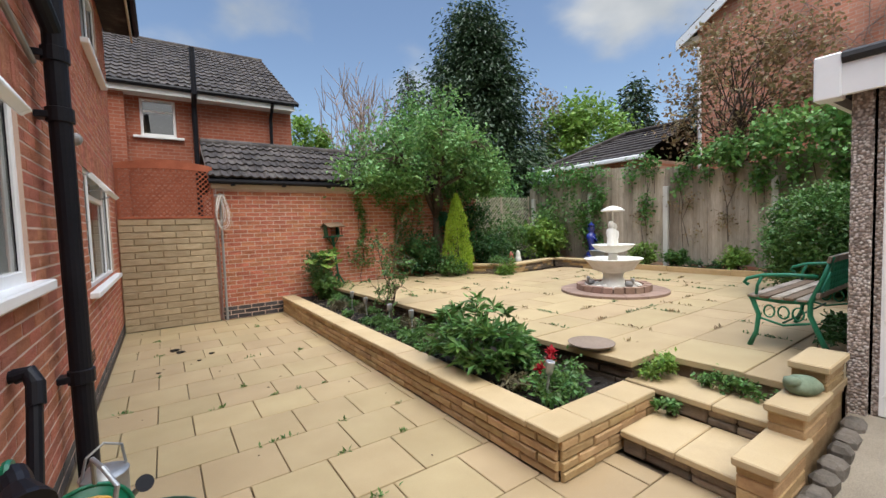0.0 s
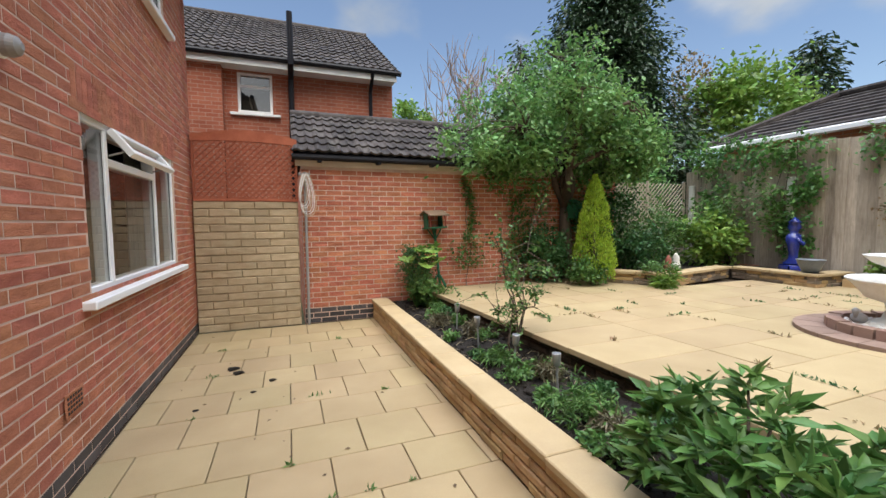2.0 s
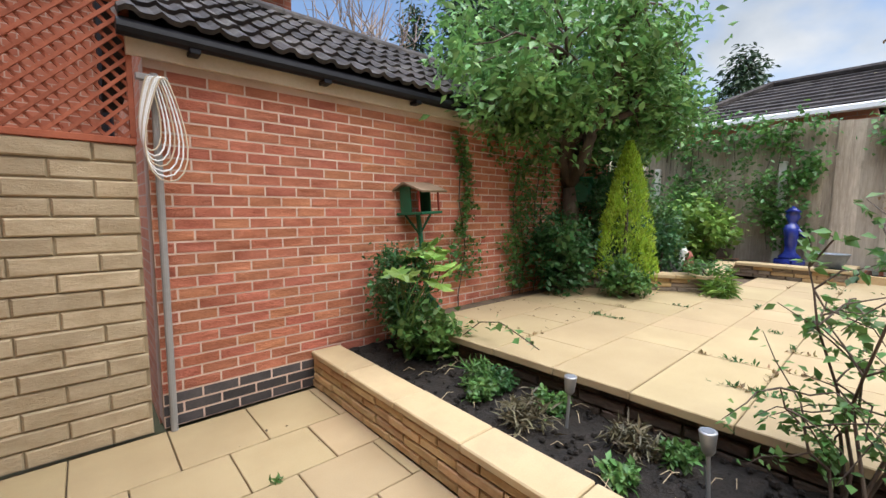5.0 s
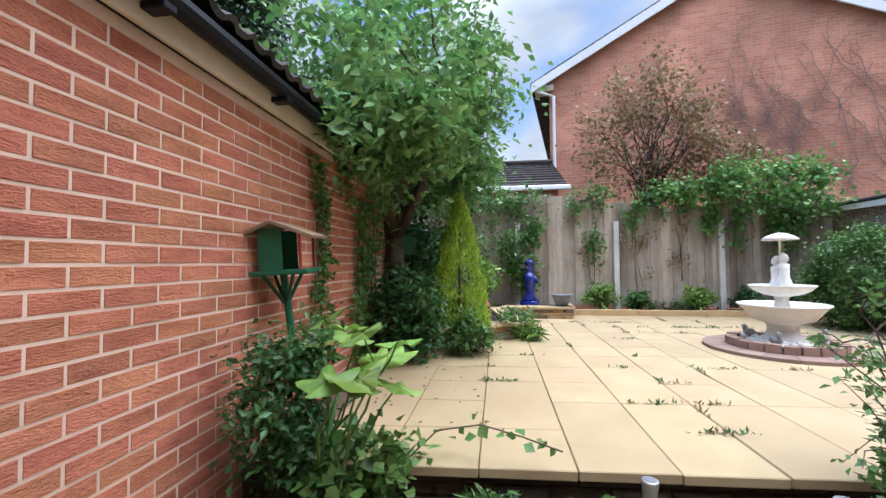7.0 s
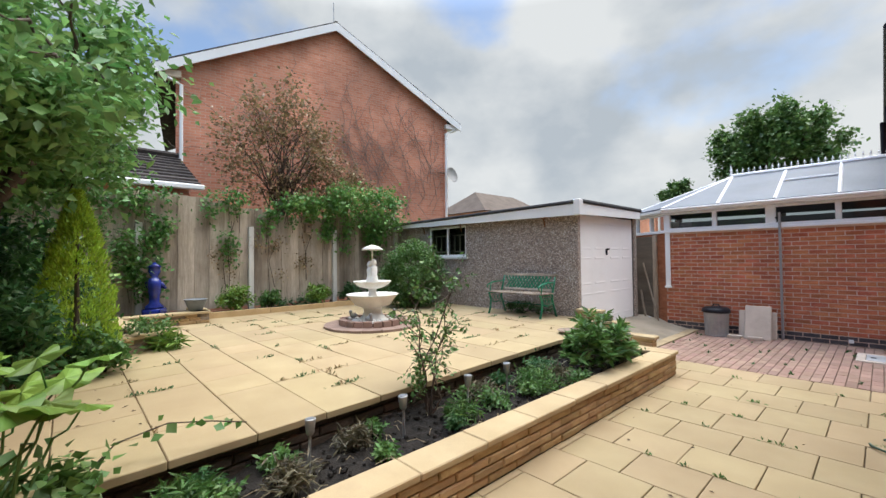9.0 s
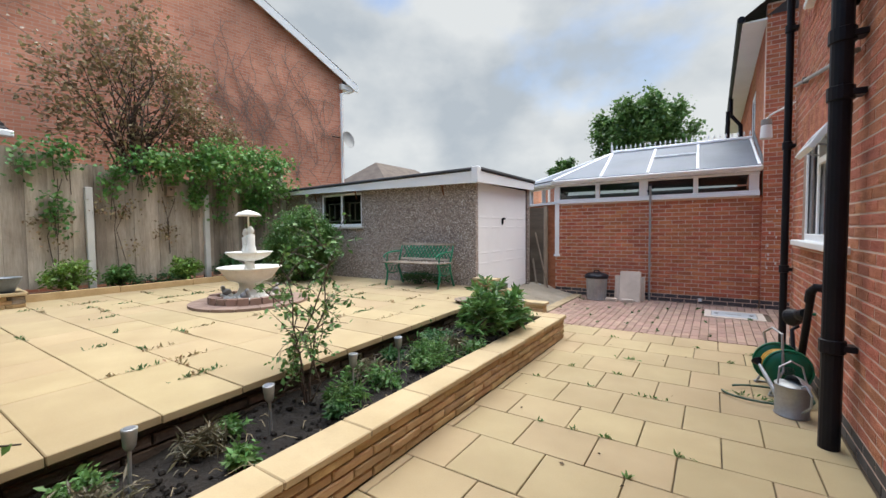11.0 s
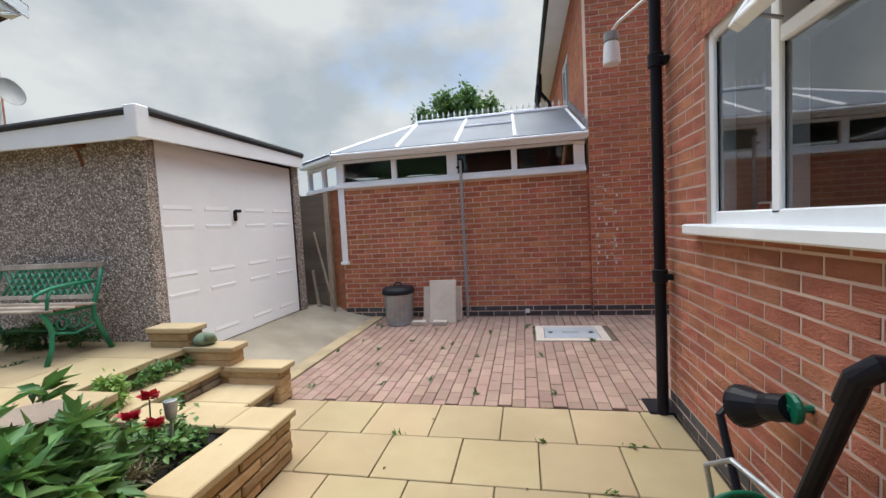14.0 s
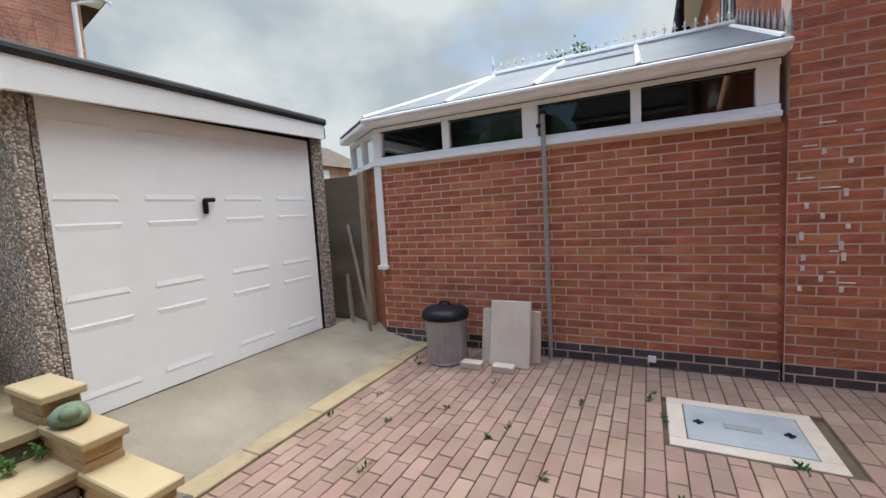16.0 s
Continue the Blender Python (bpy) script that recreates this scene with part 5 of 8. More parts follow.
bench = thing("garden_bench", "green cast-iron and timber garden bench by the garage wall", "bench", pose(4.50, 1.30, UP))
for x in (0.03, 1.17):
    part("cast_end", cast_end(x), BENCHGREEN, bench, "green painted cast-iron end")
for i in range(5):
    part("seat_slat", Mesh().box(-0.01, 1.21, 0.13 + 0.078 * i, 0.195 + 0.078 * i, 0.405, 0.425, 0.004), WOOD if i % 2 else FENCE, bench)
bk = pose(0, 0.075, 0.44, 12, 0, 0)
part("back_rail", Mesh(bk).box(0.0, 1.20, -0.012, 0.012, 0.27, 0.32, 0.004), FENCE, bench, "bleached timber rail")
part("back_rail", Mesh(bk).box(0.0, 1.20, -0.012, 0.012, 0.0, 0.04, 0.004), FENCE, bench)
lat = Mesh(bk)
for way in (1, -1):
    for k in range(-3, 20):
        xa = 0.05 + k * 0.075
        xb = xa + way * 0.17
        if min(xa, xb) < 0.04 or max(xa, xb) > 1.16:
            continue
        lat.tube([(xa, 0, 0.04), (xb, 0, 0.27)], 0.011, 5)
part("back_lattice", lat, BENCHGREEN, bench, "green cast lattice back")
part("stretcher", Mesh().tube([(0.03, 0.28, 0.22), (1.17, 0.28, 0.22)], 0.008, 6), GREEN, bench)

# ---- fountain ----
fo = thing("fountain", "white two-tier stone fountain with a figure under a parasol", "fountain", pose(6.15, 4.08, UP))
PINK = surface("dull_pink_paving", (0.19, 0.125, 0.095), (0.29, 0.20, 0.155), 0.9, 4, 80, 0.3, 0.003, vary=0.1)
for i in range(16):
    a0, a1 = 2 * math.pi * i / 16 + 0.006, 2 * math.pi * (i + 1) / 16 - 0.006
    q = [(r * math.cos(a), r * math.sin(a)) for r, aa in ((0.42, (a0, a1)), (0.76, (a1, (a0 + a1) / 2, a0))) for a in aa]
    part("paving_segment", Mesh().prism(q, 0.0, 0.035), PINK, fo)
for i in range(22):
    a0, a1 = 2 * math.pi * i / 22 + 0.02, 2 * math.pi * (i + 1) / 22 - 0.02
    q = [(0.42 * math.cos(a0), 0.42 * math.sin(a0)), (0.53 * math.cos(a0), 0.53 * math.sin(a0)), (0.53 * math.cos(a1), 0.53 * math.sin(a1)), (0.42 * math.cos(a1), 0.42 * math.sin(a1))]
    part("kerb_block", Mesh().prism(q, 0.035, 0.115 + 0.004 * (i % 3)), BLOCK, fo)
rk = Mesh()
r3 = random.Random(8)
for i in range(70):
    a, r = r3.uniform(0, 6.28), r3.uniform(0.2, 0.42)
    s = r3.uniform(0.018, 0.045)
    rk.lathe([(s * 0.6, -s * 0.5), (s, 0), (s * 0.7, s * 0.6), (s * 0.2, s * 0.8)], 7, (r * math.cos(a), r * math.sin(a), 0.09), lambda t_, k, q=i: 1 + 0.25 * math.sin(2 * t_ + q))
tagged(part("pebble_bed", rk, STONEWHITE, fo), kind="stuff")
part("basin_floor", Mesh().lathe([(0.42, 0.035), (0.42, 0.08)], 24), PINK, fo)
pd = Mesh().lathe([(0.26, 0.03), (0.25, 0.09), (0.17, 0.14), (0.14, 0.22), (0.15, 0.28), (0.2, 0.32)], 32)
pd.smooth = True
part("pedestal", pd, STONEWHITE, fo)
b1 = Mesh().lathe([(0.14, 0.28), (0.28, 0.33), (0.33, 0.40), (0.37, 0.46), (0.405, 0.485), (0.405, 0.50), (0.38, 0.49), (0.34, 0.44), (0.2, 0.40), (0.02, 0.39)], 48, (0, 0, 0), lambda a, i: 1 + (0.03 * abs(math.cos(6 * a)) if 2 < i < 7 else 0))
b1.smooth = True
part("lower_bowl", b1, STONEWHITE, fo, "wide scalloped bowl")
st2 = Mesh().lathe([(0.1, 0.39), (0.075, 0.45), (0.06, 0.55), (0.08, 0.60)], 20)
st2.smooth = True
part("stem", st2, STONEWHITE, fo)
b2 = Mesh().lathe([(0.07, 0.58), (0.16, 0.60), (0.24, 0.64), (0.29, 0.69), (0.30, 0.705), (0.27, 0.70), (0.2, 0.65), (0.02, 0.64)], 40, (0, 0, 0), lambda a, i: 1 + (0.03 * abs(math.cos(5 * a)) if 1 < i < 6 else 0))
b2.smooth = True
part("upper_bowl", b2, STONEWHITE, fo, "small scalloped bowl")
fg = Mesh()
for ox, oy, h_ in ((-0.045, 0.0, 0.40), (0.05, 0.01, 0.37)):
    fg.lathe([(0.075, 0.64), (0.07, 0.72), (0.055, 0.80), (0.06, 0.88), (0.055, 0.93), (0.025, 0.955), (0.04, 0.975), (0.045, 1.0), (0.035, 1.04), (0.01, 1.06)], 14, (ox, oy, (h_ - 0.4)), lambda a, i: 1 + 0.15 * math.sin(2 * a + i))
fg.tube([(0.09, 0.0, 0.88), (0.06, 0.03, 0.8), (0.0, 0.05, 0.82)], 0.02, 6)
fg.smooth = True
part("figure", fg, STONEWHITE, fo, "white stone figure group")
pa = Mesh().lathe([(0.012, 0.98), (0.012, 1.2), (0.16, 1.2), (0.165, 1.215), (0.12, 1.25), (0.05, 1.275), (0.01, 1.285)], 24, (0, 0, 0), lambda a, i: 1 + (0.05 * math.cos(8 * a) if i in (2, 3) else 0))
pa.smooth = True
part("parasol", pa, STONEWHITE, fo, "domed stone parasol")
for a in (0.6, 2.4, 4.4):
    d = Mesh().lathe([(0.03, 0), (0.06, 0.03), (0.055, 0.07), (0.02, 0.09)], 12).lathe([(0.012, 0.05), (0.022, 0.09), (0.03, 0.12), (0.01, 0.14)], 10, (0.05, 0, 0))
    d.smooth = True
    part("duck", d, GREYPLASTIC, fo, "small grey duck ornament").matrix_basis = pose(0.33 * math.cos(a), 0.33 * math.sin(a), 0.10, 0, 0, math.degrees(a) + 40)

# ---- planter, edging, statue, pots ----
pl = thing("stone_planter", "low split-stone planter with buff coping in the terrace corner", "planter")
outline = [(5.75, 8.05), (6.64, 6.80), (8.42, 7.12), (8.45, 5.88), (9.28, 5.84)]
r5 = random.Random(31)
for (ax, ay), (bx, by) in zip(outline, outline[1:]):
    L_ = math.hypot(bx - ax, by - ay)
    m_ = pose(ax, ay, UP, 0, 0, math.degrees(math.atan2(by - ay, bx - ax)))
    for k in range(3):
        u = -0.1 * (k % 2)
        while u < L_:
            wd = r5.uniform(0.14, 0.3)
            a, b = max(u, 0), min(u + wd, L_)
            if b - a > 0.04:
                part("walling_stone", Mesh(m_).box(a + 0.003, b - 0.003, 0.02 + r5.uniform(-0.01, 0.01), 0.14, 0.052 * k, 0.052 * k + 0.049, 0.007), GREYSTONE if r5.random() < 0.6 else WALLSTONE, pl)
            u += wd
    nn = max(1, round(L_ / 0.6))
    for k in range(nn):
        part("coping_slab", Mesh(m_).box(L_ * k / nn + 0.003, L_ * (k + 1) / nn - 0.003, -0.02, 0.24, 0.16, 0.205, 0.006), CAP, pl)
part("soil", Mesh().prism([(5.95, 8.1), (6.85, 6.98), (8.5, 7.3), (8.6, 6.0), (9.35, 5.95), (9.35, 8.9), (5.95, 8.9)], UP - 0.02, UP + 0.15), SOIL, pl)
ed = thing("timber_edging", "sandy timber edging of the bed under the fence", "edging")
for i in range(4):
    part("board", Mesh().box(8.93, 8.985, 1.3 + i * 1.13, 2.425 + i * 1.13, UP - 0.02, UP + 0.105 + 0.006 * (i % 2), 0.006), EDGING, ed)
structure("bed_fence", Mesh().box(8.985, 9.5, 1.2, 5.85, UP - 0.1, UP + 0.07), SOIL, "dark soil bed along the fence", "soil")
soilbed = Mesh()
nx, ny = 14, 90
sv = []
for j in range(ny + 1):
    for i in range(nx + 1):
        x, y = 2.555 + 0.87 * i / nx, 2.15 + 6.34 * j / ny
        sv.append((x, y, 0.225 + 0.03 * noise.noise((x * 3, y * 3, 0)) + 0.03 * noise.noise((x * 11, y * 11, 3)) + 0.02 * i / nx))
soilbed.add(sv, [(j * (nx + 1) + i, j * (nx + 1) + i + 1, (j + 1) * (nx + 1) + i + 1, (j + 1) * (nx + 1) + i) for j in range(ny) for i in range(nx)])
soilbed.smooth = True
structure("soil_bed", soilbed, SOIL, "dark crumbly soil of the raised bed", "soil")
clods = Mesh()
r6 = random.Random(12)
for i in range(900):
    x, y, s = r6.uniform(2.6, 3.4), r6.uniform(2.25, 8.4), r6.uniform(0.006, 0.022)
    clods.lathe([(s * 0.7, -s * 0.4), (s, 0), (s * 0.6, s * 0.7)], 5, (x, y, 0.235 + 0.03 * noise.noise((x * 3, y * 3, 0)) + 0.02 * (x - 2.55) / 0.87), lambda a, k, q=i: 1 + 0.3 * math.sin(a + q))
tagged(part("soil_clods", clods, SOIL), "loose dark clods on the raised bed", "soil", "", "stuff")

stt = Mesh().box(-0.14, 0.14, -0.14, 0.14, 0.0, 0.10, 0.015).lathe([(0.12, 0.10), (0.13, 0.13), (0.07, 0.2), (0.075, 0.3), (0.10, 0.42), (0.12, 0.52), (0.10, 0.60), (0.05, 0.64), (0.065, 0.68), (0.085, 0.74), (0.07, 0.80), (0.1, 0.815), (0.055, 0.86), (0.01, 0.9)], 20, (0, 0, 0), lambda a, i: 1 + 0.12 * math.sin(2 * a + i * 0.7))
stt.tube([(0.1, 0.02, 0.55), (0.14, -0.06, 0.45), (0.06, -0.12, 0.47)], 0.028, 8).tube([(-0.1, 0.02, 0.55), (-0.14, -0.06, 0.45), (-0.05, -0.12, 0.47)], 0.028, 8)
stt.smooth = True
tagged(part("blue_statue", stt, BLUE), "glossy blue ceramic figure standing on the planter", "statue").matrix_basis = pose(9.14, 6.58, UP + 0.15, 0, 0, 60)
bowl = thing("plant_pot", "grey glazed bowl on the planter coping", "pot", pose(8.62, 6.06, UP + 0.205))
bw = Mesh().lathe([(0.09, 0), (0.1, 0.01), (0.15, 0.12), (0.175, 0.19), (0.185, 0.20), (0.16, 0.19), (0.13, 0.14), (0.02, 0.13)], 26)
bw.smooth = True
part("bowl", bw, surface("blue_grey_glaze", (0.12, 0.14, 0.16), (0.22, 0.24, 0.26), 0.4, 6, 40, 0.1, 0.001), bowl)
gn = Mesh().lathe([(0.07, 0), (0.09, 0.03), (0.07, 0.1), (0.05, 0.15), (0.055, 0.19), (0.045, 0.24), (0.01, 0.29)], 14, (0, 0, 0), lambda a, i: 1 + 0.1 * math.sin(2 * a + i))
gn.smooth = True
tagged(part("garden_figure", gn, STONEWHITE), "small pale stone figure among the plants", "ornament").matrix_basis = pose(7.62, 7.55, UP + 0.15)
gn2 = Mesh().lathe([(0.06, 0), (0.08, 0.03), (0.07, 0.1), (0.05, 0.16), (0.05, 0.2), (0.01, 0.28)], 12)
gn2.smooth = True
tagged(part("garden_figure", gn2, surface("faded_red_clay", (0.25, 0.07, 0.05), (0.34, 0.12, 0.09), 0.8)), "small red clay figure among the plants", "ornament").matrix_basis = pose(7.2, 7.35, UP + 0.15)
dish = Mesh().lathe([(0.1, 0), (0.13, 0.005), (0.185, 0.04), (0.19, 0.048), (0.18, 0.045), (0.12, 0.015), (0.01, 0.012)], 26)
dish.smooth = True
tagged(part("bird_bath_dish", dish, surface("brown_stone_dish", (0.16, 0.12, 0.09), (0.26, 0.20, 0.15), 0.85)), "shallow brown stone dish on the terrace edge", "dish").matrix_basis = pose(3.50, 2.58, UP)

# ---- fence along the back ----
fn = thing("board_fence", "weathered grey close-board fence with pale concrete posts", "fence")
r7 = random.Random(17)
y = 1.22
while y < 8.8:
    wd = r7.uniform(0.12, 0.155)
    lean = r7.uniform(-0.012, 0.012)
    h_ = 2.62 + 0.14 * math.sin(y * 1.1 + 0.6) + r7.uniform(-0.04, 0.04)
    z0 = UP + 0.12 + r7.uniform(-0.03, 0.05)
    x0 = 9.42 + 0.012 * (int(y * 7) % 2)
    bd_ = Mesh().add([(x0, y, z0), (x0 + 0.018, y, z0), (x0 + 0.018, y + wd + 0.008, z0), (x0, y + wd + 0.008, z0), (x0 + lean, y + lean, h_), (x0 + lean + 0.018, y + lean, h_), (x0 + lean + 0.018, y + wd + 0.008 + lean, h_ - r7.uniform(0, 0.03)), (x0 + lean, y + wd + 0.008 + lean, h_)],
                     [(0, 1, 2, 3), (4, 7, 6, 5), (0, 4, 5, 1), (1, 5, 6, 2), (2, 6, 7, 3), (3, 7, 4, 0)])
    part("board", bd_, FENCE, fn)
    y += wd
for y in (1.25, 3.05, 4.92, 6.78, 8.65):
    part("post", Mesh().box(9.34, 9.42, y - 0.05, y + 0.05, UP - 0.05, 2.2, 0.008), POSTCON, fn, "pale concrete post")
for z in (1.0, 1.7, 2.35):
    part("rail", Mesh().box(9.45, 9.52, 1.25, 8.7, z, z + 0.07), WOOD, fn)
bx = thing("bird_box", "small weathered nest box on the fence", "bird box", pose(9.40, 3.72, 2.12))
nest = part("body", Mesh().box(-0.12, 0.0, -0.07, 0.07, 0, 0.2, 0.004), WOOD, bx)
part("roof", Mesh(pose(0, 0, 0.2, 0, -14, 0)).box(-0.16, 0.01, -0.085, 0.085, 0, 0.018, 0.003), WOOD, bx)
part("hole", Mesh().tube([(-0.122, 0, 0.13), (-0.118, 0, 0.13)], 0.02, 10), BLACK, nest)
LATTICE = surface("pale_lattice_timber", (0.32, 0.27, 0.20), (0.48, 0.42, 0.33), 0.85, 4, 40, 0.3, 0.002)
lt = thing("diamond_lattice", "pale diamond lattice panel closing the terrace corner", "lattice", pose(7.2, 8.85, UP + 0.3))
for way in (1, -1):
    for k in range(-16, 26):
        xa = k * 0.1
        a, b = Vector((xa, 0, 0)), Vector((xa + way * 1.5, 0, 1.5))
        t0 = max(0, (0 - a.x) / (b.x - a.x)) if way > 0 else max(0, (2.2 - a.x) / (b.x - a.x))
        t1 = min(1, (2.2 - a.x) / (b.x - a.x)) if way > 0 else min(1, (0 - a.x) / (b.x - a.x))
        if t1 - t0 > 0.04:
            part("slat", Mesh().tube([tuple(a.lerp(b, t0)), tuple(a.lerp(b, t1))], 0.012, 4), LATTICE, lt)
part("frame", Mesh().box(0, 0.04, -0.02, 0.02, -0.1, 1.55).box(2.16, 2.2, -0.02, 0.02, -0.1, 1.55).box(1.1, 1.14, -0.02, 0.02, -0.1, 1.55), LATTICE, lt)

# ---- bird table by the wall, green box on the tree ----
REDP = surface("red_inside", (0.25, 0.04, 0.03), (0.32, 0.06, 0.04), 0.7)
bt = thing("bird_table", "dark green wooden bird table with a pitched roof", "bird table", pose(3.40, 8.34, 0.31, 2, -3, -80) @ Matrix.Diagonal((0.88, 0.88, 1.0, 1.0)))
part("pole", Mesh().tube([(0.08, 0, 0.14), (0.0, 0, 1.06)], 0.025, 8), GREEN, bt)
for a in range(4):
    c, s = math.cos(a * math.pi / 2 + 0.78), math.sin(a * math.pi / 2 + 0.78)
    part("brace", Mesh().tube([(0.01, 0, 0.88), (0.13 * c, 0.13 * s, 1.06)], 0.012, 6), GREEN, bt)
for a in range(3):
    c, s = math.cos(a * 2.09), math.sin(a * 2.09)
    part("foot", Mesh().tube([(0.07, 0, 0.34), (0.08 + 0.2 * c, 0.2 * s, 0.145)], 0.018, 6), GREEN, bt)
part("tray", Mesh().box(-0.2, 0.2, -0.16, 0.16, 1.06, 1.085, 0.004), GREEN, bt)
for y in (-0.15, 0.15):
    part("side", Mesh().box(-0.09, 0.05, y - 0.008, y + 0.008, 1.085, 1.31), GREEN, bt)
    part("corner_post", Mesh().box(0.15, 0.165, y - 0.008, y + 0.008, 1.085, 1.275), REDP, bt)
part("back", Mesh().box(-0.17, -0.155, -0.14, 0.14, 1.085, 1.25), REDP, bt, "red painted back")
for sx in (1, -1):
    part("roof_board", Mesh(pose(0, 0, 1.345, 0, sx * 20, 0)).box(min(0, sx * 0.26), max(0, sx * 0.26), -0.20, 0.20, -0.010, 0.010, 0.003), WOOD, bt, "brown felted roof board")
gbx = thing("nest_box", "green wooden nest box hung on the tree trunk", "bird box", pose(5.96, 8.28, 1.62, 0, 0, 20))
part("body", Mesh().box(-0.12, 0.12, -0.12, 0.1, -0.1, 0.14, 0.006), GREEN, gbx)
part("roof", Mesh(pose(0, 0, 0.15, 0, 18, 0)).box(-0.17, 0.17, -0.16, 0.13, 0, 0.02, 0.004), GREEN, gbx)


# ---- solar lights in the bed ----
def solar(x, y, lean):
    s = thing("solar_light", "small steel solar stake light in the bed", "garden light", pose(x, y, 0.22, lean, lean * 0.6, 0) @ Matrix.Scale(0.8, 4), "solar lights in the bed")
    part("stake", Mesh().tube([(0, 0, -0.03), (0, 0, 0.28)], 0.011, 8), GREYMETAL, s)
    h = Mesh().lathe([(0.02, 0.26), (0.032, 0.28), (0.038, 0.34), (0.042, 0.375), (0.042, 0.385), (0.03, 0.386)], 18)
    h.smooth = True
    head = part("head", h, GREYMETAL, s)
    part("panel", Mesh().lathe([(0.03, 0.386), (0.03, 0.389)], 18), DARKPANEL, head, "dark solar panel")
    return s


DARKPANEL = surface("dark_panel", (0.12, 0.13, 0.15), (0.2, 0.21, 0.23), 0.3, 3, 20, 0.02, 0.0005)
for x, y, ln in ((2.98, 6.59, 2), (2.93, 5.9, -3), (2.94, 5.23, 3), (2.97, 4.67, -2), (2.78, 2.45, 6)):
    solar(x, y, ln)

# ---- conservatory ----
cv = thing("conservatory", "white-framed conservatory with a tinted panel roof", "conservatory")
zb, zt = 1.98, 2.40


def cpart(name, *a, lab=""):
    return part(name, Mesh(CW.m()).box(*a, 0.006), WHITE, cv, lab)


cpart("cill", 0.02, 3.65, -0.06, 0.05, zb, zb + 0.045, lab="white cill")
cpart("bottom_rail", 0.02, 3.62, -0.08, 0.0, zb + 0.045, zb + 0.10)
cpart("top_rail", 0.02, 3.62, -0.08, 0.0, zt - 0.05, zt)
for a, b in ((0.03, 0.17), (0.93, 1.01), (1.78, 1.93), (2.69, 2.77), (3.53, 3.62)):
    cpart("mullion", a, b, -0.08, 0.0, zb + 0.10, zt - 0.05)
for a, b in ((0.17, 0.93), (1.01, 1.78), (1.93, 2.69), (2.77, 3.53)):
    part("pane", Mesh(CW.m()).add([(a, -0.04, zb + 0.1), (b, -0.04, zb + 0.1), (b, -0.04, zt - 0.05), (a, -0.04, zt - 0.05)], [(0, 1, 2, 3)]), DARKGLASS, cv).visible_shadow = False
    part("gasket", Mesh(CW.m()).box(a, b, -0.02, 0.002, zb + 0.098, zb + 0.106).box(a, b, -0.02, 0.002, zt - 0.056, zt - 0.048), BLACK, cv)
for a, b in ((0.0, 0.06), (0.50, 0.56), (1.04, 1.1)):
    part("bay_mullion", Mesh(CL.m()).box(a, b, -0.08, 0.0, zb + 0.04, zt, 0.004), WHITE, cv)
part("bay_rail", Mesh(CL.m()).box(0, 1.1, -0.06, 0.04, zb, zb + 0.06, 0.004).box(0, 1.1, -0.08, 0.0, zt - 0.05, zt, 0.004), WHITE, cv)
for a, b in ((0.06, 0.50), (0.56, 1.04)):
    part("pane", Mesh(CL.m()).add([(a, -0.04, zb + 0.06), (b, -0.04, zb + 0.06), (b, -0.04, zt - 0.05), (a, -0.04, zt - 0.05)], [(0, 1, 2, 3)]), DARKGLASS, cv).visible_shadow = False
part("gutter", Mesh().box(0.07, 3.72, -1.67, -1.53, 2.40, 2.475, 0.02).box(0.07, 3.74, -1.66, -1.50, 2.445, 2.485, 0.01), WHITE, cv, "white box gutter")
part("bay_gutter", Mesh(CL.m()).box(-0.03, 1.12, -0.01, 0.13, 2.40, 2.48, 0.02), WHITE, cv)
e1, e2 = Vector((3.72, -1.53, 2.48)), Vector((4.64, -2.22, 2.48))
r0, r1 = Vector((0.10, -3.5, 3.27)), Vector((2.87, -3.5, 3.27))
e3, e4 = Vector((4.64, -4.4, 2.48)), Vector((0.10, -5.2, 2.48))


def flat(name, pts, mat_, lab=""):
    n_ = (pts[1] - pts[0]).cross(pts[2] - pts[0]).normalized() * 0.02
    k = len(pts)
    return part(name, Mesh().add([tuple(p) for p in pts] + [tuple(p - n_) for p in pts], [tuple(range(k)), tuple(range(2 * k - 1, k - 1, -1))] + [(i, (i + 1) % k, k + (i + 1) % k, k + i) for i in range(k)]), mat_, cv, lab)


ee = [0.12, 1.02, 1.85, 2.72]
rr = [0.14, 1.08, 1.92, 2.87]
for i in range(3):
    flat("roof_panel", [Vector((ee[i], -1.53, 2.48)), Vector((ee[i + 1], -1.53, 2.48)), Vector((rr[i + 1], -3.5, 3.27)), Vector((rr[i], -3.5, 3.27))], POLY, "tinted translucent roof panel")
flat("roof_panel", [Vector((ee[3], -1.53, 2.48)), e1, r1], POLY)
flat("roof_panel", [e1, e2, r1], POLY)
flat("roof_panel", [e2, e3, r1], POLY)
flat("roof_panel", [e3, e4, r0, r1], POLY)
for a, b in [(Vector((ee[i], -1.53, 2.495)), Vector((rr[i], -3.5, 3.285))) for i in range(4)] + [(e1 + Vector((0, 0, 0.015)), r1 + Vector((0, 0, 0.015))), (e2 + Vector((0, 0, 0.015)), r1 + Vector((0, 0, 0.015)))]:
    part("glazing_bar", Mesh().tube([tuple(a), tuple(b)], 0.028, 6), WHITE, cv, "white glazing bar")
part("ridge", Mesh().tube([(0.08, -3.5, 3.30), (2.89, -3.5, 3.30)], 0.05, 8), WHITE, cv, "white ridge")
def on_roof(x, f, up=0.025):
    """A point of the front slope at x and the share f of the way up."""
    return (x, -1.53 - 1.97 * f, 2.48 + 0.79 * f + up)


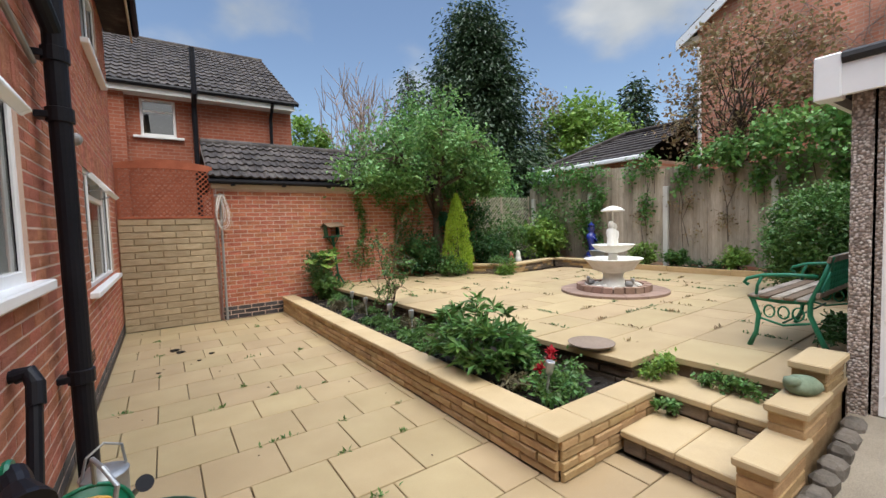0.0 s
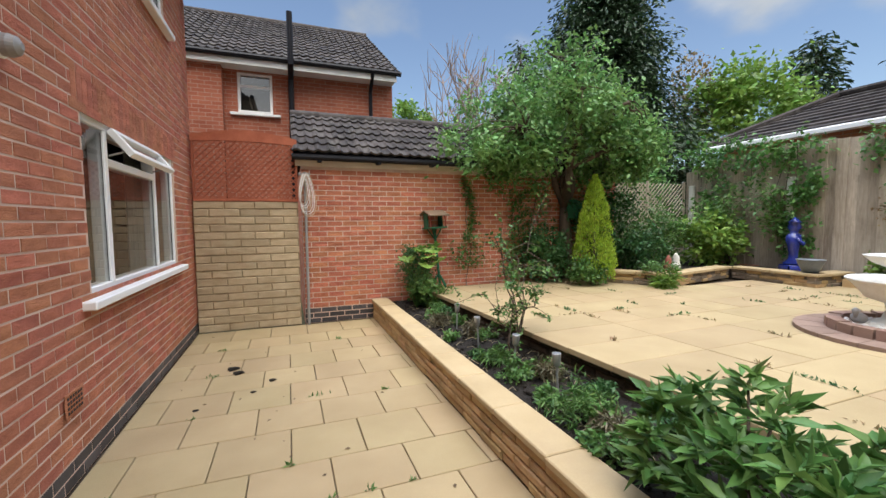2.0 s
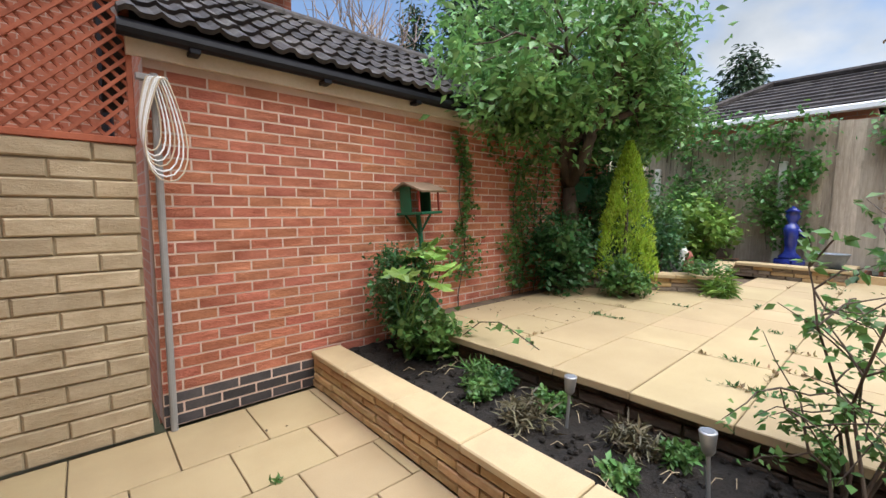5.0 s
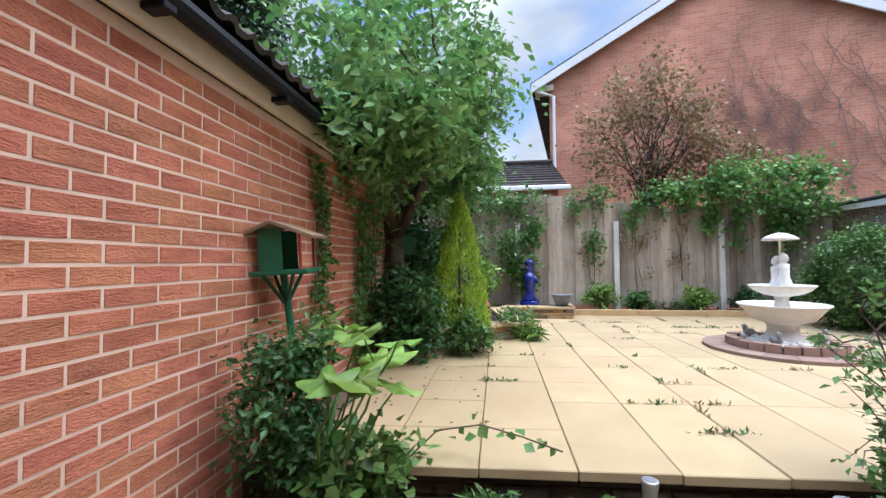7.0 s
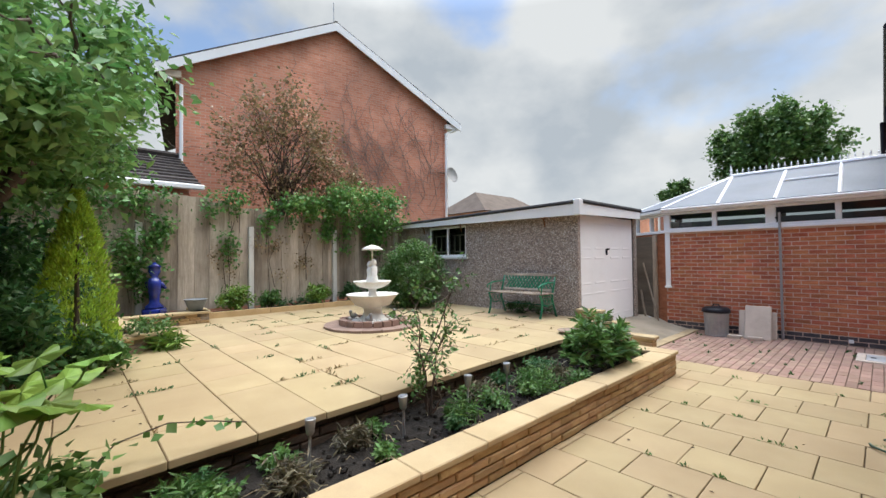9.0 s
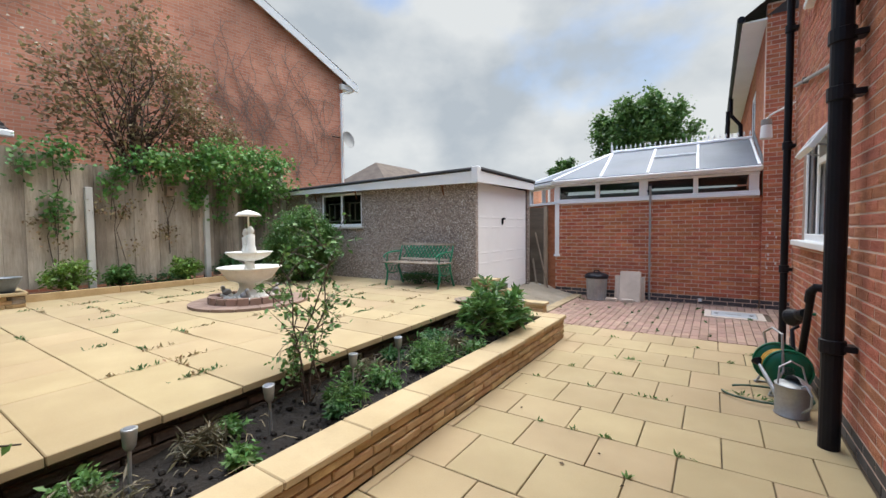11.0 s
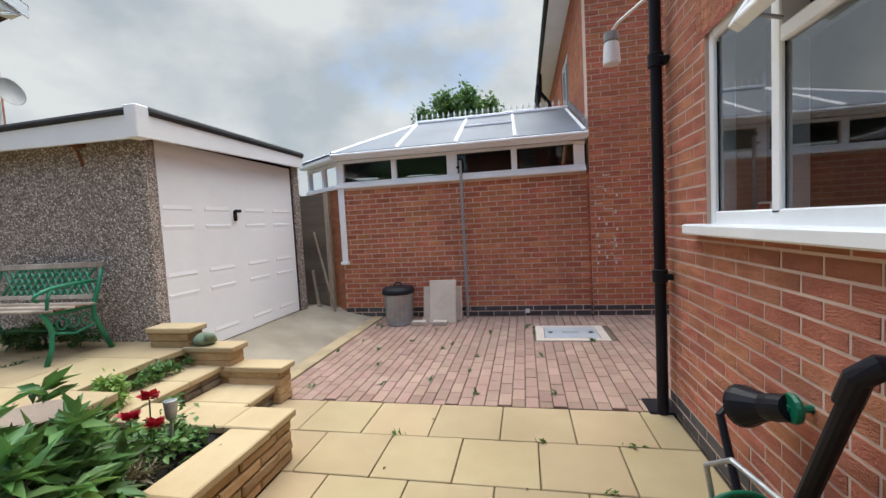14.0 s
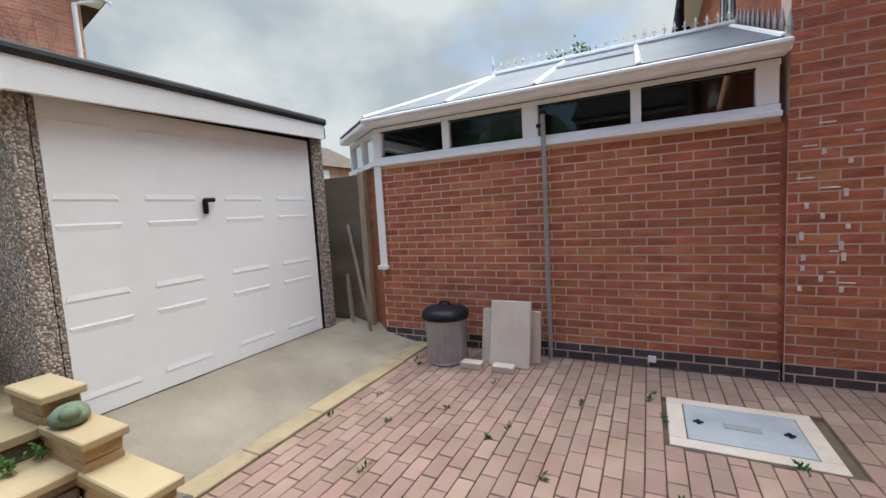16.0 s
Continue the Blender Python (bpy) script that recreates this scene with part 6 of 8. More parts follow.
part("roof_vent", Mesh().add([on_roof(1.10, 0.55), on_roof(1.84, 0.55), on_roof(1.88, 0.96), on_roof(1.11, 0.96)], [(0, 1, 2, 3)]), POLY, cv)
part("vent_rail", Mesh().tube([on_roof(1.08, 0.55, 0.035), on_roof(1.86, 0.55, 0.035)], 0.026, 6), WHITE, cv)
for i in range(27):
    x = 0.15 + i * 0.105
    part("crest_finial", Mesh().lathe([(0.008, 0), (0.006, 0.06), (0.018, 0.075), (0.006, 0.095), (0.003, 0.125)], 6, (x, -3.5, 3.345)).box(x - 0.03, x + 0.03, -3.503, -3.497, 3.39, 3.40), WHITE, cv)
part("end_finial", Mesh().lathe([(0.03, 0), (0.02, 0.08), (0.03, 0.11), (0.012, 0.18), (0.004, 0.24)], 10, (2.89, -3.5, 3.33)), WHITE, cv)
for i in range(11):
    f = i / 10.5
    part("flashing_spike", Mesh().lathe([(0.012, 0), (0.02, 0.05), (0.003, 0.16)], 4, on_roof(0.09, f, 0.03)), GREYMETAL, cv)
part("corner_board", Mesh().box(3.61, 3.705, -1.655, -1.635, 0.87, 1.98, 0.004).box(3.59, 3.72, -1.66, -1.60, 0.825, 0.872, 0.006), WHITE, cv, "white corner board")
# conservatory floor and far walls carry their shade in the dark colour
structure("conservatory_floor", Mesh().box(0.1, 4.4, -5.2, -1.95, -0.05, 0.1), ROOM, "conservatory floor coloured dark for indoor shade", "floor")
structure("wall_conservatory_back", Mesh().box(0.1, 4.60, -5.3, -5.2, 0, 2.44).box(4.52, 4.60, -5.2, -2.42, 0, 2.44), ROOM, "far walls of the conservatory, coloured dark for indoor shade", "wall")

# ---- by the conservatory wall ----
wp = thing("steel_post", "slim grey clothes post against the conservatory wall", "post", pose(1.80, -1.60, 0))
part("pole", Mesh().tube([(0, 0, 0), (0, 0, 2.27)], 0.021, 10), GREYPLASTIC, wp)
part("hook", Mesh().box(-0.015, 0.06, -0.015, 0.015, 2.14, 2.17, 0.004).box(-0.03, 0.03, -0.03, 0.03, 2.25, 2.285, 0.006), BLACK, wp)
bn = thing("dustbin", "dented galvanised dustbin with a black lid", "dustbin", pose(2.72, -1.27, 0) @ Matrix.Scale(1.22, 4))
bb_ = Mesh().lathe([(0.145, 0), (0.155, 0.01), (0.15, 0.03), (0.165, 0.34), (0.175, 0.36), (0.165, 0.365)], 40, (0, 0, 0), lambda a, i: 1 + (0.018 * math.cos(20 * a) if 1 < i < 4 else 0))
part("body", bb_, GREYMETAL, bn)
ld = Mesh().lathe([(0.185, 0.355), (0.19, 0.37), (0.185, 0.40), (0.15, 0.43), (0.06, 0.445), (0.01, 0.447)], 28, (0, 0, 0), lambda a, i: 1 + 0.02 * math.sin(3 * a + i))
ld.smooth = True
bin_lid = part("lid", ld, BLACK, bn, "black plastic lid")
part("handle", Mesh().tube([(-0.05, 0, 0.44), (-0.03, 0, 0.475), (0.03, 0, 0.475), (0.05, 0, 0.44)], 0.01, 6), BLACK, bin_lid)
OLDSLAB = surface("old_grey_slab", (0.48, 0.39, 0.31), (0.64, 0.55, 0.45), 0.9, 3, 80, 0.4, 0.003, stain=(0.22, 0.19, 0.15), stain_amount=0.5)
for x0, x1, y0, h_, ang in ((2.26, 2.40, -1.34, 0.50, 12), (1.92, 2.30, -1.27, 0.60, 14), (1.86, 2.0, -1.42, 0.48, 10)):
    s_ = Mesh(pose((x0 + x1) / 2, y0, 0, ang, 0, 0)).box(-(x1 - x0) / 2, (x1 - x0) / 2, -0.045, 0, 0.0, h_, 0.008)
    tagged(part("leaning_slab", s_, OLDSLAB), "old grey paving slab leaning on the conservatory wall", "slab", "slabs by the wall")
for x in (2.12, 2.42):
    tagged(part("loose_brick", Mesh().box(x - 0.1, x + 0.1, -1.22, -1.12, 0.0, 0.06, 0.006), OLDSLAB), "loose stone block lying by the dustbin", "block", "loose blocks")
mh = thing("manhole_cover", "galvanised manhole cover in a buff concrete surround", "manhole cover", pose(0.465, -0.765, 0) @ Matrix.Diagonal((0.955, 1.04, 1, 1)))
for a in ((-0.42, 0.42, 0.22, 0.31), (-0.42, 0.42, -0.31, -0.23), (-0.42, -0.32, -0.23, 0.22), (0.32, 0.42, -0.23, 0.22)):
    part("surround", Mesh().box(*a[:2], *a[2:], -0.04, 0.008, 0.004), OLDSLAB, mh)
GALV = surface("pale_galvanised_plate", (0.34, 0.37, 0.38), (0.46, 0.49, 0.50), 0.55, 4, 60, 0.15, 0.001, metal=0.3, stain=(0.28, 0.29, 0.29), stain_amount=0.5)
mlid = part("lid", Mesh().box(-0.315, 0.315, -0.225, 0.215, -0.03, 0.010, 0.003), GALV, mh)
part("lift_plate", Mesh().box(-0.1, 0.1, -0.03, 0.03, 0.008, 0.014, 0.002), GREYPLASTIC, mlid)
for x in (-0.24, 0.24):
    part("keyhole", Mesh().box(x - 0.03, x + 0.03, -0.012, 0.012, 0.008, 0.016, 0.003).box(x - 0.012, x + 0.012, -0.03, 0.03, 0.008, 0.016, 0.003), BLACK, mlid)
vn = thing("wall_vent", "small louvred vent low on the tall brick wall", "vent", pose(-1.1, -1.625, 0.42))
part("plate", Mesh().box(-0.11, 0.11, 0, 0.008, -0.075, 0.075, 0.003), CREAM, vn)
for i in range(6):
    part("louvre", Mesh().box(-0.1, 0.1, 0.006, 0.014, -0.065 + i * 0.022, -0.055 + i * 0.022), BLACK, vn)
DAMPWOOD = surface("damp_grey_boarding", (0.10, 0.085, 0.068), (0.20, 0.17, 0.135), 0.9, 4, 40, 0.5, 0.004, vary=0.12, stretch=(0.15, 1, 1), stain=(0.07, 0.06, 0.045), stain_amount=0.5)
fp = thing("side_fence", "dark weathered fence panel beside the conservatory", "fence")
for i in range(12):
    part("board", Mesh().box(3.97, 5.3, -1.735 - 0.008 * (i % 2), -1.72, 0.02 + i * 0.158, 0.185 + i * 0.158, 0.003), DAMPWOOD, fp)
part("post", Mesh().box(3.90, 3.98, -1.76, -1.68, -0.05, 1.95, 0.006), FENCE, fp, "grey timber post")
part("post", Mesh().box(5.3, 5.38, -1.76, -1.68, -0.05, 1.9, 0.006), FENCE, fp)
for x0, x1, z1, wd in ((3.80, 4.18, 1.35, 0.035), (4.06, 4.24, 0.75, 0.05)):
    q = Mesh().tube([(x0, -1.52, 0.02), (x1, -1.69, z1)], wd * 0.5, 4)
    tagged(part("leaning_plank", q, FENCE), "bare wooden plank leaning on the fence", "plank", "leaning planks")
tagged(part("foil_scrap", Mesh().lathe([(0.03, 0), (0.05, 0.03), (0.02, 0.07)], 7, (0, 0, 0), lambda a, i: 1 + 0.4 * math.sin(3 * a + i)), GALV), "crumpled scrap of foil on the ground", "litter").matrix_basis = pose(4.05, -1.62, 0.12)

# next house: gutter and pipe at its eave
ng = thing("neighbour_gutter", "black gutter and downpipe of the next house", "gutter")
part("gutter", Mesh().tube([(0.42, -11.6, 5.0), (0.42, -1.55, 5.0)], 0.06, 10), BLACK, ng)
part("downpipe", Mesh().tube([(0.42, -6.5, 4.95), (0.42, -6.5, 4.5), (0.2, -6.5, 4.2), (0.14, -6.5, 3.0)], 0.05, 10), BLACK, ng)
part("soil_pipe", Mesh().tube([(0.5, -5.6, 3.3), (0.5, -5.6, 4.4)], 0.05, 10), BLACK, ng)
part("soffit", Mesh().box(0.06, 0.4, -11.5, -1.6, 4.93, 4.96), WHITE, ng)

# satellite dish and aerial on the gable house
sd = thing("satellite_dish", "grey satellite dish on the gable wall", "satellite dish", GABLE @ pose(-0.12, -4.06, 4.44))
dd = Mesh().lathe([(0.27, 0.07), (0.275, 0.075), (0.2, 0.035), (0.1, 0.01), (0.01, 0.0)], 24)
dd.smooth = True
part("dish", dd, GREYPLASTIC, sd).matrix_basis = pose(-0.15, 0, 0, 0, -78, 15)
part("arm", Mesh().tube([(0.1, 0.4, 0.1), (0.05, 0.1, 0.1), (-0.1, 0, 0)], 0.015, 6), BLACK, sd)
ae = thing("roof_aerial", "thin metal aerial on the gable ridge", "aerial", GABLE @ pose(0.1, 0, 8.76))
part("mast", Mesh().tube([(0, 0, 0), (0, 0, 0.75)], 0.015, 6), GREYMETAL, ae)

# pale salts and mortar where the conservatory meets the taller wall
seam = structure("wall_seam", Mesh().box(0.045, 0.10, -1.80, -1.669, 0.15, 1.98), BRICK_B, "mortared seam between the two brick walls", "wall")
SALT = surface("white_salt_bloom", (0.62, 0.58, 0.52), (0.80, 0.77, 0.72), 0.95, 12, 90, 0.5, 0.003)
rs = random.Random(77)
for i in range(22):
    z = 0.70 + (i % 17) * 0.075
    x = -0.27 + 0.1125 * (i % 3) + rs.uniform(-0.02, 0.02)
    if rs.random() < 0.68:
        part("salt_bloom", Mesh().box(x, x + 0.024, -1.642, -1.630, z + 0.008, z + rs.uniform(0.04, 0.07), 0.002), SALT, seam)
    else:
        part("salt_bloom", Mesh().box(x - 0.05, x + rs.uniform(-0.01, 0.06), -1.642, -1.632, z - 0.005, z + 0.006, 0.002), SALT, seam)
tagged(part("wall_tag", Mesh().box(-0.03, 0.03, 0, 0.006, -0.03, 0.03, 0.002), WHITE), "small white square tag on the dark plinth", "tag").matrix_basis = pose(0.95, -1.66, 0.075)

# small things on the kitchen window board
wb = structure("window_board", Mesh().box(-0.40, -0.13, 1.80, 3.44, 1.285, 1.305, 0.004), WHITE, "white board inside the kitchen window", "window board")
pk = thing("packet", "red and white packet on the kitchen window board", "packet", pose(-0.22, 1.98, 1.305, 0, 0, 8))
part("box", Mesh().box(-0.03, 0.03, -0.09, 0.09, 0, 0.085, 0.004), WHITE, pk)
part("band", Mesh().box(-0.032, 0.032, -0.092, -0.01, 0.03, 0.075), REDP, pk, "red printed band")


# ---- plants ----
def leaves(name, pts, size, material, parent, seed=1, aspect=0.55, flat=0.5, droop=0.25, spread=0.35, toward=None, label=""):
    """One leaf a point: a folded blade of four corners. toward: directions in which the leaves grow."""
    rng = np.random.default_rng(seed)
    pts = np.asarray(pts, float)
    n = len(pts)
    d = rng.normal(size=(n, 3)) if toward is None else np.asarray(toward, float) + rng.normal(size=(n, 3)) * 0.45
    d[:, 2] = d[:, 2] * (1 - flat * 0.6) - droop
    d /= np.linalg.norm(d, axis=1)[:, None] + 1e-9
    up = rng.normal(size=(n, 3)) * 0.55 + np.array([0, 0, 1.0])
    s = np.cross(d, up)
    s /= np.linalg.norm(s, axis=1)[:, None] + 1e-9
    nrm = np.cross(s, d)
    ln = size * (1 + spread * rng.uniform(-1, 1, n))[:, None]
    w = ln * aspect * 0.5
    v = np.stack([pts, pts + d * ln * 0.45 + s * w + nrm * ln * 0.10, pts + d * ln + nrm * ln * -0.05, pts + d * ln * 0.45 - s * w + nrm * ln * 0.10], 1).reshape(-1, 3)
    me = bpy.data.meshes.new(name)
    me.vertices.add(4 * n)
    me.vertices.foreach_set("co", v.astype(np.float32).ravel())
    me.loops.add(6 * n)
    idx = (np.arange(n)[:, None] * 4 + np.array([0, 1, 2, 0, 2, 3])).ravel()
    me.loops.foreach_set("vertex_index", idx.astype(np.int32))
    me.polygons.add(2 * n)
    me.polygons.foreach_set("loop_start", (np.arange(2 * n) * 3).astype(np.int32))
    me.polygons.foreach_set("loop_total", np.full(2 * n, 3, np.int32))
    me.materials.append(material)
    me.update(calc_edges=True)
    me.validate()
    return part(name, me, material, parent, label)


def clumps(seed, count, per, centre, radii, tight=0.22, inner=0.35, floor=None):
    """Uneven clumps of points in an ellipsoid; gives the points and the clump centres."""
    rng = np.random.default_rng(seed)
    u = rng.normal(size=(count, 3))
    u /= np.linalg.norm(u, axis=1)[:, None]
    r = inner + (1 - inner) * rng.random(count) ** 0.6
    c = np.asarray(centre) + u * r[:, None] * np.asarray(radii)
    p = np.repeat(c, per, 0) + rng.normal(size=(count * per, 3)) * (tight * np.mean(radii)) * (0.6 + 0.8 * rng.random((count * per, 1)))
    if floor is not None:
        p[:, 2] = np.maximum(p[:, 2], floor + 0.02 * rng.random(len(p)))
    return p, c


def limb(mb, a, b, r0, r1, rng, bend=0.12, n=5):
    a, b = Vector(a), Vector(b)
    L_ = (b - a).length
    pts = [a.lerp(b, i / n) + Vector(rng.normal(size=3)) * bend * L_ * (0 if i in (0, n) else 0.5) + Vector((0, 0, 0.12 * L_ * math.sin(math.pi * i / n))) for i in range(n + 1)]
    mb.tube([tuple(p) for p in pts], [r0 + (r1 - r0) * i / n for i in range(n + 1)], 7)
    return pts


def shrub(name, label, category, centre, radii, material, count, per, size, seed, base=None, stems=6, tight=0.2, aspect=0.5, droop=0.1, group="", inner=0.3, stem_r=0.012):
    base = base or (centre[0], centre[1], centre[2] - radii[2])
    t = thing(name, label, category, pose(*base), group)
    inv = Vector(base)
    p, c = clumps(seed, count, per, centre, radii, tight, inner, base[2])
    rng = np.random.default_rng(seed)
    mb = Mesh()
    for k in range(min(stems, len(c))):
        limb(mb, (rng.normal() * 0.02, rng.normal() * 0.02, 0), tuple(Vector(c[k]) - inv), stem_r, stem_r * 0.3, rng)
    mb.smooth = True
    part("stem", mb, BARK, t)
    leaves("foliage", p - np.array(base), size, material, t, seed, aspect, droop=droop)
    return t


# apple tree over the wall
ap_t = thing("apple_tree", "leafy spreading fruit tree leaning over the brick wall", "tree", pose(5.85, 8.28, UP))
rng = np.random.default_rng(5)
tk = Mesh()
fork = Vector((0.02, 0.1, 1.25))
tk.tube([(0, 0, -0.05), (0.03, 0.02, 0.3), (-0.02, 0.06, 0.8), tuple(fork)], [0.15, 0.12, 0.11, 0.10], 12)
p1, c1 = clumps(11, 110, 105, (5.50, 8.25, 3.05), (1.75, 1.25, 0.95), 0.12, 0.30)
p2, c2 = clumps(12, 34, 95, (4.30, 7.95, 2.62), (1.05, 0.6, 0.42), 0.17, 0.2)
p3, c3 = clumps(13, 30, 110, (6.5, 7.8, 2.75), (0.8, 0.65, 0.6), 0.18, 0.2)
p4, c4 = clumps(14, 12, 50, (5.6, 8.2, 4.05), (1.3, 0.8, 0.45), 0.16, 0.2)
boughs = [Vector(q) - Vector((5.85, 8.28, UP)) for q in ((4.6, 7.7, 2.9), (5.3, 7.3, 3.4), (6.2, 7.3, 3.3), (5.2, 8.9, 3.6), (6.3, 8.8, 3.4), (5.8, 8.0, 4.0))]
nodes = []
for b in boughs:
    nodes += limb(tk, fork, b, 0.07, 0.03, rng, 0.15)[2:]
for c in np.concatenate([c1, c2, c3, c4]):
    q = Vector(c) - Vector((5.85, 8.28, UP))
    near_ = min(nodes, key=lambda k: (k - q).length)
    limb(tk, near_, q, 0.016, 0.004, rng, 0.1, 4)
tk.smooth = True
part("trunk", tk, BARK, ap_t, "dark rough trunk and branches")
leaves("crown", np.concatenate([p1, p2, p3, p4]) - np.array((5.85, 8.28, UP)), 0.098, LEAF_APPLE, ap_t, 3, 0.5, droop=0.45)

# golden conifer
rng = np.random.default_rng(6)
n = 9000
tufts = 150
th, ta = rng.random(tufts) ** 0.85, rng.random(tufts) * 6.283
k = rng.integers(0, tufts, n)
hh = np.clip(th[k] + rng.normal(size=n) * 0.035 + 0.02, 0, 1)
an = ta[k] + rng.normal(size=n) * 0.22
rad = 0.29 * (1 - hh ** 2.4) * (0.62 + 0.42 * rng.random(n) ** 0.5) * (0.85 + 0.3 * ((k * 37 % 17) / 17)) + 0.012
gp = np.stack([rad * np.cos(an), rad * np.sin(an), 0.06 + 1.66 * hh], 1)
gd_ = np.stack([np.cos(an) * 0.5, np.sin(an) * 0.5, np.full(n, 1.4)], 1)
gc = thing("golden_conifer", "narrow golden-green conifer in the terrace corner", "conifer", pose(5.86, 7.62, UP))
part("trunk", Mesh().tube([(0, 0, -0.02), (0, 0, 1.6)], [0.03, 0.008], 8), BARK, gc)
leaves("crown", gp, 0.05, LEAF_GOLD, gc, 6, 0.35, flat=0, droop=0, toward=gd_)

shrub("laurel_shrub", "dark glossy evergreen shrub beside the wall", "shrub", (5.22, 8.05, 0.92), (0.36, 0.32, 0.44), LEAF_DARK, 32, 70, 0.08, 21, (5.22, 8.05, UP))
shrub("laurel_shrub", "tall dark evergreen shrub under the tree", "shrub", (6.55, 8.25, 1.35), (0.65, 0.45, 0.85), LEAF_DARK, 44, 80, 0.085, 22, (6.55, 8.25, UP))
shrub("mixed_shrub", "bright green shrub at the planter corner", "shrub", (5.62, 7.5, 0.68), (0.34, 0.24, 0.2), LEAF_MID, 22, 55, 0.07, 23, (5.7, 7.45, UP))
shrub("corner_shrub", "mid-green leafy shrub in the planter", "shrub", (7.7, 8.25, 1.15), (0.8, 0.5, 0.55), LEAF_MID, 40, 70, 0.085, 24, (7.7, 8.2, UP + 0.14))
shrub("corner_shrub", "dark green shrub in the planter", "shrub", (7.0, 7.7, 0.95), (0.45, 0.4, 0.35), LEAF_DARK, 24, 60, 0.075, 25, (7.0, 7.7, UP + 0.14))
shrub("broadleaf_shrub", "bright green broad-leaved plant in the planter", "shrub", (8.7, 7.75, 1.05), (0.6, 0.5, 0.45), LEAF_LIME, 34, 55, 0.11, 26, (8.7, 7.75, UP + 0.14), aspect=0.65)
shrub("broadleaf_shrub", "tall light green plant against the fence", "shrub", (9.1, 7.6, 1.6), (0.3, 0.9, 0.7), LEAF_MID, 26, 60, 0.085, 27, (9.1, 7.6, UP + 0.14))
shrub("creeping_plant", "low green mat creeping over the planter edge", "ground cover", (6.62, 6.98, 0.74), (0.3, 0.25, 0.05), LEAF_MID, 12, 40, 0.05, 28, (6.62, 6.98, UP + 0.12), stems=2)
shrub("grass_tuft", "arching green tuft at the planter foot", "grass", (6.55, 6.82, 0.56), (0.22, 0.16, 0.1), LEAF_LIME, 10, 40, 0.16, 29, (6.55, 6.85, UP), stems=2, aspect=0.1)
shrub("back_hedge", "leafy growth behind the lattice", "hedge", (8.2, 9.5, 2.0), (1.6, 0.6, 1.2), LEAF_IVY, 60, 75, 0.1, 30, (8.2, 9.6, 0.0), stems=8)
shrub("back_hedge", "dense ivy-clad growth behind the outbuilding", "hedge", (6.4, 9.9, 2.6), (1.0, 0.8, 1.2), LEAF_DARK, 40, 75, 0.09, 31, (7.6, 9.9, 0.0), stems=6)

# shrubs in the raised bed
shrub("bed_shrub", "upright evergreen shrub against the brick wall", "shrub", (3.0, 8.17, 0.80), (0.21, 0.19, 0.42), LEAF_DARK, 44, 70, 0.045, 41, (3.02, 8.2, 0.22), tight=0.2)
bl = thing("big_leaf_plant", "pale green plant with large lobed leaves", "plant", pose(2.92, 7.98, 0.22))
rng = np.random.default_rng(42)
sp = Mesh()
tips = []
for k in range(15):
    a = rng.uniform(-2.6, 0.6)
    q = Vector((0.32 * math.cos(a) * rng.uniform(0.4, 1.2), 0.38 * math.sin(a) * rng.uniform(0.4, 1.2), rng.uniform(0.62, 0.95)))
    limb(sp, (0, 0, 0), q, 0.008, 0.004, rng)
    tips.append(q)
part("stem", sp, LEAF_MID, bl)
for q in tips:
    a0 = rng.uniform(0, 6.28)
    lm = Mesh(Matrix.Translation(q) @ Euler((rng.uniform(-0.5, 0.5), rng.uniform(-0.5, 0.5), a0)).to_matrix().to_4x4())
    R_ = rng.uniform(0.075, 0.12)
    ring = [(R_ * (1 + 0.22 * math.cos(5 * t_) - 0.3 * math.exp(-((t_ - math.pi) / 0.35) ** 2)) * math.cos(t_), R_ * (1 + 0.22 * math.cos(5 * t_)) * math.sin(t_), 0.012 * math.cos(5 * t_) - 0.015) for t_ in [2 * math.pi * i / 30 for i in range(30)]]
    lm.add([(0, 0, 0.0)] + ring, [(0, 1 + i, 1 + (i + 1) % 30) for i in range(30)])
    part("leaf", lm, LEAF_LIME, bl)
shrub("round_leaf_plant", "low plant with round grey-green leaves", "plant", (3.06, 7.86, 0.45), (0.26, 0.28, 0.19), LEAF_MID, 22, 30, 0.06, 43, (3.1, 7.95, 0.24), aspect=0.95)
ts = thing("trailing_shoot", "trailing shoot with round leaves across the terrace edge", "plant", pose(3.2, 7.7, 0.3))
stalk = [Vector((0, 0, 0.1)), Vector((0.05, -0.2, 0.28)), Vector((0.02, -0.42, 0.33)), Vector((-0.03, -0.62, 0.30)), Vector((-0.05, -0.8, 0.25))]
part("stem", Mesh().tube([tuple(q) for q in stalk], 0.004, 5), BARK, ts)
lp_ = [stalk[i].lerp(stalk[i + 1], f) + Vector(rng.normal(size=3)) * 0.02 for i in range(4) for f in (0.1, 0.3, 0.5, 0.7, 0.9)]
for k, q in enumerate(lp_):
    leaves("leaf", [tuple(q)], 0.055, LEAF_MID, ts, 700 + k, 0.95)
